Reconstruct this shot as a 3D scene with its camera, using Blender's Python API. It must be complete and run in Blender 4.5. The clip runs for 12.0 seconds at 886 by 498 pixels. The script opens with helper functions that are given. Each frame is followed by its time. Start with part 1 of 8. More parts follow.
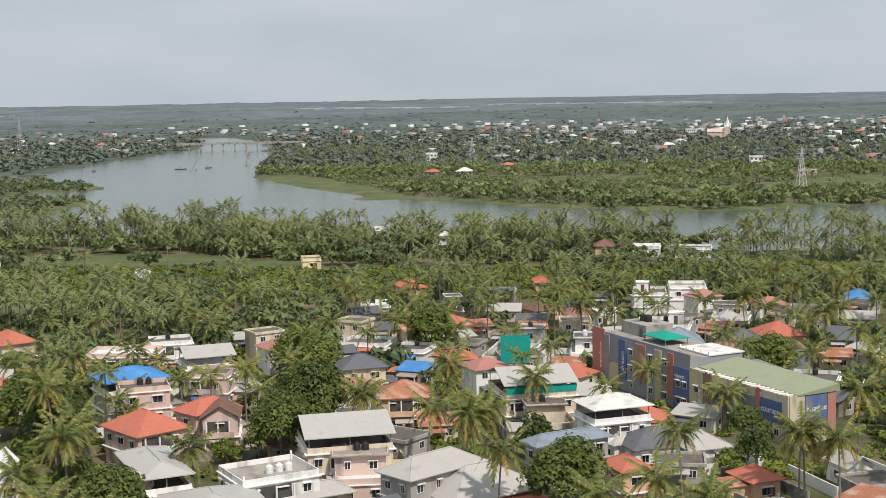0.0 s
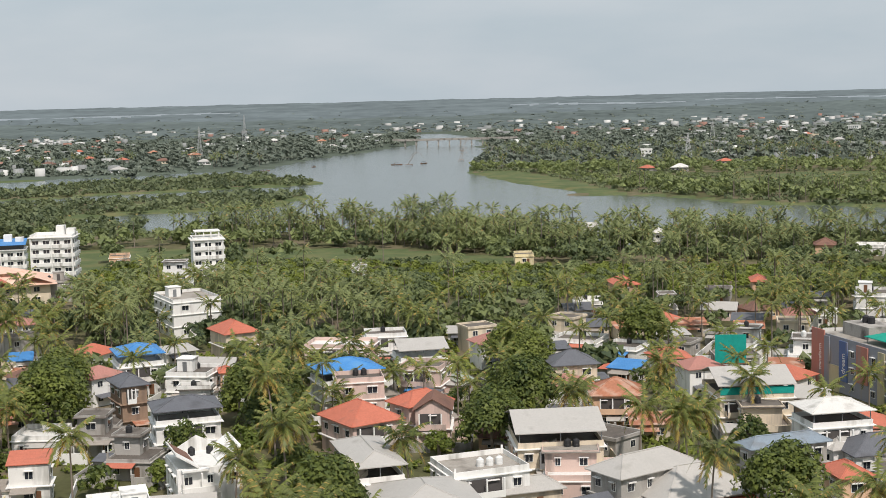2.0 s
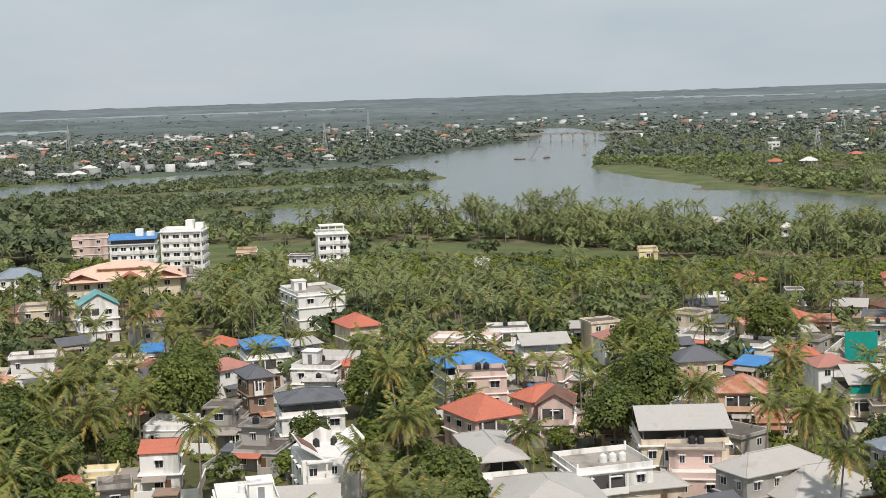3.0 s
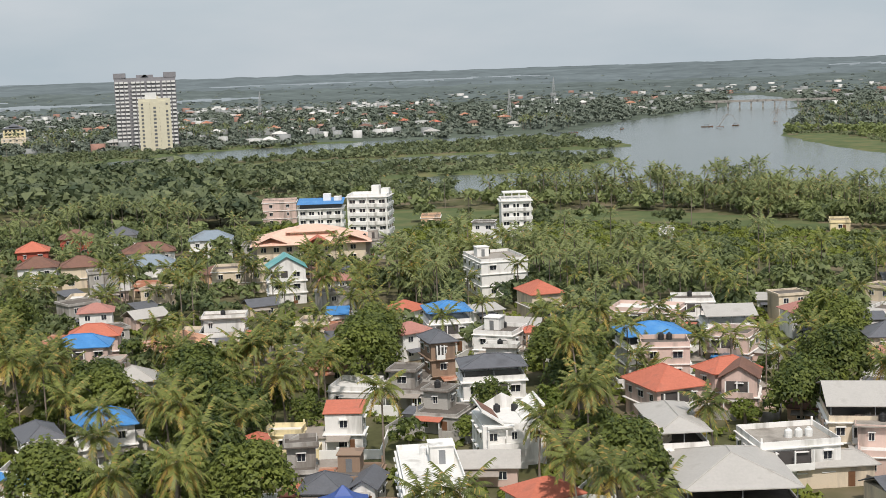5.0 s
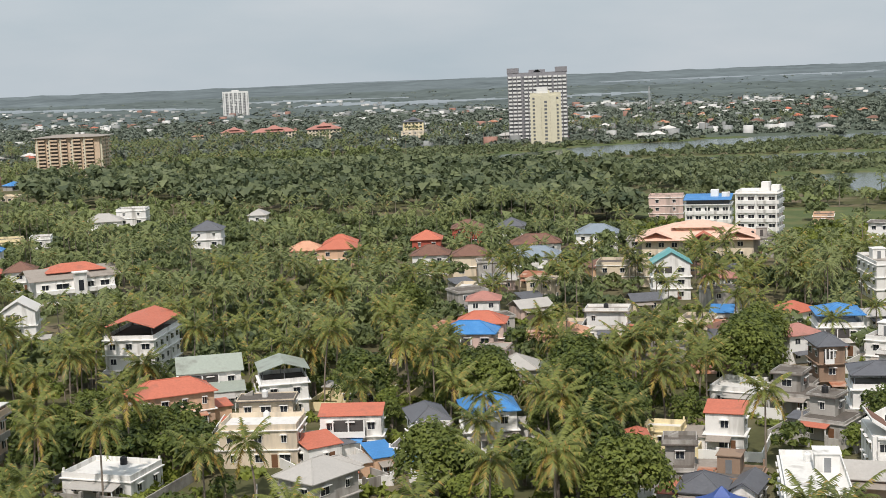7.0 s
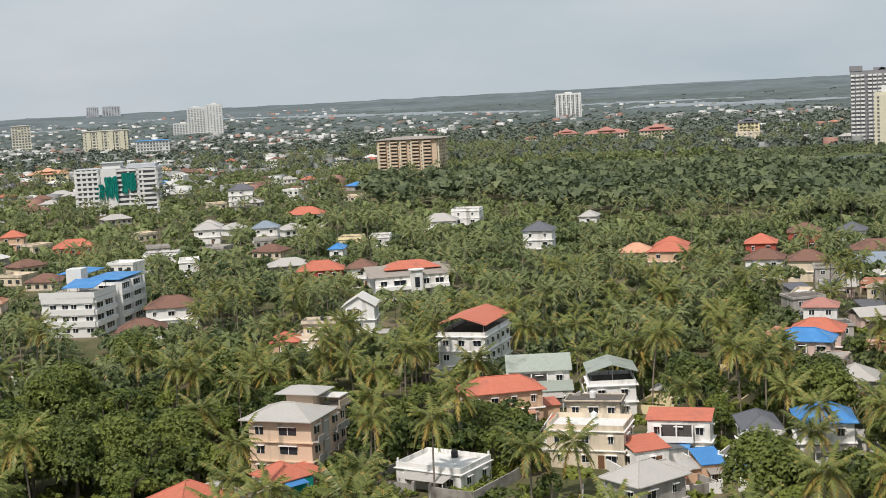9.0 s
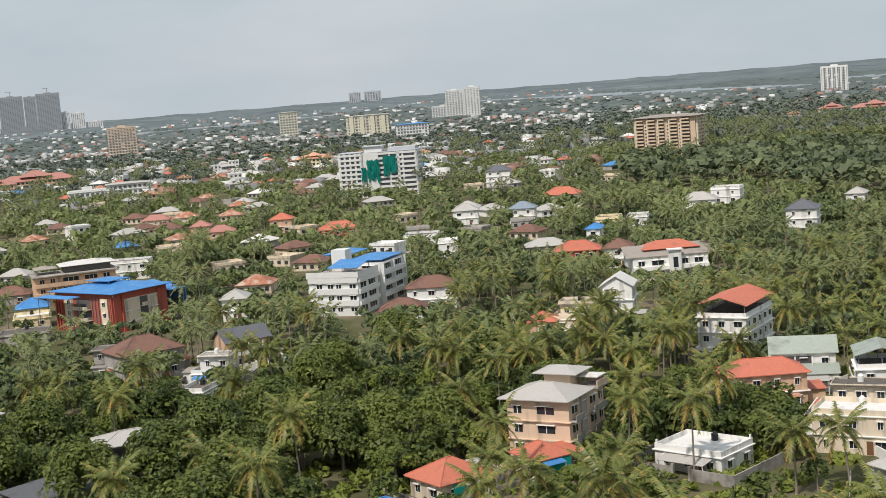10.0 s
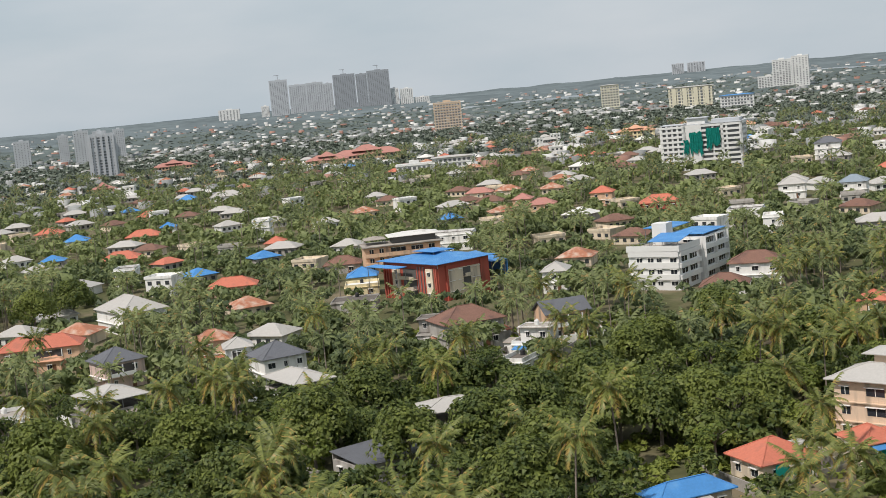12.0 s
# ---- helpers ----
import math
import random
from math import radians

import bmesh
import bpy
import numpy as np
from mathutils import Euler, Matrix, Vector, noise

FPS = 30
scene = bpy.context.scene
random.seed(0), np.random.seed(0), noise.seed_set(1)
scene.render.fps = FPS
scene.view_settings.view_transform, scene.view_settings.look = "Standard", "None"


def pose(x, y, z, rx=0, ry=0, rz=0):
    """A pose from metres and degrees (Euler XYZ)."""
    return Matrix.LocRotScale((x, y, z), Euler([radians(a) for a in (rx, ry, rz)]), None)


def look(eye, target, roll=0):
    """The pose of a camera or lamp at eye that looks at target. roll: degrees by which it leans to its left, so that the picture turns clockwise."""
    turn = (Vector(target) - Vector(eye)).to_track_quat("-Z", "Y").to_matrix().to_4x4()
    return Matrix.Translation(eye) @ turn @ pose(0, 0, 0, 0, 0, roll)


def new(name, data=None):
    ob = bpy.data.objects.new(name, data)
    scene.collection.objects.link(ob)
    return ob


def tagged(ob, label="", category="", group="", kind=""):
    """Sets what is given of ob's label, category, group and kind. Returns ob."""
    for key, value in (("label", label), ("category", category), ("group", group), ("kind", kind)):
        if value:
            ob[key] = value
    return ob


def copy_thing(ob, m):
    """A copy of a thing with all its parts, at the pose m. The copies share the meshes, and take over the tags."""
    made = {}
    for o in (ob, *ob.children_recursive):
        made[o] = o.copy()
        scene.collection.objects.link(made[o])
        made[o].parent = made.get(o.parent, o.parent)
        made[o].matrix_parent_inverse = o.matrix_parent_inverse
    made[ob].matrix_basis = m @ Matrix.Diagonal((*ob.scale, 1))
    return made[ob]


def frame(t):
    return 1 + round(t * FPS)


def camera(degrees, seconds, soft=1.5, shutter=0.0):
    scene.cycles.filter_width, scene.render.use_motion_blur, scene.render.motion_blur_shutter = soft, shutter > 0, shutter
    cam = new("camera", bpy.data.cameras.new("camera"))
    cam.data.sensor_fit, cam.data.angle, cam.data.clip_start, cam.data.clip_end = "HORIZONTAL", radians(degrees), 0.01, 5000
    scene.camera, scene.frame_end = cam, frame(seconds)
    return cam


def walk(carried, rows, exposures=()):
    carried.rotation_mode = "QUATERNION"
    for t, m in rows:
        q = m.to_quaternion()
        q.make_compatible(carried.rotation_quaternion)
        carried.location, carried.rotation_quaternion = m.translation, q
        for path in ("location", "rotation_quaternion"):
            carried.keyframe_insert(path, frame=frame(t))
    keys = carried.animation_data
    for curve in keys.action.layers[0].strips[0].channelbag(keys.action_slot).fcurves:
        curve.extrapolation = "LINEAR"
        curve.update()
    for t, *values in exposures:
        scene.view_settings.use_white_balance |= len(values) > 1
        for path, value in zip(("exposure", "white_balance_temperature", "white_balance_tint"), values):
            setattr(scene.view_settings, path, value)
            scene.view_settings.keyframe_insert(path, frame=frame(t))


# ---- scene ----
# ---- camera: turned by hand on one spot, high over the town ----
EYE = 60.0
cam = camera(35.9, 12.0, soft=0.55)
ROWS = [
    (0.0, 83.545, 1.029, -0.116),
    (0.5, 83.597, 1.131, 0.652),
    (1.0, 83.605, 0.966, 3.665),
    (1.5, 84.008, 1.219, 6.232),
    (2.0, 83.558, 1.412, 8.788),
    (2.5, 83.379, 1.427, 11.222),
    (3.0, 83.473, 1.872, 13.911),
    (3.2, 82.830, 2.228, 14.979),
    (4.8, 82.531, 2.008, 20.792),
    (5.0, 82.356, 1.999, 21.609),
    (5.5, 82.418, 1.592, 24.971),
    (6.0, 82.938, 1.322, 28.288),
    (6.5, 82.913, 1.435, 32.001),
    (7.0, 82.725, 2.315, 37.731),
    (7.2, 82.873, 2.744, 39.523),
    (8.8, 83.474, 3.026, 50.061),
    (9.0, 83.426, 3.038, 51.524),
    (9.5, 83.561, 3.590, 57.202),
    (10.0, 83.294, 4.558, 62.175),
    (10.5, 82.823, 4.636, 66.957),
    (11.0, 82.973, 4.858, 70.110),
    (11.5, 83.056, 5.258, 73.426),
    (12.0, 83.344, 5.536, 75.557),
]
walk(cam, [(t, pose(0, 0, EYE, rx, ry, rz)) for t, rx, ry, rz in ROWS])

# ---- light: hazy bright day, sun high behind the viewer ----
SUN_EL, SUN_AZ = 54.0, 152.0          # degrees; azimuth clockwise from +y
world = bpy.data.worlds.new("hazy_sky")
scene.world = world
world.use_nodes = True
wn, wl = world.node_tree.nodes, world.node_tree.links
wn.clear()
sky = wn.new("ShaderNodeTexSky")
sky.sky_type, sky.sun_disc = "NISHITA", False
sky.sun_elevation, sky.sun_rotation = radians(SUN_EL), radians(SUN_AZ)
sky.air_density, sky.dust_density, sky.ozone_density, sky.altitude = 1.0, 4.0, 2.0, 0
skybg = wn.new("ShaderNodeBackground")
skybg.inputs["Strength"].default_value = 0.1
cloudbg = wn.new("ShaderNodeBackground")
cloudbg.inputs["Strength"].default_value = 1.08
coords = wn.new("ShaderNodeTexCoord")
stretch = wn.new("ShaderNodeMapping")
stretch.inputs["Scale"].default_value = (1.6, 1.6, 6.0)
cloud = wn.new("ShaderNodeTexNoise")
cloud.inputs["Scale"].default_value, cloud.inputs["Detail"].default_value = 2.2, 6.0
veil = wn.new("ShaderNodeValToRGB")
veil.color_ramp.elements[0].position, veil.color_ramp.elements[0].color = 0.35, (0.47, 0.55, 0.61, 1)
veil.color_ramp.elements[1].position, veil.color_ramp.elements[1].color = 0.72, (0.62, 0.66, 0.70, 1)
mixer = wn.new("ShaderNodeMixShader")
mixer.inputs[0].default_value = 0.86
wout = wn.new("ShaderNodeOutputWorld")
wl.new(coords.outputs["Generated"], stretch.inputs["Vector"])
wl.new(stretch.outputs["Vector"], cloud.inputs["Vector"])
wl.new(cloud.outputs["Fac"], veil.inputs["Fac"])
wl.new(veil.outputs["Color"], cloudbg.inputs["Color"])
wl.new(sky.outputs["Color"], skybg.inputs["Color"])
wl.new(skybg.outputs[0], mixer.inputs[1])
wl.new(cloudbg.outputs[0], mixer.inputs[2])
wl.new(mixer.outputs[0], wout.inputs["Surface"])
sun = new("sun", bpy.data.lights.new("sun", "SUN"))
sun.data.energy, sun.data.angle, sun.data.color = 3.45, radians(1.5), (1.0, 0.915, 0.845)
sun_from = Vector((math.sin(radians(SUN_AZ)) * math.cos(radians(SUN_EL)), math.cos(radians(SUN_AZ)) * math.cos(radians(SUN_EL)), math.sin(radians(SUN_EL))))
sun.matrix_world = look(sun_from * 300, (0, 0, 0))
scene.view_settings.exposure = 0.0


# ---- materials ----
def link(tree, a, b):
    tree.links.new(a, b)


def material(name, colour, rough=0.7, spread=0.15, coarse=0.6, fine=6.0, metal=0.0, stain=None, amount=0.0, bump=0.0, each=0.0, island=0.0, streak=False, spec=0.3):
    """Colour broken up at two scales, stains of a second colour, and differences from thing to thing."""
    m = bpy.data.materials.new(name)
    m.use_nodes = True
    t = m.node_tree
    n = t.nodes
    p = n["Principled BSDF"]
    p.inputs["Roughness"].default_value, p.inputs["Metallic"].default_value = rough, metal
    p.inputs["Specular IOR Level"].default_value = spec
    tc = n.new("ShaderNodeTexCoord")
    big, small = n.new("ShaderNodeTexNoise"), n.new("ShaderNodeTexNoise")
    big.inputs["Scale"].default_value, small.inputs["Scale"].default_value = coarse, fine
    big.inputs["Detail"].default_value, small.inputs["Detail"].default_value = 4, 3
    link(t, tc.outputs["Object"], small.inputs["Vector"])
    link(t, tc.outputs["Object"], big.inputs["Vector"])
    if streak:
        mp = n.new("ShaderNodeMapping")
        mp.inputs["Scale"].default_value = (1.0, 1.0, 0.18)
        link(t, tc.outputs["Object"], mp.inputs["Vector"])
        link(t, mp.outputs["Vector"], big.inputs["Vector"])
    add = n.new("ShaderNodeMath")
    add.operation = "ADD"
    link(t, big.outputs["Fac"], add.inputs[0])
    link(t, small.outputs["Fac"], add.inputs[1])
    last = add.outputs[0]
    mean = 1.0
    for want, node, socket in ((each, "ShaderNodeObjectInfo", "Random"), (island, "ShaderNodeNewGeometry", "Random Per Island")):
        if want:
            src = n.new(node)
            k = n.new("ShaderNodeMath")
            k.operation, k.inputs[1].default_value = "MULTIPLY_ADD", want
            link(t, src.outputs[socket], k.inputs[0])
            link(t, last, k.inputs[2])
            last = k.outputs[0]
            mean += want / 2
    rng = n.new("ShaderNodeMapRange")
    rng.inputs["From Min"].default_value, rng.inputs["From Max"].default_value = mean - 0.5, mean + 0.5
    rng.inputs["To Min"].default_value, rng.inputs["To Max"].default_value = 1 - spread, 1 + spread
    link(t, last, rng.inputs["Value"])
    mul = n.new("ShaderNodeVectorMath")
    mul.operation = "SCALE"
    mul.inputs[0].default_value = colour
    link(t, rng.outputs["Result"], mul.inputs["Scale"])
    out = mul.outputs[0]
    if stain:
        ramp = n.new("ShaderNodeMapRange")
        ramp.inputs["From Min"].default_value, ramp.inputs["From Max"].default_value = 0.62 - amount * 0.3, 0.80 - amount * 0.2
        link(t, big.outputs["Fac"], ramp.inputs["Value"])
        mx = n.new("ShaderNodeMix")
        mx.data_type = "RGBA"
        link(t, ramp.outputs["Result"], mx.inputs[0])
        link(t, out, mx.inputs[6])
        mx.inputs[7].default_value = (*stain, 1)
        out = mx.outputs[2]
    link(t, out, p.inputs["Base Color"])
    if bump:
        b = n.new("ShaderNodeBump")
        b.inputs["Strength"].default_value, b.inputs["Distance"].default_value = bump, 0.05
        link(t, small.outputs["Fac"], b.inputs["Height"])
        link(t, b.outputs["Normal"], p.inputs["Normal"])
    return m


def sheet(name, colour, rough=0.45, spread=0.16, stain=None, amount=0.3, pitch=4.0):
    """Ribbed roofing sheet: ribs as relief, laps and fading as colour."""
    m = material(name, colour, rough, spread, 0.35, 2.5, 0.0, stain, amount, 0.0, 0.25, 0.15)
    t = m.node_tree
    n = t.nodes
    wave = n.new("ShaderNodeTexWave")
    wave.inputs["Scale"].default_value, wave.inputs["Distortion"].default_value = pitch, 0.2
    b = n.new("ShaderNodeBump")
    b.inputs["Strength"].default_value, b.inputs["Distance"].default_value = 0.35, 0.03
    tc = n.new("ShaderNodeTexCoord")
    link(t, tc.outputs["Object"], wave.inputs["Vector"])
    link(t, wave.outputs["Fac"], b.inputs["Height"])
    link(t, b.outputs["Normal"], n["Principled BSDF"].inputs["Normal"])
    return m


DIRT = (0.16, 0.14, 0.12)
WALL = {
    "W": ("white-painted", material("white_plaster", (0.80, 0.79, 0.76), 0.8, 0.07, 0.5, 5, stain=(0.40, 0.385, 0.35), amount=0.32, streak=True, each=0.5)),
    "C": ("cream", material("cream_plaster", (0.70, 0.60, 0.46), 0.8, 0.08, 0.5, 5, stain=(0.33, 0.29, 0.24), amount=0.4, streak=True, each=0.3)),
    "P": ("pale pink", material("pink_plaster", (0.66, 0.50, 0.44), 0.8, 0.08, 0.5, 5, stain=(0.30, 0.25, 0.22), amount=0.4, streak=True, each=0.3)),
    "O": ("peach", material("peach_plaster", (0.68, 0.45, 0.30), 0.8, 0.08, 0.5, 5, stain=(0.32, 0.25, 0.2), amount=0.4, streak=True, each=0.3)),
    "T": ("tan", material("tan_plaster", (0.68, 0.52, 0.385), 0.8, 0.08, 0.5, 5, stain=(0.36, 0.29, 0.22), amount=0.25, streak=True, each=0.2)),
    "Y": ("pale yellow", material("yellow_plaster", (0.78, 0.67, 0.42), 0.8, 0.08, 0.5, 5, stain=(0.36, 0.31, 0.2), amount=0.2, streak=True, each=0.3)),
    "B": ("brown", material("brown_plaster", (0.30, 0.21, 0.15), 0.8, 0.10, 0.5, 5, stain=(0.15, 0.11, 0.09), amount=0.3, streak=True, each=0.3)),
    "G": ("weathered grey", material("grey_plaster", (0.42, 0.40, 0.37), 0.85, 0.14, 0.5, 5, stain=DIRT, amount=0.45, streak=True, each=0.3)),
    "R": ("brick-red", material("red_plaster", (0.42, 0.10, 0.07), 0.8, 0.10, 0.5, 5, stain=(0.2, 0.08, 0.06), amount=0.2, streak=True)),
}
ROOF = {
    "pp": ("pale peach tile", sheet("pale_peach_tile", (0.74, 0.50, 0.39), 0.75, 0.12, (0.60, 0.36, 0.26), 0.2, 6)),
    "or": ("orange-red tile-sheet", sheet("orange_red_sheet", (0.52, 0.165, 0.105), 0.65, 0.18, (0.34, 0.13, 0.09), 0.25)),
    "gr": ("light grey metal", sheet("grey_metal_sheet", (0.45, 0.43, 0.40), 0.5, 0.10, (0.33, 0.31, 0.28), 0.1)),
    "wh": ("white metal", sheet("white_metal_sheet", (0.68, 0.66, 0.62), 0.5, 0.10, (0.4, 0.38, 0.34), 0.2)),
    "dg": ("dark grey shingle", sheet("dark_grey_sheet", (0.13, 0.135, 0.15), 0.6, 0.18, (0.08, 0.08, 0.085), 0.3)),
    "bg": ("blue-grey metal", sheet("blue_grey_sheet", (0.24, 0.29, 0.34), 0.5, 0.16, (0.18, 0.19, 0.2), 0.3)),
    "gn": ("grey-green metal", sheet("grey_green_sheet", (0.34, 0.38, 0.33), 0.5, 0.14, (0.22, 0.23, 0.2), 0.3)),
    "bl": ("bright blue metal", sheet("blue_metal_sheet", (0.065, 0.235, 0.53), 0.5, 0.18, (0.12, 0.30, 0.55), 0.3)),
    "tb": ("teal metal", sheet("teal_metal_sheet", (0.13, 0.38, 0.38), 0.5, 0.14, (0.3, 0.45, 0.43), 0.4)),
    "fr": ("dull red tile", sheet("dull_red_tile", (0.42, 0.20, 0.165), 0.8, 0.15, (0.32, 0.17, 0.14), 0.3, 6)),
    "br": ("brown clay-tile", sheet("brown_tile", (0.21, 0.115, 0.085), 0.8, 0.25, (0.12, 0.07, 0.06), 0.4, 6)),
    "pe": ("faded orange clay-tile", sheet("faded_tile", (0.62, 0.34, 0.22), 0.75, 0.16, (0.45, 0.2, 0.13), 0.3, 6)),
    "pe2": ("dull buff metal", sheet("buff_sheet", (0.34, 0.30, 0.26), 0.7, 0.16, (0.24, 0.21, 0.18), 0.3)),
    "ru": ("rust-red patched", sheet("rusty_sheet", (0.40, 0.17, 0.10), 0.8, 0.3, (0.52, 0.42, 0.34), 0.5)),
}
CONCRETE = material("weathered_concrete", (0.36, 0.34, 0.31), 0.9, 0.2, 0.35, 3, stain=(0.12, 0.11, 0.10), amount=0.5, bump=0.2, each=0.3)
TERRACE = material("roof_terrace_screed", (0.36, 0.33, 0.29), 0.9, 0.2, 0.3, 3, stain=(0.17, 0.15, 0.13), amount=0.5, bump=0.2, each=0.4)
TERRACE_DARK = material("blackened_roof_terrace", (0.15, 0.132, 0.115), 0.95, 0.3, 0.3, 3, stain=(0.07, 0.062, 0.056), amount=0.5, bump=0.2, each=0.4)
TERRACE_WHITE = material("whitewashed_terrace", (0.70, 0.69, 0.66), 0.9, 0.12, 0.3, 3, stain=(0.38, 0.36, 0.33), amount=0.3, bump=0.1, each=0.2)
WHITE_TRIM = material("white_trim_paint", (0.82, 0.81, 0.78), 0.7, 0.06, 0.8, 6, each=0.1)
STEEL = material("painted_steel", (0.30, 0.31, 0.32), 0.5, 0.12, 1, 9, 0.6)
# dark colour that paints veranda shade; some stair doors use it too
DARK = material("painted_shade_and_dark_door", (0.085, 0.078, 0.075), 0.6, 0.2, 1, 6)
GLASS = material("window_glass", (0.03, 0.035, 0.045), 0.12, 0.3, 1.5, 4, each=0.5, spec=0.6)
WOOD = material("brown_door_wood", (0.17, 0.085, 0.045), 0.6, 0.2, 1, 9)
TANK_BLACK = material("black_tank_plastic", (0.03, 0.03, 0.032), 0.5, 0.15, 2, 8)
TANK_WHITE = material("white_tank_plastic", (0.72, 0.72, 0.70), 0.5, 0.08, 2, 8)
NET = material("teal_shade_net", (0.01, 0.30, 0.25), 0.8, 0.25, 0.8, 5)
TENT = material("blue_tarpaulin", (0.05, 0.10, 0.32), 0.5, 0.12, 1, 6)
BARK = material("palm_bark", (0.24, 0.20, 0.165), 0.9, 0.2, 1, 8, bump=0.3, each=0.2)


def foliage(name, dark, light, dry=None, dryness=0.0, through_light=0.35, patch=0.05, rough=0.55):
    """Leaves: two greens mixed leaf by leaf and patch by patch, a few dry ones, and light passing through."""
    m = bpy.data.materials.new(name)
    m.use_nodes = True
    t = m.node_tree
    n = t.nodes
    p = n["Principled BSDF"]
    p.inputs["Roughness"].default_value, p.inputs["Specular IOR Level"].default_value = rough, 0.28
    tc, geo, info = n.new("ShaderNodeTexCoord"), n.new("ShaderNodeNewGeometry"), n.new("ShaderNodeObjectInfo")
    noise_tex = n.new("ShaderNodeTexNoise")
    noise_tex.inputs["Scale"].default_value, noise_tex.inputs["Detail"].default_value = patch, 3
    link(t, tc.outputs["Object"], noise_tex.inputs["Vector"])
    a, b, c = n.new("ShaderNodeMath"), n.new("ShaderNodeMath"), n.new("ShaderNodeMapRange")
    a.operation = b.operation = "MULTIPLY_ADD"
    a.inputs[1].default_value, b.inputs[1].default_value = 0.45, 0.35
    link(t, geo.outputs["Random Per Island"], a.inputs[0])
    link(t, noise_tex.outputs["Fac"], a.inputs[2])
    link(t, info.outputs["Random"], b.inputs[0])
    link(t, a.outputs[0], b.inputs[2])
    c.inputs["From Min"].default_value, c.inputs["From Max"].default_value = 0.45, 1.25
    link(t, b.outputs[0], c.inputs["Value"])
    mx = n.new("ShaderNodeMix")
    mx.data_type = "RGBA"
    link(t, c.outputs["Result"], mx.inputs[0])
    mx.inputs[6].default_value, mx.inputs[7].default_value = (*dark, 1), (*light, 1)
    out = mx.outputs[2]
    if dry:
        gt = n.new("ShaderNodeMath")
        gt.operation, gt.inputs[1].default_value = "LESS_THAN", dryness
        link(t, geo.outputs["Random Per Island"], gt.inputs[0])
        md = n.new("ShaderNodeMix")
        md.data_type = "RGBA"
        link(t, gt.outputs[0], md.inputs[0])
        link(t, out, md.inputs[6])
        md.inputs[7].default_value = (*dry, 1)
        out = md.outputs[2]
    link(t, out, p.inputs["Base Color"])
    tr, ms = n.new("ShaderNodeBsdfTranslucent"), n.new("ShaderNodeMixShader")
    link(t, out, tr.inputs["Color"])
    ms.inputs[0].default_value = through_light
    link(t, p.outputs[0], ms.inputs[1])
    link(t, tr.outputs[0], ms.inputs[2])
    link(t, ms.outputs[0], n["Material Output"].inputs["Surface"])
    return m


FROND = foliage("coconut_frond", (0.064, 0.092, 0.031), (0.285, 0.312, 0.084), (0.42, 0.30, 0.09), 0.10, patch=0.06, rough=0.42)
DRY_FROND = foliage("yellowing_frond", (0.29, 0.20, 0.05), (0.52, 0.40, 0.10), (0.2, 0.12, 0.06), 0.2)
# blue is raised in these fronds so that the colour carries some haze
GROVE_FROND = foliage("haze_tinted_frond", (0.064, 0.090, 0.049), (0.272, 0.308, 0.124), (0.34, 0.26, 0.10), 0.06, patch=0.02, rough=0.6)
MANGROVE = foliage("mangrove_leaf", (0.064, 0.092, 0.055), (0.234, 0.268, 0.130), patch=0.03)
LEAF = foliage("broad_leaf", (0.042, 0.072, 0.026), (0.210, 0.246, 0.054), patch=0.22)
LEAF_LIGHT = foliage("light_leaf", (0.080, 0.122, 0.026), (0.270, 0.308, 0.062), patch=0.25)
# these greens too hold extra blue in place of haze
WOODS = foliage("mixed_woods", (0.060, 0.090, 0.048), (0.270, 0.314, 0.120), patch=0.03)
# pale grey-green leaves: haze over the far plain is put into the colour
HAZED_WOODS = foliage("plain_woods", (0.130, 0.156, 0.124), (0.182, 0.208, 0.160), patch=0.012, through_light=0.12)


# ---- building blocks ----
def box(bm, x0, x1, y0, y1, z0, z1):
    v = [bm.verts.new((x, y, z)) for z in (z0, z1) for x, y in ((x0, y0), (x1, y0), (x1, y1), (x0, y1))]
    for f in ((3, 2, 1, 0), (4, 5, 6, 7), (0, 1, 5, 4), (1, 2, 6, 5), (2, 3, 7, 6), (3, 0, 4, 7)):
        bm.faces.new([v[i] for i in f])


def boxes(*dims):
    bm = bmesh.new()
    for b in dims:
        box(bm, *b)
    return bm


def tube(bm, points, radii, sides=8):
    """A tapered tube along points."""
    rings = []
    for i, p in enumerate(points):
        a, b = Vector(points[max(i - 1, 0)]), Vector(points[min(i + 1, len(points) - 1)])
        q = (b - a).to_track_quat("Z", "Y")
        rings.append([bm.verts.new(Vector(p) + q @ Vector((math.cos(k * 2 * math.pi / sides) * radii[i], math.sin(k * 2 * math.pi / sides) * radii[i], 0))) for k in range(sides)])
    for r, s in zip(rings, rings[1:]):
        for k in range(sides):
            bm.faces.new((r[k], r[(k + 1) % sides], s[(k + 1) % sides], s[k]))
    bm.faces.new(rings[-1])
    bm.faces.new(rings[0][::-1])


def mesh_of(name, bm, mat):
    me = bpy.data.meshes.new(name)
    bm.to_mesh(me)
    bm.free()
    me.materials.append(mat)
    return me


def part(name, bm, mat, parent, label="", m=None):
    """Links a bmesh (or a mesh that is there already) as one object under a thing or part."""
    me = bm if isinstance(bm, bpy.types.Mesh) else mesh_of(name, bm, mat)
    ob = new(name, me)
    ob.parent = parent
    if m is not None:
        ob.matrix_local = m
    return tagged(ob, label)


def thing(name, x, y, z=0.0, rz=0.0, label="", category="", group="", kind=""):
    ob = new(name)
    ob.matrix_world = pose(x, y, z, 0, 0, rz)
    return tagged(ob, label, category, group, kind)


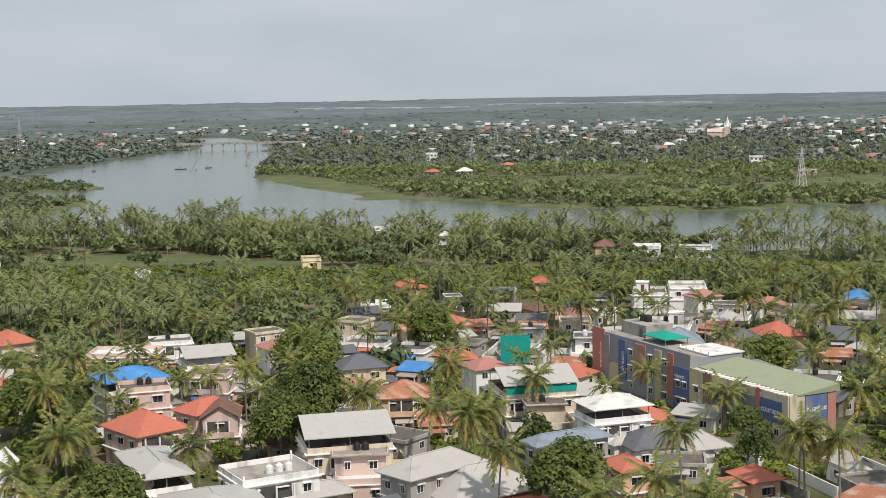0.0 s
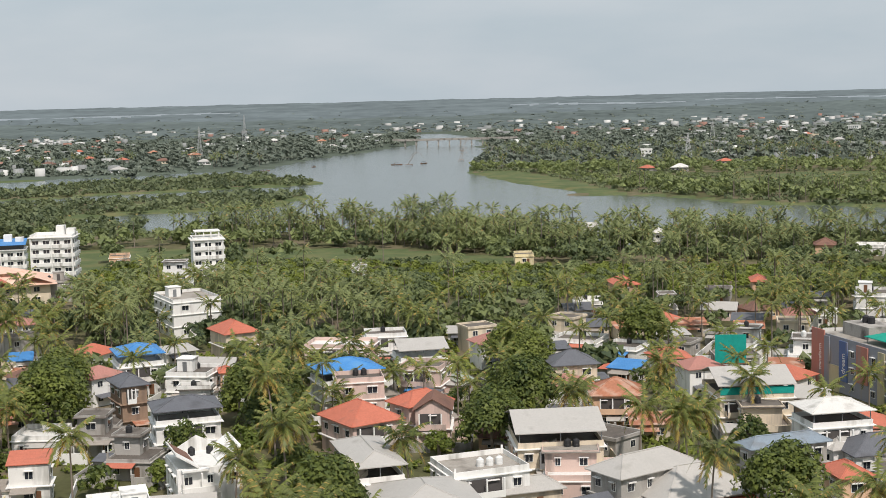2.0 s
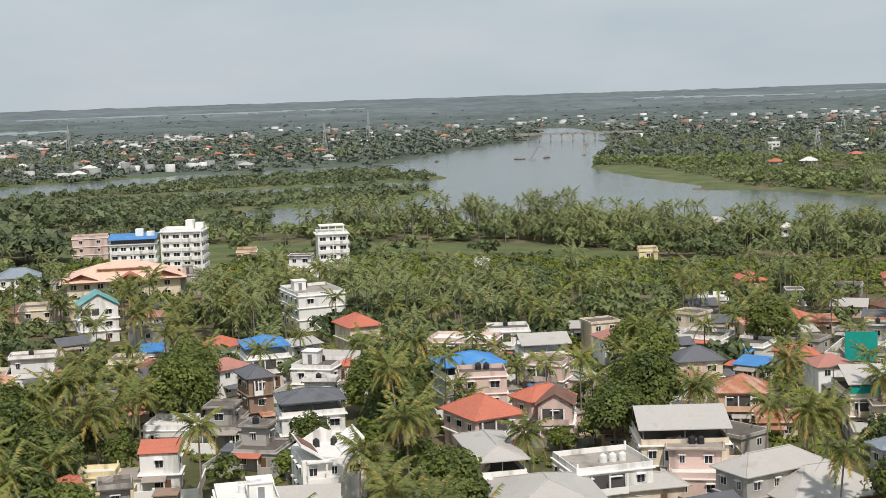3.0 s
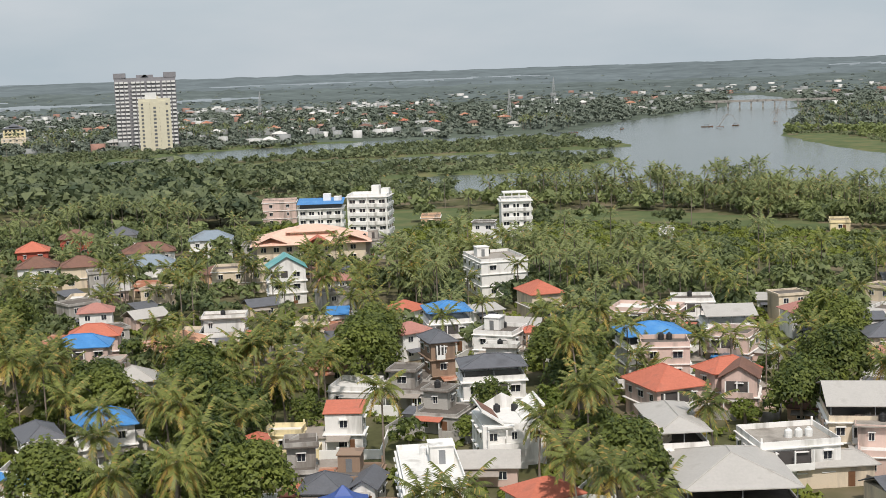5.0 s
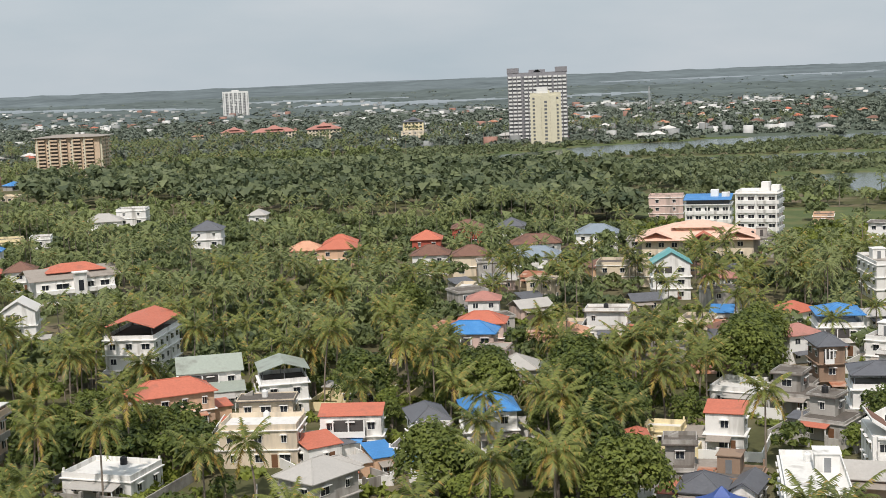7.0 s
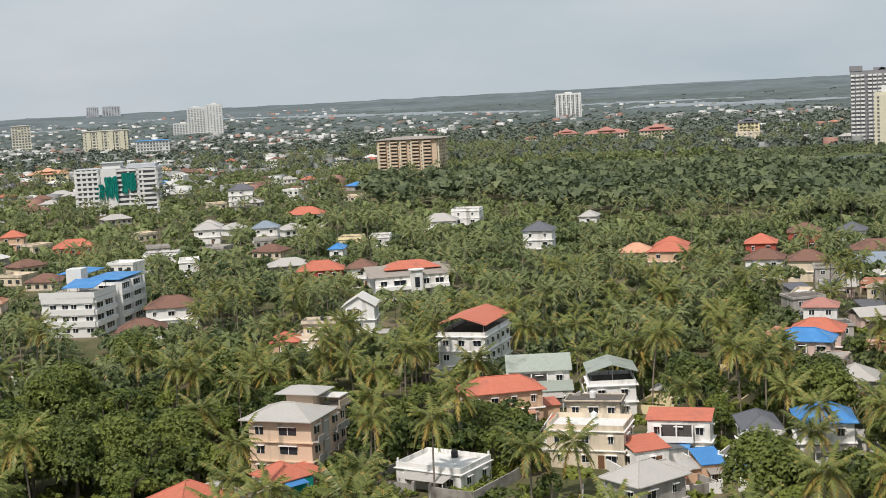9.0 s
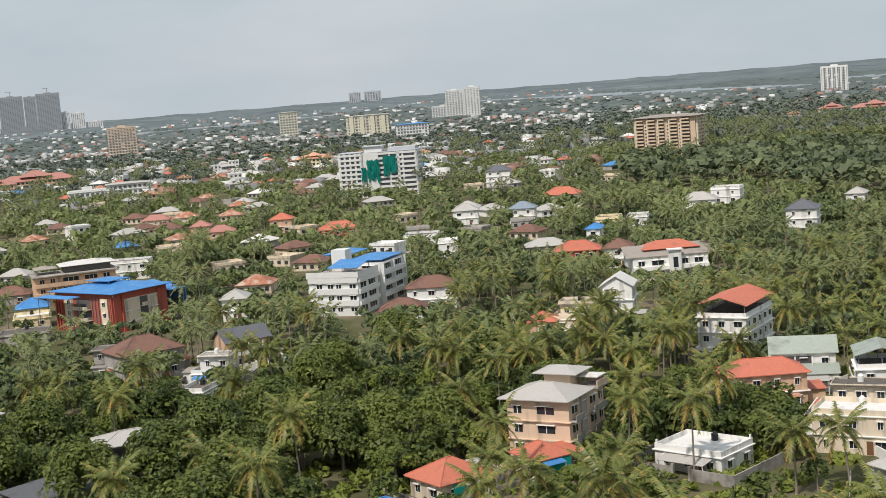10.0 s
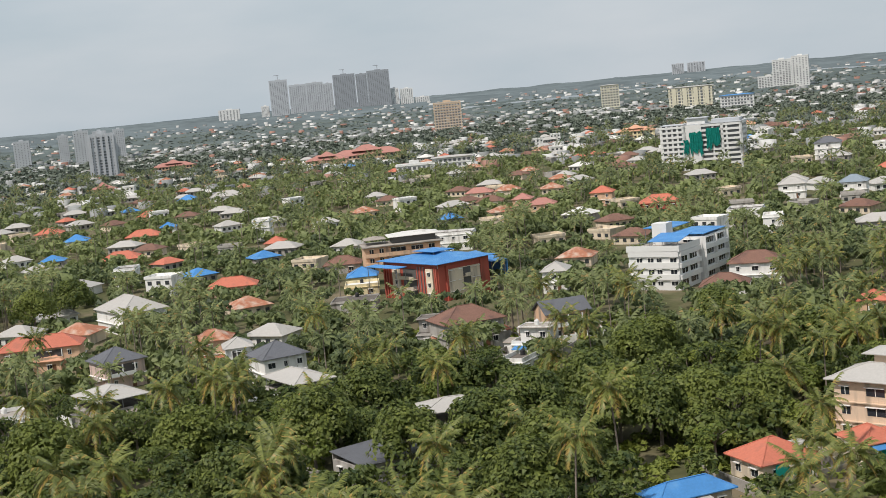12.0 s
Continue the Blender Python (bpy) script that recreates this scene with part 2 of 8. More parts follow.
def raw_mesh(name, verts, faces_n, loops, mat):
    """A mesh from arrays: vertices, corners a face, and the corners."""
    me = bpy.data.meshes.new(name)
    me.vertices.add(len(verts))
    me.vertices.foreach_set("co", np.asarray(verts, np.float32).ravel())
    me.loops.add(len(loops))
    me.loops.foreach_set("vertex_index", np.asarray(loops, np.int32))
    k = len(loops) // faces_n
    me.polygons.add(k)
    me.polygons.foreach_set("loop_start", np.arange(k, dtype=np.int32) * faces_n)
    me.update(calc_edges=True)
    me.materials.append(mat)
    return me


# ---- ground and water ----
def capsules(rows):
    """Chains of discs (x, y, radius) swept from one to the next."""
    return [(np.array(a, float), np.array(b, float)) for a, b in zip(rows, rows[1:])]


LAKE = (
    capsules([(-205, 640, 50), (-140, 690, 92), (-130, 820, 80), (-182, 980, 66), (-245, 1120, 92), (-250, 1330, 88), (-252, 1600, 50), (-272, 1850, 38), (-350, 2100, 34)])
    + capsules([(-140, 690, 92), (-52, 700, 105), (0, 650, 100), (34, 636, 96), (92, 606, 76), (135, 602, 92), (200, 605, 108), (276, 610, 110), (480, 650, 120), (900, 740, 130)])
    + capsules([(-250, 1130, 80), (-312, 1105, 56), (-390, 1062, 46), (-470, 985, 54), (-522, 900, 60), (-548, 800, 52), (-565, 730, 34)])
    + capsules([(-440, 790, 22), (-394, 806, 30), (-340, 832, 33), (-290, 862, 36), (-225, 900, 44)])
    + capsules([(-288, 668, 22), (-255, 682, 44), (-210, 684, 62), (-165, 700, 85)])
)
FIELDS = (
    capsules([(-262, 500, 22), (-185, 516, 20), (-110, 512, 17), (-60, 486, 13)])
    + capsules([(-150, 420, 12), (-118, 395, 10)]) + capsules([(-340, 560, 20), (-262, 492, 18)])
    + capsules([(100, 488, 16), (160, 476, 28)]) + capsules([(-372, 452, 8), (-340, 428, 8)])
    + capsules([(150, 800, 26), (300, 900, 40)]) + capsules([(-118, 1040, 18), (-70, 900, 22), (-30, 810, 12)]) + capsules([(-205, 420, 12), (-215, 470, 18)])
    + capsules([(40, 900, 30), (120, 960, 30)])
)
SCRUB = capsules([(-232, 445, 38), (-150, 445, 42), (-60, 430, 40), (40, 430, 30), (130, 440, 30)]) + capsules([(-100, 960, 50), (60, 900, 60), (260, 840, 60), (420, 900, 80)])


def reach(rows, x, y):
    """Distance to the nearest edge of the swept discs, negative inside."""
    best = np.full(np.shape(x), 1e9)
    for a, b in rows:
        d = b[:2] - a[:2]
        s = np.clip(((x - a[0]) * d[0] + (y - a[1]) * d[1]) / (d @ d), 0, 1)
        best = np.minimum(best, np.hypot(x - a[0] - s * d[0], y - a[1] - s * d[1]) - (a[2] + s * (b[2] - a[2])))
    return best


def ripple(x, y):
    return 5 * np.sin(x * 0.043 + 1.3 * np.sin(y * 0.031)) + 3 * np.sin(y * 0.091 + x * 0.047) + 1.5 * np.sin(x * 0.21 - y * 0.17)


def shore(x, y):
    return reach(LAKE, x, y) + ripple(x, y)


def rise(x, y):
    """Lifts the far plain so that it reaches the horizon as the camera sees it."""
    s = np.clip((np.hypot(x, y) - 2300) / 2500, 0, 1)
    return 36 * s * s * (3 - 2 * s)


FAR_ARMS = ((-6, 1.5, 3780, 3640, 120), (2, 11.5, 3860, 3760, 90), (-44, -34.8, 2790, 2680, 190), (-33, -29, 2730, 2790, 150), (-31.5, -17, 3600, 3640, 100), (-61, -47, 3480, 2830, 130), (-46, -39, 3120, 3040, 90), (-76, -66, 3050, 3300, 80))


def far_arm(x, y):
    """True on the thin arms of backwater that lie across the far plain."""
    a, r = np.degrees(np.arctan2(x, y)), np.hypot(x, y)
    wet = np.zeros(np.shape(x), bool)
    for az0, az1, ra, rb, wide in FAR_ARMS:
        s = (a - az0) / (az1 - az0)
        mid = ra + (rb - ra) * s + 14 * np.sin(9 * s + az0)
        half = wide * 0.5 * np.sqrt(np.clip(np.sin(np.pi * np.clip(s, 0, 1)), 0, 1)) * (1 + 0.35 * np.sin(23 * s) + 0.2 * np.sin(61 * s))
        wet |= (s > 0) & (s < 1) & (np.abs(r - mid) < half)
    return wet


def canopy(x, y):
    """The closed tree canopy of the far plain, in long uneven belts."""
    far = np.clip((np.hypot(x, y) - 2250) / 250, 0, 1)
    belts = np.sin(y * 0.021 + 3 * np.sin(x * 0.0031)) * np.sin(x * 0.013 + 2 * np.sin(y * 0.0043)) + 0.7 * np.sin(x * 0.052 + 1.7 * np.sin(y * 0.017)) * np.sin(y * 0.047) + 0.4 * np.sin(x * 0.117 + y * 0.093)
    return np.where(far_arm(x, y), 5.6, far * (4.0 + 2.6 * belts))


def land(x, y):
    return np.clip(shore(x, y) * 0.3, -3.5, 0) + rise(x, y)


def build_ground():
    az = np.radians(np.concatenate([np.arange(-108, 32, 0.4), np.arange(32, 252, 4.0)]))
    rad = np.concatenate([[0.01, 60, 95], np.geomspace(130, 2250, 158), np.geomspace(2268, 4950, 150)])
    rr, aa = np.meshgrid(rad, az, indexing="ij")
    x, y = rr * np.sin(aa) + 3 * np.clip(1 - rr / 60, 0, 1), rr * np.cos(aa)
    v = np.stack([x, y, land(x, y) + canopy(x, y)], -1).reshape(-1, 3)
    n, k = len(rad), len(az)
    i, j = np.meshgrid(np.arange(n - 1), np.arange(k), indexing="ij")
    jn = (j + 1) % k
    loops = np.stack([i * k + j, i * k + jn, (i + 1) * k + jn, (i + 1) * k + j], -1)[..., ::-1].ravel()
    me = raw_mesh("ground", v, 4, loops, GROUND)
    for extra_mat in (FIELD, PLAIN_GROUND, FAR_GROUND, HAZED_RISE, FAR_WATER):
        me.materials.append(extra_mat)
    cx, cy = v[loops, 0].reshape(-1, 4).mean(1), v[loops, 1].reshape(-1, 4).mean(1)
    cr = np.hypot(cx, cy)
    # rings farther out take paler, bluer ground, with haze put into the colour
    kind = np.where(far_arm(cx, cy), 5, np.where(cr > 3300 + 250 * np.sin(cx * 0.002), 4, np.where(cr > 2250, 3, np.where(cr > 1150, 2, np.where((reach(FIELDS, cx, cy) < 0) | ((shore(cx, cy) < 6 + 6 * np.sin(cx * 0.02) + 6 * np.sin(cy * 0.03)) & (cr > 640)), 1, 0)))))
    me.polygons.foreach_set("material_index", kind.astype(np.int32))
    tagged(new("ground", me), "flat ground of grass, earth and undergrowth, lifted towards the horizon", "ground", kind="structure")


GROUND = material("earth_and_weeds", (0.096, 0.098, 0.046), 0.95, 0.4, 0.05, 0.5, stain=(0.19, 0.155, 0.105), amount=0.58, spec=0.1)
FIELD = material("wet_grass_field", (0.098, 0.126, 0.054), 0.9, 0.3, 0.06, 0.3, stain=(0.16, 0.152, 0.07), amount=0.5, spec=0.1)
# from the plain outward the ground colours pale and turn blue to carry haze
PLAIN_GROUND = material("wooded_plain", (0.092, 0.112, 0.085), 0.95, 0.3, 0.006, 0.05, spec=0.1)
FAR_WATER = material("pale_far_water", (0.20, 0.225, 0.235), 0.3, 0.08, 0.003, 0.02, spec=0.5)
FAR_GROUND = material("haze_tinted_far_plain", (0.118, 0.142, 0.138), 1.0, 0.4, 0.006, 0.035, spec=0.0)
HAZED_RISE = material("haze_tinted_far_rise", (0.142, 0.170, 0.178), 1.0, 0.36, 0.004, 0.018, spec=0.0)
WATER = material("backwater", (0.10, 0.118, 0.102), 0.14, 0.16, 0.004, 0.03, spec=0.34)
wnode = WATER.node_tree.nodes
wripple = wnode.new("ShaderNodeTexNoise")
wripple.inputs["Scale"].default_value, wripple.inputs["Detail"].default_value = 0.5, 4
wbump = wnode.new("ShaderNodeBump")
wbump.inputs["Strength"].default_value, wbump.inputs["Distance"].default_value = 0.7, 0.3
wtc = wnode.new("ShaderNodeTexCoord")
link(WATER.node_tree, wtc.outputs["Object"], wripple.inputs["Vector"])
link(WATER.node_tree, wripple.outputs["Fac"], wbump.inputs["Height"])
link(WATER.node_tree, wbump.outputs["Normal"], wnode["Principled BSDF"].inputs["Normal"])
build_ground()
water_bm = boxes((-900, 1300, 450, 2300, -1.6, -1.1))
tagged(new("water", mesh_of("water", water_bm, WATER)), "calm grey-green backwater reflecting the hazy sky", "water", kind="structure")

# ---- houses ----
FOOT = []           # x, y, angle, half width, half depth, sight height: trees keep clear of these and of the camera's view of them


def window_mesh(w, h, kind):
    """A framed window under a concrete hood, a pane for it, or both in one."""
    bm = bmesh.new()
    if kind == "pane":
        box(bm, -w / 2 + 0.06, w / 2 - 0.06, -0.03, 0.03, 0.06, h - 0.06)
        return mesh_of("pane", bm, GLASS)
    cols, rows = (-w / 2, -w / 2 + 0.08, -0.03, 0.03, w / 2 - 0.08, w / 2), (0, 0.08, h - 0.08, h, h + 0.12)
    front, back = ([[bm.verts.new((c, dy, r)) for c in cols] for r in rows] for dy in (-0.07, 0.04))
    lintel = []
    for j in range(4):
        for i in range(5):
            hole = j == 1 and i in (1, 3)
            if hole and kind == "frame":
                continue
            f = bm.faces.new((front[j][i], front[j][i + 1], front[j + 1][i + 1], front[j + 1][i]))
            f.material_index = 1 if hole else 0
            if j == 3:
                lintel.append(f)
            if kind == "frame":
                bm.faces.new((back[j][i], back[j + 1][i], back[j + 1][i + 1], back[j][i + 1]))
    for i in range(5):
        bm.faces.new((front[0][i], back[0][i], back[0][i + 1], front[0][i + 1]))
        bm.faces.new((front[4][i], front[4][i + 1], back[4][i + 1], back[4][i]))
    for j in range(4):
        bm.faces.new((front[j][0], front[j + 1][0], back[j + 1][0], back[j][0]))
        bm.faces.new((front[j][5], back[j][5], back[j + 1][5], front[j + 1][5]))
    grown = bmesh.ops.extrude_face_region(bm, geom=lintel)["geom"]
    for v in grown:
        if isinstance(v, bmesh.types.BMVert):
            v.co.y -= 0.42
            v.co.x *= 1 + 0.24 / w
    me = mesh_of("window", bm, WHITE_TRIM)
    me.materials.append(GLASS)
    return me


WINDOWS = {w: (window_mesh(w, 1.3, "frame"), window_mesh(w, 1.3, "pane"), window_mesh(w, 1.3, "plain")) for w in (0.9, 1.3, 1.8)}
DOOR = mesh_of("door", boxes((-0.5, 0.5, -0.05, 0.05, 0, 2.1)), WOOD)


def windows_on(root, w, d, levels, faces, rng, base=0.0, step=3.1, gap=3.1, shift=(0, 0), joined=False):
    """Windows on the faces of a body w by d: front, left, right or back."""
    for face in faces:
        length = w if face in ("front", "back") else d
        turn = {"front": 0, "left": -90, "right": 90, "back": 180}[face]
        off = d / 2 if face in ("front", "back") else w / 2
        n = max(1, int(length / gap))
        for s in range(levels):
            for i in range(n):
                if rng.random() < 0.12:
                    continue
                u = (i + 0.5) * length / n - length / 2
                kind = rng.choice((0.9, 1.3, 1.3, 1.8)) if length / n > 2.2 else 0.9
                m = pose(*shift, 0) @ pose(0, 0, 0, 0, 0, turn) @ pose(u, -off, base + s * step + 0.95)
                f, p, one = WINDOWS[kind]
                if joined:
                    part("window", one, None, root, m=m)
                else:
                    part("pane", p, None, part("window", f, None, root, m=m))


def ring(bm, w, d, t, z0, z1):
    """Four walls round w by d, t thick."""
    box(bm, -w / 2, w / 2, -d / 2, -d / 2 + t, z0, z1)
    box(bm, -w / 2, w / 2, d / 2 - t, d / 2, z0, z1)
    box(bm, -w / 2, -w / 2 + t, -d / 2 + t, d / 2 - t, z0, z1)
    box(bm, w / 2 - t, w / 2, -d / 2 + t, d / 2 - t, z0, z1)


def hip(bm, w, d, z, h, t=0.14):
    """A hipped roof over w by d, ridge along the longer side."""
    k = min(w, d) / 2
    rx, ry = max(w / 2 - k, 0.05), max(d / 2 - k, 0.05)
    for dz, flip in ((0, False), (-t, True)):
        c = [bm.verts.new((sx * w / 2, sy * d / 2, z + dz)) for sx, sy in ((-1, -1), (1, -1), (1, 1), (-1, 1))]
        if w >= d:
            a, b = bm.verts.new((-rx, 0, z + h + dz)), bm.verts.new((rx, 0, z + h + dz))
            fs = [(c[0], c[1], b, a), (c[1], c[2], b), (c[2], c[3], a, b), (c[3], c[0], a)]
        else:
            a, b = bm.verts.new((0, -ry, z + h + dz)), bm.verts.new((0, ry, z + h + dz))
            fs = [(c[0], c[1], a), (c[1], c[2], b, a), (c[2], c[3], b), (c[3], c[0], a, b)]
        for f in fs:
            bm.faces.new(f[::-1] if flip else f)
        if not flip:
            top = c
    for i in range(4):
        bm.faces.new((c[i], c[(i + 1) % 4], top[(i + 1) % 4], top[i]))


def hip_ridges(bm, w, d, z, h):
    k = min(w, d) / 2
    rx, ry = (max(w / 2 - k, 0.05), 0) if w >= d else (0, max(d / 2 - k, 0.05))
    ends = ((-rx, -ry, z + h), (rx, ry, z + h))
    tube(bm, ends, (0.13, 0.13), 5)
    for sx, sy in ((-1, -1), (1, -1), (1, 1), (-1, 1)):
        e = ends[1] if (sx > 0 if w >= d else sy > 0) else ends[0]
        tube(bm, ((sx * w / 2, sy * d / 2, z), e), (0.11, 0.11), 5)


def gable(bm, w, d, z, h, t=0.14, along="x"):
    """Two slopes; the ridge runs along x or y."""
    if along == "x":
        pts = lambda u, v, zz: (u, v, zz)
        a, b = w / 2, d / 2
    else:
        pts = lambda u, v, zz: (-v, u, zz)
        a, b = d / 2, w / 2
    for s in (-1, 1):
        v = [bm.verts.new(pts(*q)) for q in ((-a, s * b, z), (a, s * b, z), (a, 0, z + h), (-a, 0, z + h), (-a, s * b, z - t), (a, s * b, z - t), (a, 0, z + h - t), (-a, 0, z + h - t))]
        for f in ((0, 1, 2, 3), (7, 6, 5, 4), (0, 4, 5, 1), (1, 5, 6, 2), (3, 7, 4, 0)):
            bm.faces.new([v[i] for i in (f if s < 0 else f[::-1])])


def gable_end(bm, w, d, z, h, s, t=0.2, along="x"):
    pts = (lambda u, v, zz: (u, v, zz)) if along == "x" else (lambda u, v, zz: (-v, u, zz))
    a, b = (w / 2, d / 2) if along == "x" else (d / 2, w / 2)
    v = [bm.verts.new(pts(s * (a - e), q, zz)) for e in (0, t) for q, zz in ((-b, z), (b, z), (0, z + h))]
    for f in ((0, 1, 2), (5, 4, 3), (0, 3, 4, 1), (1, 4, 5, 2), (2, 5, 3, 0)):
        bm.faces.new([v[i] for i in (f if s > 0 else f[::-1])])


TANKS = {}


def tank(x, y, z, white, r=0.55, h=1.2):
    key = (white, r, h)
    if key not in TANKS:
        bm = bmesh.new()
        tube(bm, ((0, 0, 0), (0, 0, h * 0.3), (0, 0, h * 0.33), (0, 0, h * 0.36), (0, 0, h * 0.66), (0, 0, h * 0.69), (0, 0, h * 0.72), (0, 0, h * 0.85), (0, 0, h)),
             (r, r, r * 0.95, r, r, r * 0.95, r, r * 0.95, r * 0.45), 12)
        lid = bmesh.new()
        tube(lid, ((0, 0, h), (0, 0, h + 0.12)), (r * 0.42, r * 0.4), 10)
        mat = TANK_WHITE if white else TANK_BLACK
        TANKS[key] = (mesh_of("tank_body", bm, mat), mesh_of("lid", lid, mat))
    root = thing("water_tank", x, y, z, 0, ("white" if white else "black") + " plastic water tank standing on a roof terrace", "water tank", "roof water tanks")
    part("tank_body", TANKS[key][0], None, root)
    part("lid", TANKS[key][1], None, root)


HOUSES = []


def lean_sheet(bm, x0, x1, y0, y1, z0, z1, t=0.08):
    """A sloping sheet, low along y0 and high along y1."""
    v = [bm.verts.new(p) for p in ((x0, y0, z0), (x1, y0, z0), (x1, y1, z1), (x0, y1, z1), (x0, y0, z0 - t), (x1, y0, z0 - t), (x1, y1, z1 - t), (x0, y1, z1 - t))]
    for f in ((0, 1, 2, 3), (7, 6, 5, 4), (0, 4, 5, 1), (1, 5, 6, 2), (2, 6, 7, 3), (3, 7, 4, 0)):
        bm.faces.new([v[i] for i in f])


def outbuildings(root, x, y, rz, bw, bd, st, wmat, rng):
    """What has gathered round a house: a porch, a side shed, plot walls."""
    if rng.random() < 0.6:
        w, u = bw * rng.uniform(0.4, 0.8), rng.uniform(-0.15, 0.15) * bw
        dep, zz = rng.uniform(1.8, 3.0), rng.choice((2.7, 2.8, 3.0))
        bm = bmesh.new()
        lean_sheet(bm, u - w / 2, u + w / 2, -bd / 2 - dep, -bd / 2 - 0.02, zz - 0.4, zz)
        part("porch_roof", bm, ROOF[rng.choice(("gr", "or", "dg", "ru", "gr", "bl", "pe2"))][1], root, "sheet porch roof")
        for s in (-1, 1):
            part("porch_post", boxes((u + s * (w / 2 - 0.2) - 0.08, u + s * (w / 2 - 0.2) + 0.08, -bd / 2 - dep + 0.15, -bd / 2 - dep + 0.31, 0, zz - 0.45)), WHITE_TRIM, root)
    if rng.random() < 0.65:
        s, dep, w = rng.choice((-1, 1)), rng.uniform(3.0, 5.0), rng.uniform(2.6, 4.0)
        u0, u1 = (bw / 2 + 0.02, bw / 2 + w) if s > 0 else (-bw / 2 - w, -bw / 2 - 0.02)
        v0 = rng.uniform(-bd / 2, bd / 2 - dep)
        part("side_room", boxes((u0, u1, v0, v0 + dep, 0, 2.6)), wmat, root)
        bm = bmesh.new()
        lean_sheet(bm, u0 - 0.2, u1 + 0.3, v0 - 0.4, v0 + dep + 0.3, 2.65, 3.1)
        part("side_roof", bm, ROOF[rng.choice(("gr", "dg", "ru", "pe2", "or", "gr"))][1], root, "sheet lean-to roof")
    if rng.random() < 0.55:
        pw, pd, h = bw / 2 + rng.uniform(2.5, 4.5), bd / 2 + rng.uniform(3, 5), rng.uniform(1.5, 1.9)
        wall = thing("boundary_wall", x, y, 0, rz, "weathered plastered boundary wall round a house plot", "wall", "plot walls")
        mat = rng.choice((CONCRETE, wmat, WHITE_TRIM, CONCRETE))
        part("wall_length", boxes((-pw, -0.5, -pd - 0.1, -pd + 0.1, 0, h)), mat, wall)
        part("wall_length", boxes((2.5, pw, -pd - 0.1, -pd + 0.1, 0, h)), mat, wall)
        for s in (-1, 1):
            part("wall_length", boxes((s * pw - 0.1, s * pw + 0.1, -pd + 0.1, pd - 0.1, 0, h)), mat, wall)
        for u in (-0.5, 2.5):
            part("gate_pillar", boxes((u - 0.22, u + 0.22, -pd - 0.22, -pd + 0.22, 0, h + 0.4)), mat, wall)


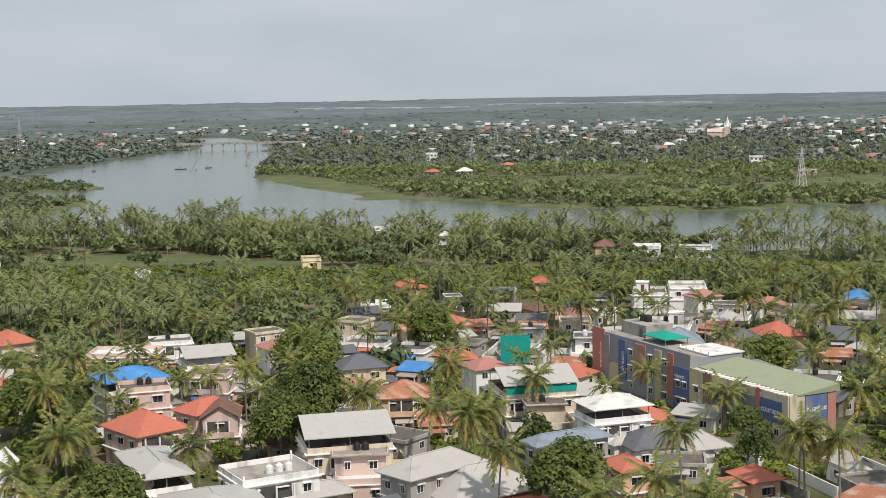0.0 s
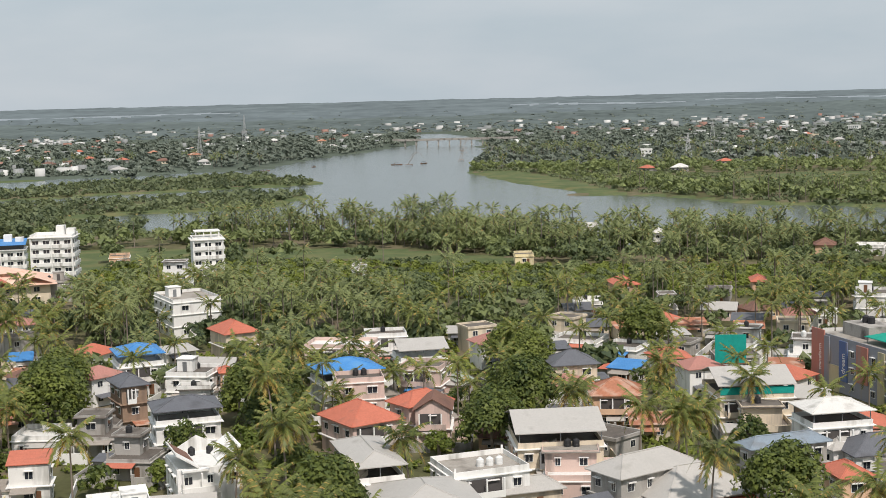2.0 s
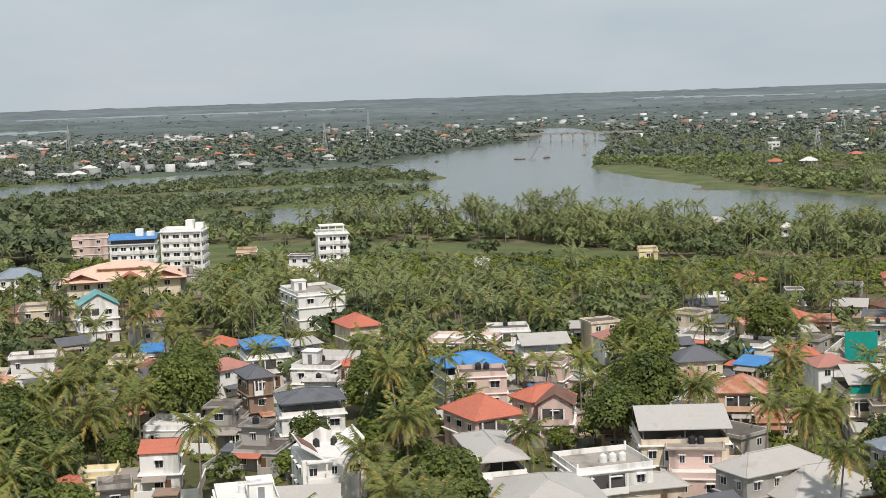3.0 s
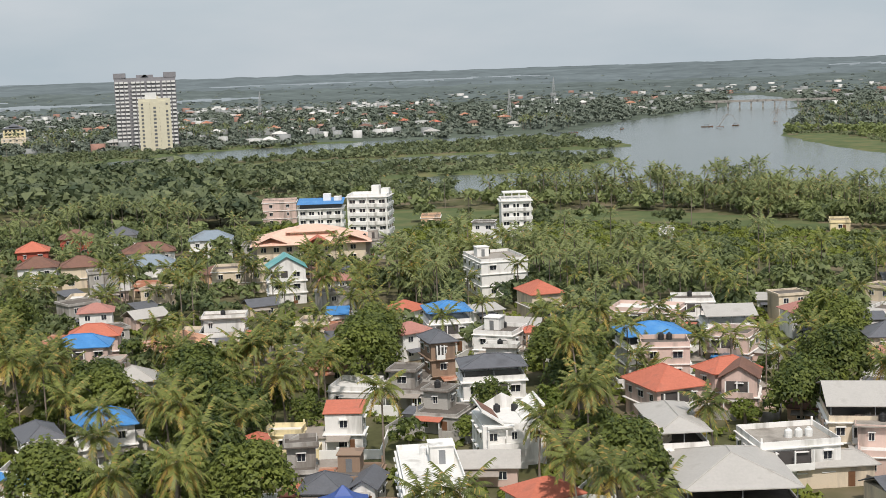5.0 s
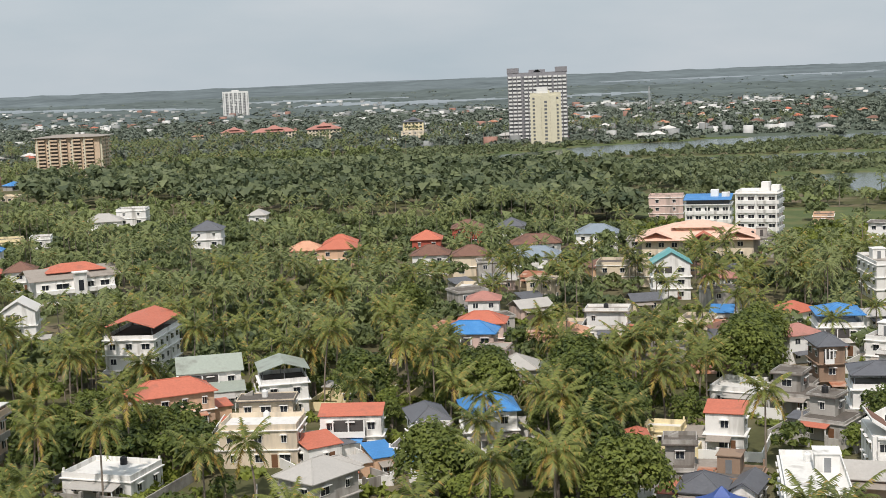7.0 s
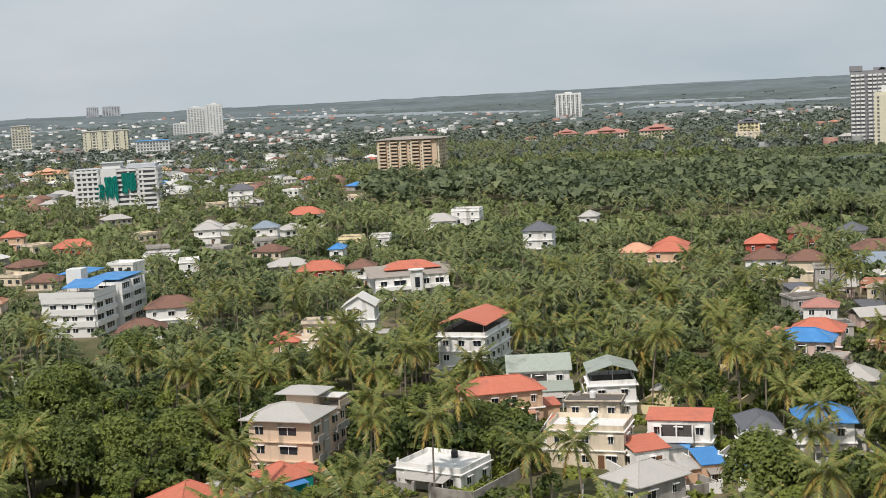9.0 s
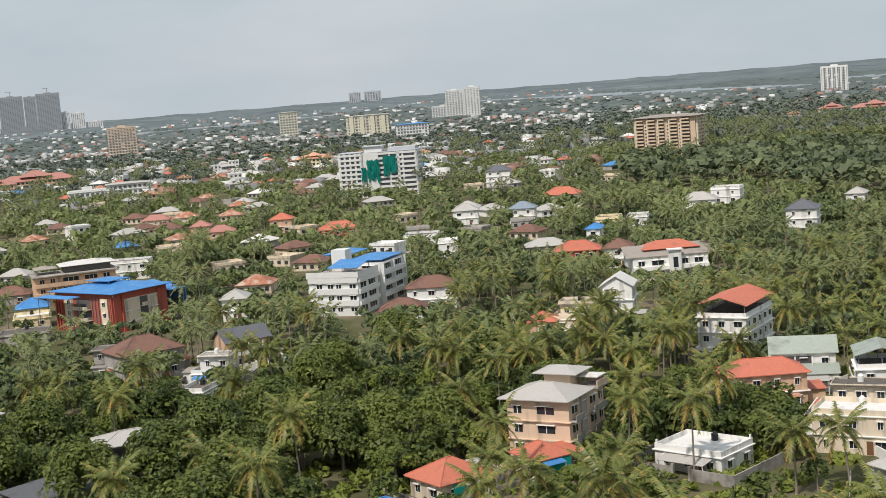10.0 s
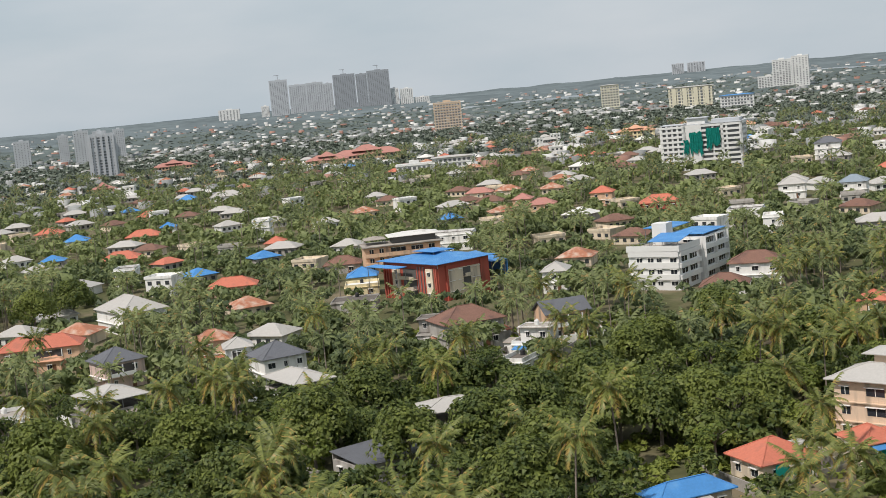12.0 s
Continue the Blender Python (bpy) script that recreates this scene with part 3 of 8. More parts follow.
def house(kind, x, y, rz, w, d, st, wall, roof, *extra):
    """A house: kind of roof, place, turn, size over the eaves, storeys, wall and roof colours."""
    rng = random.Random(int(x * 7 + y * 13))
    wname, wmat = WALL[wall]
    rname, rmat = ROOF.get(roof, ("flat concrete", CONCRETE))
    words = {1: "single-storey", 2: "two-storey", 3: "three-storey", 4: "four-storey", 5: "five-storey", 6: "six-storey"}[st]
    what = "apartment_building" if kind == "slab" else "house"
    style = {"flat": "with a parapeted roof terrace", "slab": "with balconies under a flat roof", "hip": "with a hipped %s roof" % rname, "gable": "with a gabled %s roof" % rname,
             "truss": "with a %s roof on posts" % rname, "gtruss": "with a gabled %s roof on posts" % rname, "lean": "with a sloping %s roof" % rname}[kind]
    root = thing(what, x, y, 0, rz, "%s %s %s %s" % (words, wname, what.replace("_", " "), style), what.split("_")[0] if what == "house" else "building", "houses of the town")
    H = 3.1 * st
    FOOT.append((x, y, radians(rz), w / 2, d / 2, (H + (2.5 if "truss" in kind else 1)) * rng.uniform(1.0, 1.6)))
    HOUSES.append((x, y))
    far = math.hypot(x, y) > 480
    cut = {"flat": 0.0, "slab": 0.0, "hip": 1.3, "gable": 1.1, "truss": 0.9, "gtruss": 0.9, "lean": 0.6}[kind]
    bw, bd = max(w - cut, 2.2), max(d - cut, 2.2)
    near = math.hypot(x, y) < 235
    stepped = kind == "flat" and st >= 2 and not far and not set(extra) & {"plain", "tanks3", "stair", "whole"} and rng.random() < 0.75
    top = st - 1 if stepped else st
    part("wall", boxes((-bw / 2, bw / 2, -bd / 2, bd / 2, 0, 3.1 * top)), wmat, root)
    for s in range(1, top + 1):
        if kind in ("flat", "slab", "truss", "gtruss") or s < st:
            e = 0.3 if kind == "flat" else 0.45 if kind != "slab" else 0.25
            bm = bmesh.new()
            ring(bm, bw + 2 * e, bd + 2 * e, e + 0.05, s * 3.1 - 0.22, s * 3.1 - 0.08)
            part("ledge", bm, WHITE_TRIM if wall in "WPCO" else wmat, root)
    side = "left" if x * math.cos(radians(rz)) + y * math.sin(radians(rz)) > 0 else "right"
    windows_on(root, bw, bd, top, ("front", side) if math.hypot(x, y) < 290 or st > 2 and not far else ("front",), rng, gap=3.2 if math.hypot(x, y) < 300 else 4.4, joined=not near)
    part("door", DOOR, None, root, m=pose(bw * 0.2, -bd / 2, 0.1))
    if stepped:
        uw, ud = bw * rng.uniform(0.5, 0.95), bd * rng.uniform(0.5, 0.68)
        ux, uy = rng.choice((-1, 1)) * (bw - uw) / 2, (bd - ud) / 2
        part("upper_wall", boxes((ux - uw / 2, ux + uw / 2, uy - ud / 2, uy + ud / 2, 3.1 * top, H)), wmat, root)
        part("roof_slab", boxes((ux - uw / 2 - 0.55, ux + uw / 2 + 0.55, uy - ud / 2 - 0.8, uy + ud / 2 + 0.3, H, H + 0.16)), TERRACE_DARK if wall in "GB" or rng.random() < 0.5 else TERRACE, root, "stained concrete roof slab")
        bm = bmesh.new()
        ring(bm, uw + 0.7, ud + 0.5, 0.13, H + 0.16, H + rng.choice((0.35, 0.5, 0.8)))
        part("upper_parapet", bm, wmat, root, m=pose(ux, uy - 0.2, 0))
        windows_on(root, uw, ud, 1, ("front", side), rng, 3.1 * top, gap=2.8, shift=(ux, uy), joined=not near)
        if near:
            part("stair_flight", boxes(*[(ux - uw / 2 + 0.4 + 0.3 * k, ux - uw / 2 + 0.7 + 0.3 * k, uy + ud / 2 - 1.2, uy + ud / 2 - 0.3, H + 0.16, H + 0.3 + 0.14 * k) for k in range(5)]), CONCRETE, root)
    if st >= 2 and not stepped and kind != "slab" and math.hypot(x, y) < 360 and rng.random() < 0.6 and "plain" not in extra:
        u0, u1, level = -bw * rng.uniform(0.25, 0.45), bw * rng.uniform(0.0, 0.3), 3.1 * (st - 1)
        # the veranda's shade is a dark slab set on the wall
        part("veranda", boxes((u0 + 0.1, u1 - 0.1, -bd / 2 - 0.12, -bd / 2, level + 0.1, level + 2.55)), DARK, root, "dark slab painted as veranda shade")
        part("balcony", boxes((u0, u1, -bd / 2 - 1.25, -bd / 2 - 0.01, level - 0.06, level + 0.09)), wmat, root)
        bm = bmesh.new()
        box(bm, u0, u1, -bd / 2 - 1.25, -bd / 2 - 1.15, level + 0.09, level + 0.95)
        part("balcony_rail", bm, rng.choice((wmat, WHITE_TRIM, WHITE_TRIM)), root)
        for u in (u0 + 0.12, (u0 + u1) / 2, u1 - 0.12):
            part("column", boxes((u - 0.11, u + 0.11, -bd / 2 - 1.23, -bd / 2 - 1.01, level + 0.96, level + 2.75)), WHITE_TRIM, root)
    if kind in ("flat", "slab", "truss", "gtruss"):
        bm = bmesh.new()
        ring(bm, bw, bd, 0.15, 3.1 * top, 3.1 * top + (0.35 if wall in "GB" else 0.8))
        part("parapet", bm, wmat, root)
        floor_mat = TERRACE_WHITE if "plain" in extra else TERRACE_DARK if wall in "GB" else TERRACE if "tanks3" in extra else (TERRACE, TERRACE_DARK, TERRACE_DARK, TERRACE_WHITE, TERRACE_DARK)[int(abs(x * 3 + y)) % 5]
        part("terrace", boxes((-bw / 2 + 0.15, bw / 2 - 0.15, -bd / 2 + 0.15, bd / 2 - 0.15, 3.1 * top - 0.05, 3.1 * top + 0.03)), floor_mat, root, {"blackened_roof_terrace": "rain-blackened concrete terrace", "whitewashed_terrace": "whitewashed terrace"}.get(floor_mat.name, "dusty concrete terrace"))
    if kind in ("truss", "gtruss"):
        ze, h = H + 2.4, min(w, d) * (0.17 if kind == "truss" else 0.15)
        for sx in (-1, 0, 1):
            for sy in (-1, 1):
                px, py = sx * (bw / 2 - 0.3), sy * (bd / 2 - 0.3)
                part("post", boxes((px - 0.06, px + 0.06, py - 0.06, py + 0.06, H + 0.03, ze)), STEEL, root)
        bm = bmesh.new()
        hip(bm, w, d, ze, h) if kind == "truss" else gable(bm, w, d, ze, h, along="y" if "ridge_y" in extra else "x")
        part("roof", bm, rmat, root, rname + " sheet roof")
        if kind == "truss":
            bm = bmesh.new()
            hip_ridges(bm, w, d, ze, h)
            part("ridge_cap", bm, rmat, root)
        if "teal" in extra:
            part("curtain", boxes((-bw / 2, bw / 2, -bd / 2 - 0.1, -bd / 2 - 0.04, H + 0.7, ze - 0.4), (bw / 2 + 0.04, bw / 2 + 0.1, -bd / 2, bd * 0.1, H + 1.2, ze - 0.4)), NET, root, "teal shade cloth")
    elif kind == "hip":
        h = min(w, d) * 0.27
        bm = bmesh.new()
        hip(bm, w, d, H + 0.1, h)
        part("roof", bm, rmat, root, rname + " hipped roof")
        bm = bmesh.new()
        hip_ridges(bm, w, d, H + 0.1, h)
        part("ridge_cap", bm, rmat, root)
        if "teal" in extra:
            part("curtain", boxes((-bw * 0.3, bw / 2, -bd / 2 - 0.55, -bd / 2 - 0.5, H - 2.5, H - 0.2)), NET, root, "teal shade cloth")
    elif kind == "gable":
        along = "x" if "side" in extra or w >= d * 1.25 else "y"
        h = (d if along == "x" else w) * 0.3
        bm = bmesh.new()
        gable(bm, w, d, H + 0.1, h, along=along)
        part("roof", bm, rmat, root, rname + " gabled roof")
        for s in (-1, 1):
            bm = bmesh.new()
            gable_end(bm, bw, bd, H, h * 0.92, s, along=along)
            part("gable_wall", bm, wmat, root)
    elif kind == "lean":
        bm = bmesh.new()
        v = [bm.verts.new(p) for p in ((-w / 2, -d / 2, H + 0.25), (w / 2, -d / 2, H + 0.25), (w / 2, d / 2, H + 1.3), (-w / 2, d / 2, H + 1.3))]
        u = [bm.verts.new(q.co - Vector((0, 0, 0.1))) for q in v]
        bm.faces.new(v)
        bm.faces.new(u[::-1])
        for i in range(4):
            bm.faces.new((u[i], u[(i + 1) % 4], v[(i + 1) % 4], v[i]))
        part("roof", bm, rmat, root, rname + " sheet roof")
        part("back_wall", boxes((-bw / 2, bw / 2, bd / 2 - 0.2, bd / 2, H, H + 1.1)), wmat, root)
    if kind == "slab":
        for s in range(1, st):
            part("balcony", boxes((-bw * 0.42, -bw * 0.08, -bd / 2 - 1.1, -bd / 2, s * 3.1 - 0.06, s * 3.1 + 0.06), (-bw * 0.42, -bw * 0.08, -bd / 2 - 1.1, -bd / 2 - 1.0, s * 3.1 + 0.06, s * 3.1 + 0.95)), wmat, root)
    if math.hypot(x, y) < 340:
        outbuildings(root, x, y, rz, bw, bd, st, wmat, rng)
    if "balcony" in extra:
        part("balcony", boxes((-bw * 0.4, bw * 0.4, -bd / 2 - 1.3, -bd / 2, 3.0, 3.15), (-bw * 0.4, bw * 0.4, -bd / 2 - 1.3, -bd / 2 - 1.2, 3.15, 4.05)), wmat, root)
    if "stair" in extra or (kind == "flat" and not far and not stepped and rng.random() < 0.15):
        sx, sy = rng.choice((-1, 1)) * bw * 0.22, bd * 0.18
        part("stair_tower", boxes((sx - 1.6, sx + 1.6, sy - 1.7, sy + 1.7, H, H + 2.5), (sx - 1.8, sx + 1.8, sy - 1.9, sy + 1.9, H + 2.5, H + 2.65)), wmat, root)
        part("stair_door", boxes((sx - 0.45, sx + 0.45, sy - 1.74, sy - 1.7, H + 0.05, H + 2.0)), rng.choice((STEEL, WOOD, DARK)), root)
    if kind == "flat" and near:
        for sx, sy in ((-1, -1), (1, 1)):
            px, py = sx * (bw / 2 - 0.25), sy * (bd / 2 - 0.25)
            part("column_stub", boxes((px - 0.13, px + 0.13, py - 0.13, py + 0.13, 3.1 * top, 3.1 * top + 1.35)), WHITE_TRIM if wall == "W" else wmat, root)
    if kind == "flat" and not far:
        m = root.matrix_world
        many = 3 if "tanks3" in extra else 2 if "tanks2" in extra else rng.choice((0, 1, 1))
        for i in range(many):
            p = m @ (Vector((ux + 1.3 * i - 0.4, uy, H + 0.16)) if stepped else Vector((bw * 0.1 + 1.5 * i - 1.2, bd * 0.36 if "tanks3" not in extra else -bd * 0.05, H + 0.03)))
            tank(*p, "tanks3" in extra or rng.random() < 0.25)
    return root


# -- lanes round the school
house("truss", -59.2, 252.5, 30, 12.6, 10.5, 2, "W", "bl")
house("flat", -53.6, 238.4, 17, 8.6, 7.0, 3, "P", "-", "whole", "tanks2")
house("hip", -49.8, 221.9, 42, 10.5, 12.2, 2, "P", "or")
house("hip", -41.7, 234.3, 45, 10.2, 7.3, 2, "P", "or")
house("gable", -38.6, 230.2, 6, 7.0, 8.0, 2, "P", "br", "balcony")
house("truss", -41.8, 190.3, 25, 7.8, 16.8, 2, "W", "gr")
house("flat", -25.8, 192.7, 29, 11.6, 10.0, 2, "W", "-", "tanks3")
house("gtruss", -16.2, 210.6, 13, 14.1, 14.6, 2, "C", "gr")
house("flat", -11.0, 201.7, 5, 11.9, 10.0, 2, "P", "-", "tanks2")
house("hip", -2.2, 194.3, 43, 15.4, 7.8, 2, "G", "gr")
house("hip", 4.4, 194.2, 33, 16.5, 12.6, 1, "G", "gr")
house("hip", -19.8, 192.3, 26, 12.3, 5.7, 1, "C", "gr")
house("hip", -17.1, 270.6, 18, 10.0, 8.4, 2, "C", "dg")
house("lean", -6.3, 280.3, -23, 6.9, 6.0, 1, "G", "bl")
house("hip", -7.5, 243.7, 4, 9.9, 9.0, 2, "O", "ru")
house("flat", -68.4, 288.3, -1, 14.4, 9.0, 2, "P", "-")
house("flat", -61.3, 301.5, 16, 9.2, 8.0, 2, "W", "-")
house("gtruss", -48.8, 275.0, 21, 10.5, 10.8, 2, "W", "gr")
house("flat", -46.0, 265.3, -8, 8.5, 8.0, 2, "P", "-", "balcony")
house("hip", -39.2, 268.3, 28, 4.7, 6.0, 1, "G", "gn")
house("hip", -9.5, 384.3, 16, 7.4, 10.9, 2, "O", "or")
house("flat", -18.8, 370.0, 4, 7.6, 10.0, 1, "W", "-")
house("flat", 1.2, 361.2, 7, 6.8, 10.0, 2, "W", "-")
house("flat", -7.0, 303.9, -19, 8.0, 9.0, 1, "W", "-")
house("flat", -17.8, 312.8, -17, 11.0, 9.0, 1, "W", "-")
house("gtruss", 15.7, 245.4, 12, 13.9, 13.9, 2, "C", "gr", "teal")
house("flat", 18.0, 232.8, 6, 7.8, 8.0, 2, "C", "-", "balcony")
house("truss", 27.7, 223.1, 19, 11.1, 8.8, 2, "W", "wh")
house("hip", 18.8, 208.7, 27, 14.3, 4.8, 2, "G", "bg")
house("hip", 26.1, 192.9, 19, 5.6, 7.2, 2, "O", "or")
house("hip", 29.6, 221.7, 26, 10.5, 9.0, 1, "W", "gr")
house("hip", 33.9, 218.0, 18, 11.9, 9.0, 1, "W", "dg")
house("hip", 41.0, 216.2, 18, 8.0, 8.0, 1, "W", "gr")
house("flat", 50.8, 312.6, -15, 12.3, 12.0, 2, "W", "-", "stair")
house("flat", 55.3, 363.7, -7, 8.6, 12.0, 2, "W", "-", "stair")
house("flat", 67.2, 374.2, -7, 9.9, 10.0, 2, "W", "-")
house("flat", 72.1, 339.6, -17, 8.9, 10.0, 2, "W", "-")
house("hip", 70.9, 337.1, 0, 8.4, 8.0, 1, "W", "gr")
house("hip", 73.8, 298.5, 6, 9.9, 10.3, 2, "O", "or")
house("hip", 64.2, 290.1, 2, 9.6, 10.0, 2, "O", "dg")
house("flat", 72.7, 264.3, -21, 9.0, 10.0, 1, "W", "-")
house("hip", 50.8, 292.5, -2, 10.2, 10.0, 2, "W", "bg")
house("flat", 30.8, 296.5, -6, 6.1, 12.0, 2, "W", "-")
house("flat", 17.6, 309.4, -14, 9.1, 10.0, 2, "W", "-")
house("flat", 41.0, 350.6, -14, 6.5, 8.0, 1, "W", "-")
house("flat", 17.1, 393.5, -7, 7.3, 10.0, 1, "G", "-")
house("hip", 29.6, 411.8, 0, 5.1, 10.0, 1, "O", "or")
house("flat", 74.7, 499.1, -13, 9.8, 10.0, 1, "W", "-")
house("flat", 89.4, 493.0, -13, 15.6, 10.0, 1, "W", "-")
house("hip", 60.0, 505.8, -5, 8.3, 10.0, 1, "O", "br")
house("hip", 113.3, 369.6, -12, 7.5, 10.0, 1, "W", "bl")
house("gable", 61.4, 203.3, 17, 5.4, 7.0, 1, "W", "gr")
house("hip", 45.6, 197.0, 21, 6.0, 7.0, 1, "O", "or")
house("flat", -27.1, 551.7, 0, 7.3, 10.0, 2, "W", "-")
house("hip", 0.5, 523.7, -2, 4.3, 10.0, 2, "W", "wh")
house("flat", -46.7, 479.3, 9, 6.5, 10.0, 1, "Y", "-")
house("flat", -99.5, 448.5, 8, 4.3, 10.0, 1, "W", "-")
# -- lanes towards the river
house("flat", -150.3, 413.0, 11, 9.3, 10.0, 3, "W", "-")
house("flat", -121.1, 338.2, 36, 12.6, 17.7, 3, "W", "-", "stair")
house("hip", -98.6, 306.1, 39, 9.0, 11.5, 2, "C", "or")
house("truss", -107.1, 267.5, 31, 9.9, 10.5, 2, "W", "bl")
house("hip", -95.5, 233.3, 38, 5.9, 8.8, 3, "B", "dg")
house("truss", -79.8, 219.3, 27, 11.7, 9.0, 2, "W", "dg")
house("flat", -95.1, 220.0, 7, 8.1, 8.0, 2, "G", "-")
house("flat", -83.6, 206.4, -0, 7.3, 8.0, 2, "G", "-")
house("lean", -94.2, 190.4, 18, 6.5, 5.0, 2, "W", "or")
house("flat", -105.8, 219.1, 9, 8.0, 9.0, 1, "W", "-")
house("flat", -103.5, 187.5, 18, 6.0, 4.5, 1, "Y", "-")
house("flat", -91.6, 257.9, -1, 8.4, 9.0, 2, "W", "-", "stair")
house("flat", -88.0, 241.3, 8, 10.1, 6.0, 2, "W", "-")
house("hip", -85.4, 259.0, 21, 3.1, 5.0, 2, "O", "or")
house("flat", -44.6, 182.5, -4, 6.5, 9.0, 2, "C", "-")
house("flat", -69.1, 164.8, 27, 8.1, 19.8, 2, "W", "-", "plain", "tanks2")
house("truss", -31.5, 177.8, 22, 15.5, 18.6, 1, "G", "gr")
house("hip", -98.7, 171.0, 38, 3.5, 7.0, 2, "W", "or")
house("flat", -92.6, 170.4, 28, 5.8, 7.0, 2, "G", "-")
house("hip", -84.3, 163.2, 17, 7.0, 8.0, 1, "G", "dg")
house("gable", -79.2, 166.5, 12, 4.4, 8.0, 1, "W", "dg")
house("flat", -82.5, 170.5, 16, 6.3, 7.0, 1, "B", "-")
house("hip", -129.2, 175.5, 43, 9.5, 9.4, 2, "W", "bl")
house("hip", -134.3, 165.9, 48, 6.6, 10.5, 2, "W", "dg")
house("flat", -130.5, 159.0, 21, 7.9, 7.0, 2, "W", "-")
house("lean", -145.6, 160.5, 34, 10.5, 4.6, 2, "W", "or")
house("lean", -146.0, 152.5, 70, 6.4, 6.0, 1, "W", "or")
house("hip", -135.3, 143.6, 77, 8.9, 5.4, 1, "G", "gr")
house("lean", -133.6, 153.0, 60, 4.1, 6.0, 1, "O", "bl")
house("flat", -166.7, 188.4, 22, 9.0, 9.0, 2, "Y", "-")
house("hip", -170.9, 226.5, 28, 12.3, 8.0, 2, "P", "bl")
house("hip", -175.4, 237.0, 30, 11.4, 8.0, 2, "P", "or")
house("flat", -154.8, 214.8, 23, 7.4, 8.0, 2, "P", "-")
house("hip", -150.6, 214.5, 33, 8.8, 9.0, 1, "G", "gr")
house("hip", -160.4, 246.8, 29, 10.8, 9.0, 1, "O", "pe")
house("flat", -157.2, 258.8, 25, 9.8, 10.0, 2, "W", "-")
house("flat", -159.4, 257.4, 23, 13.1, 9.0, 1, "C", "-")
house("gable", -170.4, 313.5, 32, 10.7, 10.0, 3, "W", "tb")
house("flat", -258.8, 474.0, 25, 13.1, 10.0, 3, "P", "-")
house("hip", -236.9, 386.0, 30, 14.7, 10.0, 2, "W", "bg")
house("hip", -241.3, 356.4, 36, 16.5, 10.0, 2, "W", "br")
house("hip", -282.2, 352.4, 36, 10.7, 10.0, 2, "R", "or")
house("hip", -288.8, 383.9, 35, 11.8, 10.0, 2, "R", "br")
house("hip", -256.8, 322.4, 34, 12.1, 10.0, 2, "W", "br")
house("hip", -244.4, 326.1, 33, 12.1, 10.0, 2, "C", "br")
house("hip", -276.7, 393.8, 32, 10.2, 10.0, 2, "W", "dg")
house("hip", -223.8, 330.7, 32, 15.3, 10.0, 2, "W", "bg")
house("flat", -192.3, 327.4, 24, 14.5, 10.0, 2, "C", "-")
house("flat", -214.8, 378.7, 23, 10.2, 10.0, 2, "G", "-")
house("hip", -294.9, 323.0, 32, 13.2, 10.0, 2, "O", "or")
house("flat", -197.6, 481.0, 20, 7.3, 10.0, 1, "O", "-")
house("flat", -794.9, 979.3, 30, 21.2, 10.0, 3, "C", "-")
house("flat", -219.6, 290.2, 27, 4.3, 10.0, 1, "C", "-")
house("flat", -142.2, 273.9, 13, 6.8, 8.0, 1, "C", "-")
house("lean", -141.5, 284.6, 22, 5.6, 6.0, 1, "G", "bl")
house("flat", -98.8, 228.3, 9, 7.4, 8.0, 1, "G", "-")
# -- gardens to the west
house("gtruss", -223.2, 182.5, 121, 17.6, 11.3, 3, "W", "or")
house("hip", -185.3, 156.7, 62, 15.4, 8.3, 2, "O", "or")
house("gable", -193.7, 173.8, 50, 12.6, 8.5, 2, "W", "gn", "side")
house("lean", -187.6, 171.0, 50, 9.0, 4.5, 1, "W", "gn")
house("gtruss", -174.7, 174.3, 50, 9.2, 9.5, 2, "W", "gn", "ridge_y")
house("flat", -164.8, 160.5, 37, 9.7, 9.0, 2, "C", "-")
house("flat", -154.2, 148.9, 33, 12.3, 8.0, 2, "C", "-")
house("hip", -127.7, 133.3, 88, 10.1, 8.0, 2, "G", "gr")
house("hip", -133.0, 135.4, 45, 6.6, 6.0, 1, "G", "pe2")
house("flat", -163.1, 125.9, 19, 11.7, 9.0, 1, "W", "-", "plain")
house("hip", -177.0, 89.4, 98, 10.2, 9.4, 1, "C", "or", "teal")
house("hip", -177.1, 105.5, 93, 6.9, 8.0, 1, "C", "or", "teal")
house("flat", -275.2, 177.0, 45, 11.3, 9.0, 2, "C", "-")
house("gable", -273.9, 188.5, 47, 8.6, 9.5, 3, "W", "wh")
house("hip", -277.4, 168.5, 54, 7.3, 8.0, 1, "O", "or")
house("hip", -335.1, 168.8, 56, 14.9, 10.0, 2, "W", "br")
house("hip", -324.3, 154.0, 59, 12.9, 10.0, 1, "W", "br")
house("hip", -362.5, 234.9, 54, 15.1, 10.0, 2, "R", "or")
house("hip", -545.8, 347.2, 50, 18.7, 12.0, 2, "W", "or")
house("hip", -451.5, 353.5, 46, 15.2, 11.0, 2, "W", "gr")
house("flat", -452.3, 369.3, 41, 12.0, 11.0, 3, "W", "-")
house("hip", -360.3, 326.7, 40, 11.7, 11.0, 3, "W", "dg")
house("hip", -320.0, 334.0, 41, 12.6, 10.0, 1, "O", "pe")
house("hip", -303.4, 333.2, 37, 11.6, 10.0, 2, "O", "or")
house("hip", -402.7, 393.4, 37, 8.3, 10.0, 2, "W", "gr")
house("hip", -701.6, 402.8, 56, 15.6, 12.0, 3, "W", "dg")
house("hip", -527.5, 284.8, 58, 12.3, 10.0, 2, "W", "gr")
house("hip", -506.5, 301.5, 52, 12.2, 10.0, 2, "W", "bg")
house("flat", -456.3, 227.0, 57, 12.5, 11.0, 2, "W", "-")
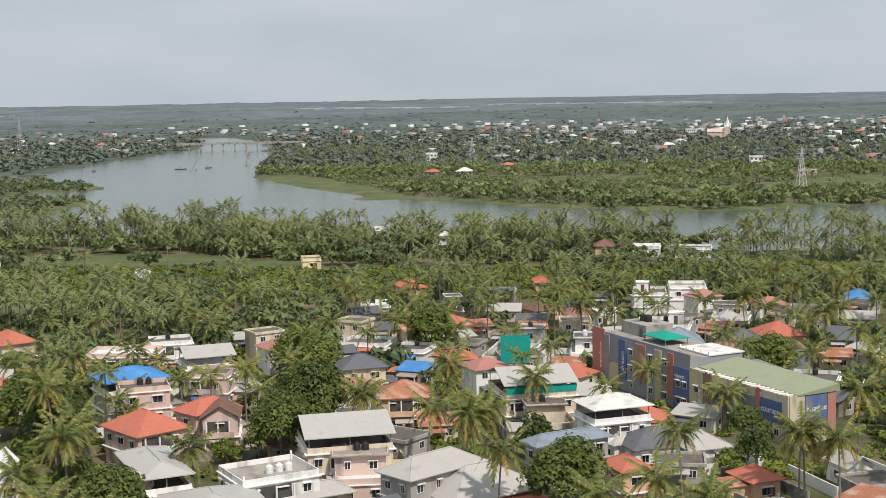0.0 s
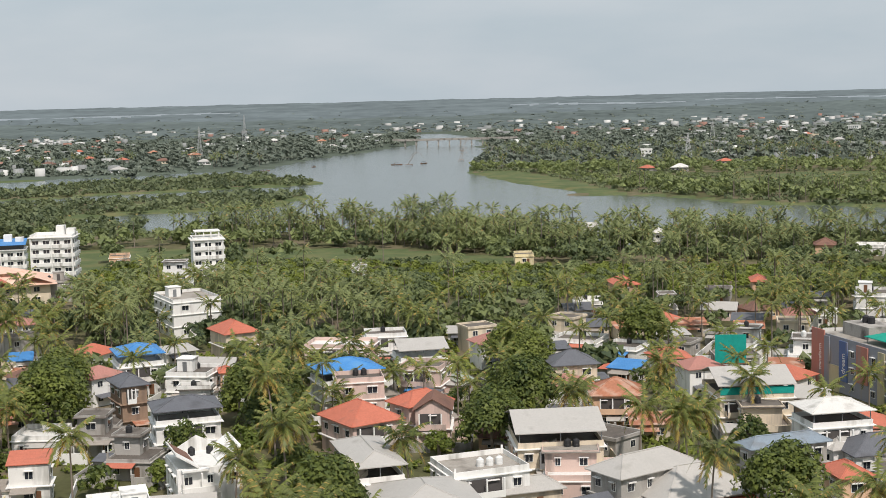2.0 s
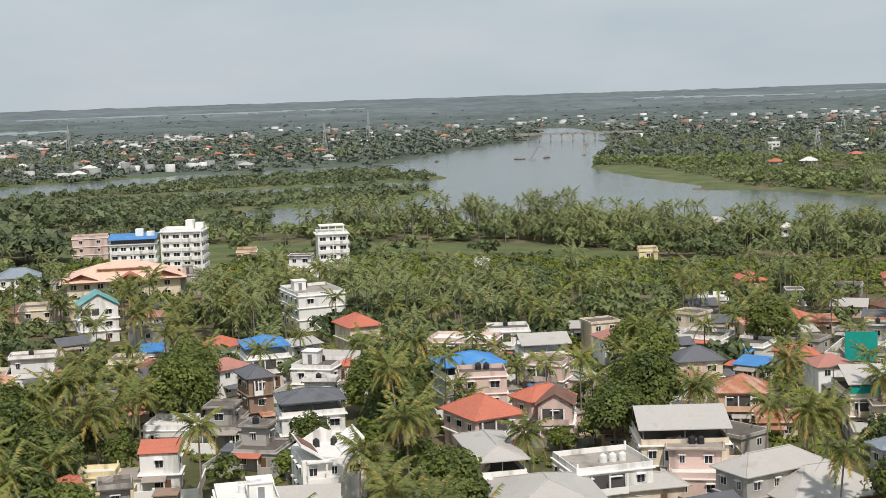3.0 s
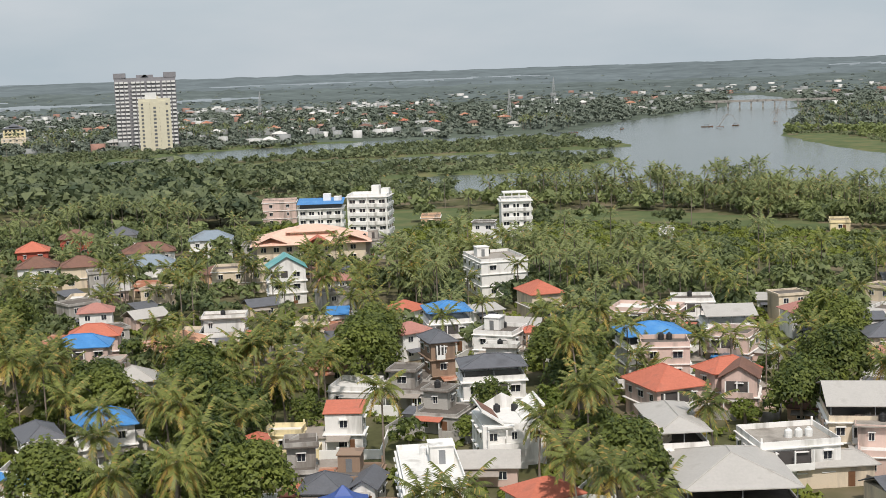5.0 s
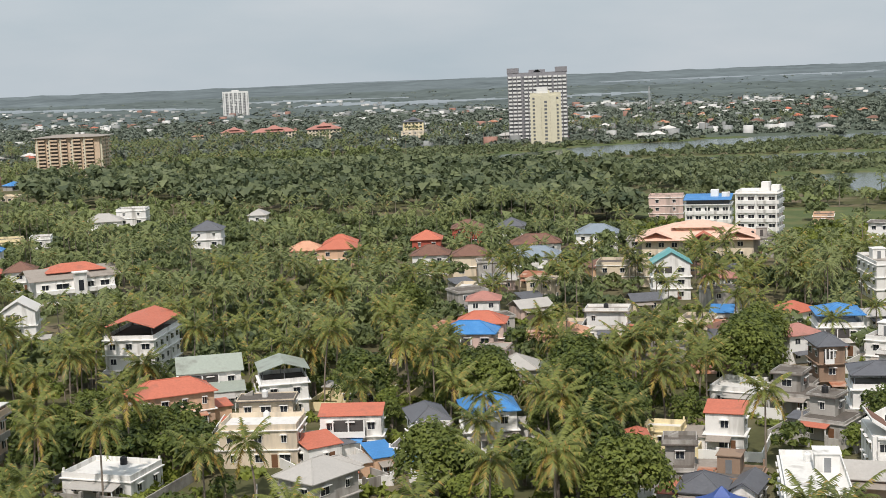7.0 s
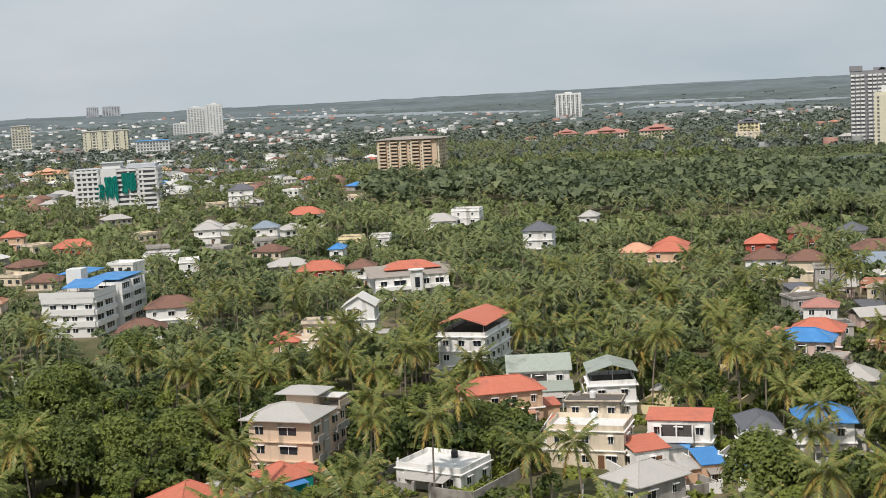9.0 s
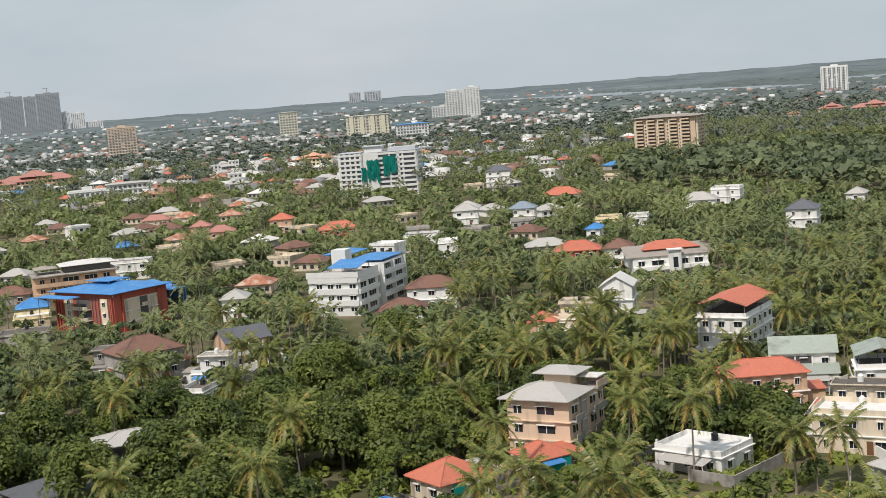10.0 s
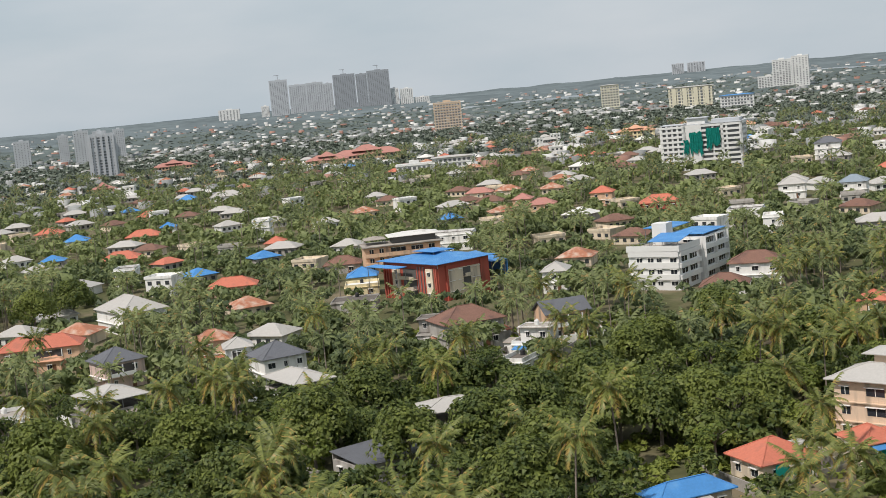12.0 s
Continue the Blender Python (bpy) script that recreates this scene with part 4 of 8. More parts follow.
house("flat", -427.1, 222.6, 61, 6.7, 10.0, 2, "W", "-")
house("flat", -432.2, 295.1, 46, 8.7, 10.0, 2, "Y", "-")
house("flat", -425.7, 304.1, 49, 7.5, 10.0, 2, "W", "-")
house("hip", -408.0, 272.2, 47, 6.1, 10.0, 2, "W", "bl")
house("hip", -355.0, 245.5, 48, 9.8, 10.0, 2, "W", "br")
house("hip", -518.9, 220.4, 64, 17.4, 11.0, 2, "R", "or")
house("hip", -593.1, 223.7, 61, 11.3, 10.0, 2, "O", "or")
house("hip", -710.9, 197.8, 66, 15.4, 10.0, 1, "C", "fr")
house("hip", -705.8, 212.4, 67, 14.1, 10.0, 1, "C", "ru")
house("hip", -642.0, 200.3, 65, 10.4, 10.0, 1, "O", "fr")
house("hip", -603.3, 197.5, 66, 13.6, 10.0, 1, "O", "fr")
house("hip", -650.9, 186.0, 66, 14.2, 10.0, 1, "C", "br")
# -- farther west
house("hip", -432.6, 78.7, 77, 10.4, 10.0, 1, "Y", "bl")
house("flat", -497.3, 125.1, 65, 18.7, 10.0, 2, "W", "-")
house("hip", -307.3, 79.3, 98, 15.8, 12.0, 2, "G", "br")
house("gable", -301.2, 100.9, 94, 11.9, 9.0, 2, "O", "dg", "side")
house("flat", -285.0, 88.9, 50, 8.1, 8.0, 2, "W", "-")
house("hip", -367.8, 122.7, 63, 8.0, 10.0, 2, "W", "gr")
house("truss", -227.2, 54.8, 84, 12.1, 9.0, 1, "G", "gr")
house("lean", -211.1, 38.1, 113, 12.5, 10.0, 1, "G", "dg")
house("hip", -167.5, 71.7, 97, 12.3, 6.2, 1, "C", "bl")
house("hip", -291.6, 132.3, 64, 4.0, 6.0, 1, "O", "or")
house("flat", -269.1, 80.2, 46, 5.1, 8.0, 1, "W", "-")
house("hip", -296.3, 33.1, 105, 11.1, 10.7, 2, "W", "dg")
house("truss", -271.6, 34.2, 108, 9.6, 15.2, 1, "G", "gr")
house("truss", -281.5, -2.9, 112, 11.5, 13.5, 1, "G", "gr")
house("hip", -318.0, -1.0, 111, 11.0, 10.4, 2, "P", "dg")
house("hip", -401.9, 4.6, 111, 14.5, 21.3, 2, "W", "gr")
house("hip", -449.4, 38.5, 79, 16.6, 10.0, 1, "O", "or")
house("hip", -352.7, -18.8, -277, 21.0, 10.0, 2, "O", "or")
house("hip", -350.1, -16.2, -286, 7.0, 8.0, 1, "O", "pe")
house("hip", -328.7, 21.9, 76, 9.8, 8.0, 2, "O", "ru")
house("hip", -313.9, 26.3, 88, 7.1, 8.0, 2, "W", "gr")
house("hip", -470.9, 79.3, 74, 13.7, 10.0, 1, "G", "br")
house("flat", -382.5, 66.8, 72, 12.8, 10.0, 1, "G", "-")
house("flat", -411.0, 74.4, 78, 10.3, 10.0, 1, "Y", "-")
house("flat", -312.8, 76.5, 65, 14.2, 9.0, 2, "G", "-")
house("flat", -285.8, -23.2, -260, 6.6, 9.0, 1, "W", "-")
house("hip", -685.5, 18.5, 79, 17.7, 11.0, 1, "O", "or")
house("hip", -584.4, 5.6, 79, 17.2, 11.0, 1, "O", "or")
house("flat", -511.1, 6.1, 77, 7.6, 10.0, 2, "W", "-")
house("hip", -818.2, 26.5, 79, 14.6, 11.0, 1, "O", "or")
house("hip", -771.9, -28.9, -280, 14.9, 11.0, 1, "O", "or")
house("hip", -702.6, -13.9, -280, 12.3, 11.0, 1, "W", "bl")
house("hip", -722.8, 32.2, 81, 9.2, 10.0, 1, "W", "bl")
house("hip", -932.4, 57.1, 74, 14.3, 12.0, 1, "W", "bl")
house("hip", -931.4, 82.4, 81, 22.6, 13.0, 1, "W", "gr")
house("flat", -621.0, 69.6, 73, 7.7, 10.0, 3, "W", "-")
house("hip", -574.0, 69.2, 71, 9.5, 10.0, 1, "O", "or")
house("slab", -990.9, 258.5, 65, 30.3, 14.0, 3, "W", "-")
house("slab", -1006.4, 232.3, 65, 28.0, 14.0, 2, "W", "-")
house("hip", -569.1, 308.6, 57, 12.5, 11.0, 1, "W", "gr")


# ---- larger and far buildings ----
# glass of far buildings, greyed in the colour to show haze
HAZY_GLASS = material("haze_paled_glass_and_recess", (0.14, 0.147, 0.155), 0.4, 0.2, 0.1, 0.5)
FACADE_GLASS = material("facade_window_glass", (0.05, 0.055, 0.06), 0.2, 0.3, 0.3, 1, each=0.2)
# two greys for far towers, with distance haze mixed into the colour
GREY_TOWER = material("haze_paled_concrete", (0.46, 0.48, 0.50), 0.9, 0.10, 0.05, 0.4)
SLATE_CONCRETE = material("darker_hazed_concrete", (0.30, 0.32, 0.34), 0.9, 0.10, 0.05, 0.4)
DARK_TOWER = material("slate_grey_paint", (0.24, 0.235, 0.25), 0.8, 0.10, 0.1, 0.6)
YELLOW_TOWER = material("primrose_paint", (0.62, 0.585, 0.45), 0.8, 0.08, 0.1, 0.6)
BUFF = material("buff_paint", (0.58, 0.45, 0.33), 0.8, 0.08, 0.1, 0.6)
WHITE_TOWER = material("white_tower_paint", (0.68, 0.68, 0.66), 0.8, 0.06, 0.1, 0.6)


def facade(name, w, h, cols, rows, fx=0.55, fz=0.5, skip=0.0, seed=1, glass=None):
    """A grid of window slabs standing on a plane, for buildings too far to pick panes apart."""
    rng = random.Random(seed)
    v, f = [], []
    for j in range(rows):
        for i in range(cols):
            if rng.random() < skip:
                continue
            x0, z0 = (i + (1 - fx) / 2) * w / cols - w / 2, (j + (1 - fz) / 2) * h / rows
            x1, z1 = x0 + fx * w / cols, z0 + fz * h / rows
            k = len(v)
            v += [(x0, -0.12, z0), (x1, -0.12, z0), (x1, -0.12, z1), (x0, -0.12, z1), (x0, 0.1, z0), (x1, 0.1, z0), (x1, 0.1, z1), (x0, 0.1, z1)]
            f += [(k, k + 1, k + 2, k + 3), (k, k + 4, k + 5, k + 1), (k + 1, k + 5, k + 6, k + 2), (k + 2, k + 6, k + 7, k + 3), (k + 3, k + 7, k + 4, k)]
    me = bpy.data.meshes.new(name)
    me.from_pydata(v, [], f)
    me.materials.append(glass or FACADE_GLASS)
    return me


def torn_cloth(x0, x1, y, z0, z1, seed):
    """A hanging cloth with folds and a ragged hem."""
    rng = random.Random(seed)
    bm = bmesh.new()
    cols = []
    n = 12
    for i in range(n + 1):
        u = x0 + (x1 - x0) * i / n
        hem, top = z0 + rng.uniform(0, 0.35) * (z1 - z0), z1 - rng.uniform(0, 0.08) * (z1 - z0)
        cols.append([bm.verts.new((u + 0.2 * math.sin(k * 1.7 + seed), y - 0.35 * abs(math.sin(i * 1.3 + k * 0.3)), hem + (top - hem) * k / 6)) for k in range(7)])
    for a, b in zip(cols, cols[1:]):
        for k in range(6):
            bm.faces.new((a[k], b[k], b[k + 1], a[k + 1]))
    bmesh.ops.solidify(bm, geom=bm.faces[:], thickness=0.05)
    return bm


def block(x, y, rz, w, d, h, mat, label, cols, storeys, roof=None, bays=0, cap=1.0, band=True, fx=0.6, fz=0.55):
    """A many-storeyed building with banded floors, window grids on the two seen sides, bays and a roof."""
    z = float(land(x, y)) - 0.3
    root = thing("apartment_building", x, y, z, rz, label, "building", "tall buildings")
    FOOT.append((x, y, radians(rz), w / 2, d / 2, h * 0.8))
    part("wall", boxes((-w / 2, w / 2, -d / 2, d / 2, 0, h)), mat, root)
    side = max(2, int(cols * d / w))
    for turn, off, length, n in ((0, d / 2, w, cols), (-90, w / 2, d, side), (90, w / 2, d, side)):
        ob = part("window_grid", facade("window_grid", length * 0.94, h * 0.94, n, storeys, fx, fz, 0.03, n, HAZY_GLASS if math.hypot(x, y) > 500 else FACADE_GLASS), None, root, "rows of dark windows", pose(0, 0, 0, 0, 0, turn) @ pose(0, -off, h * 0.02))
        tagged(ob, kind="stuff")
    if band:
        for s in range(1, storeys + 1):
            bm = bmesh.new()
            ring(bm, w + 0.9, d + 0.9, 0.5, s * h / storeys - 0.35, s * h / storeys)
            part("ledge", bm, WHITE_TOWER if mat is not GREY_TOWER else mat, root)
    for i in range(bays):
        u = (i + 0.5) * w / bays - w / 2
        part("bay", boxes((u - w / bays * 0.2, u + w / bays * 0.2, -d / 2 - 1.3, -d / 2, 2, h - 1)), mat, root)
    if roof:
        bm = bmesh.new()
        hip(bm, w + 2.4, d + 2.4, h, cap)
        part("roof", bm, roof, root)
    else:
        part("head_house", boxes((-w * 0.14, w * 0.14, -d * 0.2, d * 0.2, h, h + 3.2)), mat, root)
        bm = bmesh.new()
        ring(bm, w, d, 0.25, h, h + 1.0)
        part("parapet", bm, mat, root)
    return root


# twin residential tower across the channel
twin = block(-657, 980, 34, 50, 18, 58, DARK_TOWER, "tall slate-grey apartment tower with white balconies", 14, 18, fx=0.5, band=False)
for u in (-23, -19.2, -15.4, -9.6, -5.8, -2.0, 3.0, 6.8, 10.6, 15.4, 19.2, 23):
    tagged(part("balcony_stack", boxes(*[(u - 1.5, u + 1.5, -10.4, -9, k * 3.2, k * 3.2 + 1.5) for k in range(1, 18)]), WHITE_TOWER, twin, "stack of white balconies"), kind="stuff")
for u in (-20.5, 20.5):
    part("roof_block", boxes((u - 5, u + 5, -9, 9, 58.2, 63)), DARK_TOWER, twin)
for u in (-7.5, 6.5):
    bm = bmesh.new()
    gable(bm, 8, 18, 58.4, 3.6, along="y")
    part("roof_gable", bm, ROOF["bg"][1], twin, "grey-blue gabled roof")
yel = block(-620, 936, 34, 25, 15, 41, YELLOW_TOWER, "primrose-yellow apartment tower beside the grey one", 5, 13, fx=0.45, bays=2, band=False)
part("lift_tower", boxes((-7, 2, -4, 4, 41, 47)), WHITE_TOWER, yel)
# blocks spread over the town
block(-1773, 1692, 46, 45, 24, 44, WHITE_TOWER, "white ribbed apartment tower on the plain", 6, 15, bays=6, band=False, fx=0.92, fz=0.8)
block(-2302, 1209, 62, 38, 20, 25, WHITE_TOWER, "white mid-rise apartment block", 7, 8)
block(-2290, 1231, 62, 34, 20, 53, WHITE_TOWER, "white high-rise apartment block", 6, 16)
block(-2274, 1260, 58, 30, 22, 57, WHITE_TOWER, "white high-rise apartment tower with grey stripes", 5, 17, fx=0.4)
block(-1773, 812, 60, 60, 30, 31, YELLOW_TOWER, "pale yellow apartment block with a flat overhanging roof", 11, 7, roof=ROOF["gr"][1], bays=4)
block(-2143, 836, 69, 30, 18, 41, YELLOW_TOWER, "cream apartment block far off among trees", 6, 9, roof=ROOF["gr"][1])
block(-1522, 756, 64, 40, 16, 20, WHITE_TOWER, "white low block with a blue roof", 10, 5, roof=ROOF["bl"][1])
block(-967, 251, 75, 29, 16, 11.5, WHITE_TOWER, "white three-storey office block", 8, 3, roof=ROOF["gr"][1])
block(-975, 224, 77, 26, 14, 8, WHITE_TOWER, "white two-storey office wing", 7, 2)
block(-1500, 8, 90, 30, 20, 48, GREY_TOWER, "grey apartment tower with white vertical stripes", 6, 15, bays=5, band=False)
block(-1839, 477, 75, 38, 20, 42, BUFF, "long buff apartment block", 9, 11)
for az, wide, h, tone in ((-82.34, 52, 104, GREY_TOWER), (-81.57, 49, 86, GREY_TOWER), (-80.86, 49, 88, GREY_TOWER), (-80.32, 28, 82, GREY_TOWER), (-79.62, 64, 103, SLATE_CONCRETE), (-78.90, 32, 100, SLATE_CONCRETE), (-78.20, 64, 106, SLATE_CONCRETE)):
    tower = block(3990 * math.sin(radians(az)), 3990 * math.cos(radians(az)), -az, wide, 30, h, tone, "unfinished concrete high-rise tower in haze-grey on the skyline", max(3, int(wide / 6)), 30, band=False, fx=0.5, fz=0.34)
    if wide > 50:
        part("crane_mast", boxes((-1.0, 1.0, -1.0, 1.0, h, h + 16)), SLATE_CONCRETE, tower)
        part("crane_jib", boxes((-12.0, 4.0, -0.7, 0.7, h + 14, h + 15.4)), SLATE_CONCRETE, tower)
for x, y, w, h in ((-3906, 860, 24, 50), (-3899, 894, 36, 46), (-3970, 490, 22, 34), (-3981, 387, 60, 34), (-3889, 937, 40, 18)):
    block(x, y, 80, w, 26, h, WHITE_TOWER, "white high-rise block on the skyline", 6, 14, band=False, fx=0.4)
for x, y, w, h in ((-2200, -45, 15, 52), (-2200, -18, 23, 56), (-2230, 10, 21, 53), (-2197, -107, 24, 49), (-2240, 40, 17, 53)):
    block(x, y, 90, w, 18, h - 6, GREY_TOWER, "distant apartment tower with haze in its pale grey", 5, 16, band=False, fx=0.3, fz=0.4)
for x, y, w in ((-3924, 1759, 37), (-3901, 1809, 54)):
    block(x, y, 66, w, 26, 36, GREY_TOWER, "block on the horizon with haze in its grey", 6, 10, band=False)


# ---- larger buildings with shapes of their own ----
LARGE = []         # places of the larger buildings, which small houses do not stand before


def lot(name, x, y, rz, label, rects, tall):
    """A thing whose plan is made of rectangles (x0, x1, y0, y1); tall sets how much trees may hide from the camera."""
    root = thing(name, x, y, 0, rz, label, "building", "larger buildings of the town")
    c, s = math.cos(radians(rz)), math.sin(radians(rz))
    LARGE.append((x, y))
    for x0, x1, y0, y1 in rects:
        u, v = (x0 + x1) / 2, (y0 + y1) / 2
        FOOT.append((x + u * c - v * s, y + u * s + v * c, radians(rz), (x1 - x0) / 2, (y1 - y0) / 2, tall))
    return root


def on_face(face, x0, x1, y0, y1):
    """The pose and length of a face of a rectangular plan; along it x runs to the right as seen from outside."""
    return {"front": (pose((x0 + x1) / 2, y0, 0), x1 - x0), "right": (pose(x1, (y0 + y1) / 2, 0, 0, 0, 90), y1 - y0), "left": (pose(x0, (y0 + y1) / 2, 0, 0, 0, -90), y1 - y0)}[face]


def openings(root, face, rect, levels, spans, z=0.9, h=1.4, step=3.1, base=0.0, mat=None):
    """Dark window strips with a sill and a hood; spans are (from, to) along the face."""
    m, length = on_face(face, *rect)
    for s in range(levels):
        for a, b in spans:
            w = b - a
            ob = part("window", boxes((-w / 2, w / 2, -0.04, 0.06, 0, h)), mat or GLASS, root, "dark window strip", m @ pose((a + b) / 2 - length / 2, 0, base + s * step + z))
            part("hood", boxes((-w / 2 - 0.15, w / 2 + 0.15, -0.5, 0.0, h + 0.05, h + 0.15)), WHITE_TRIM, ob)
            for k in range(1, max(2, int(w / 1.3))):
                u = -w / 2 + w * k / max(2, int(w / 1.3))
                part("mullion", boxes((u - 0.05, u + 0.05, -0.09, -0.03, 0, h)), WHITE_TRIM, ob)


def bands(root, face, rect, levels, mat, out=0.8, low=-0.2, high=0.95, step=3.1, base=0.0, first=1, trim=0.0):
    """Balcony parapets that run along a face, one a storey."""
    m, length = on_face(face, *rect)
    for s in range(first, levels + 1):
        part("balcony_band", boxes((-length / 2 + trim, length / 2 - trim, -out, 0.0, low, high)), mat, root, m=m @ pose(0, 0, base + s * step))


def fins(root, face, rect, at, mat, out=0.9, wide=0.35, z0=0.0, z1=12.0):
    """Upright ribs on a face."""
    m, length = on_face(face, *rect)
    for u in at:
        part("column", boxes((-wide / 2, wide / 2, -out, 0.0, z0, z1)), mat, root, m=m @ pose(u - length / 2, 0, 0))


def canopy_roof(root, x0, x1, y0, y1, z, mat, label, rise=1.0, posts=True, floor=0.0, lean=False):
    """A sheet roof on steel posts."""
    bm = bmesh.new()
    if lean:
        lean_sheet(bm, x0, x1, y0, y1, z, z + rise)
        part("canopy", bm, mat, root, label)
    else:
        hip(bm, x1 - x0, y1 - y0, 0, rise)
        part("canopy", bm, mat, root, label, pose((x0 + x1) / 2, (y0 + y1) / 2, z))
    if posts:
        for px in (x0 + 0.5, x1 - 0.5):
            for py in (y0 + 0.5, y1 - 0.5):
                part("post", boxes((px - 0.07, px + 0.07, py - 0.07, py + 0.07, floor, z + (rise if lean and py > (y0 + y1) / 2 else 0) - 0.1)), STEEL, root)


RED, CREAM, WHITE = WALL["R"][1], WALL["C"][1], WALL["W"][1]
# dark paint that puts shade into balcony recesses, a groove and lofts
RECESS_SHADE = material("painted_recess_shade", (0.12, 0.115, 0.11), 0.8, 0.15, 0.3, 2)


def red_block():
    """Three-storey red and cream apartments under a wide blue sheet roof."""
    rect = (0.0, 19.0, 0.0, 26.0)
    root = lot("apartment_building", -374.5, 89.9, 114.5, "three-storey red and cream apartment building under a blue sheet roof", (rect,), 2.5)
    part("wall", boxes((*rect, 0, 10.0)), RED, root)
    part("parapet", boxes((0.0, 19.0, 0.0, 0.2, 10.0, 10.8), (0.0, 0.2, 0.2, 26.0, 10.0, 10.8)), RED, root)
    m, length = on_face("front", *rect)
    part("wall_panel", boxes((-6.3, 6.0, -0.12, 0.0, 1.0, 9.0)), CREAM, root, "cream wall panel", m)
    for u in (-6.6, 6.3):
        part("pilaster", boxes((u - 0.35, u + 0.35, -0.5, 0, 0, 10.2)), RED, root, m=m)
    openings(root, "front", rect, 3, ((4.0, 5.6), (7.2, 8.6), (12.0, 13.6), (14.2, 15.2)))
    for lev in (3.2, 6.3):
        part("balcony", boxes((-0.6, 2.4, -1.3, 0, lev - 0.15, lev), (-0.6, 2.4, -1.3, -1.2, lev, lev + 0.95)), CREAM, root, m=m)
    part("balcony_recess", boxes((-0.5, 2.3, -0.16, -0.1, 3.3, 8.8)), RECESS_SHADE, root, "dark panel painted as balcony shade", m)
    m, length = on_face("left", *rect)
    part("wall_panel", boxes((8.2, 11.2, -0.9, 0.0, 0.5, 9.6)), CREAM, root, "cream corner bay", m)
    part("wall_panel", boxes((-9.0, -5.0, -0.12, 0.0, 1.0, 9.0)), CREAM, root, "cream wall panel", m)
    for u in (-12.4, -11.2, -10.0, 11.8, 12.5):
        part("pilaster", boxes((u - 0.25, u + 0.25, -0.6, 0, 0, 10.0)), RED, root, m=m)
    part("balcony_recess", boxes((-3.6, 2.6, -0.08, 0.02, 1.0, 9.2)), RECESS_SHADE, root, "dark panel painted as balcony shade", m)
    for lev in (3.2, 6.3):
        part("balcony", boxes((-4.0, 3.0, -1.5, 0, lev - 0.15, lev), (-4.0, 3.0, -1.5, -1.4, lev, lev + 0.9)), CREAM, root, m=m)
    for u in (3.6, 5.0, 6.4):
        part("downpipe", boxes((u - 0.12, u + 0.12, -0.3, 0, 0, 10.0)), STEEL, root, m=m)
    for s in range(3):
        for u in (9.7, -7.0):
            part("window", WINDOWS[1.3][2], None, root, m=m @ pose(u, -0.9 if u > 0 else -0.12, 1.2 + 3.1 * s))
    canopy_roof(root, -1.6, 20.8, -1.8, 27.5, 11.2, ROOF["bl"][1], "bright blue sheet roof", 1.7, True, 10.0)
    canopy_roof(root, 6.0, 14.0, 9.0, 19.0, 13.4, ROOF["bl"][1], "raised blue sheet roof", 0.5, True, 11.6)
    canopy_roof(root, -6.0, -1.8, 12.0, 27.0, 10.2, ROOF["bl"][1], "pale blue sheet roof", 0.5, True, 0.0)
    canopy_roof(root, 20.9, 27.0, 1.0, 15.0, 8.6, ROOF["bl"][1], "blue sheet side roof", 2.0, True, 0.0, lean=True)
    part("side_curtain", boxes((27.0, 27.15, 1.0, 15.0, 3.6, 8.6)), ROOF["bl"][1], root, "blue sheet screen")
    part("side_room", boxes((19.05, 25.0, 3.0, 14.0, 0, 3.6)), CREAM, root)


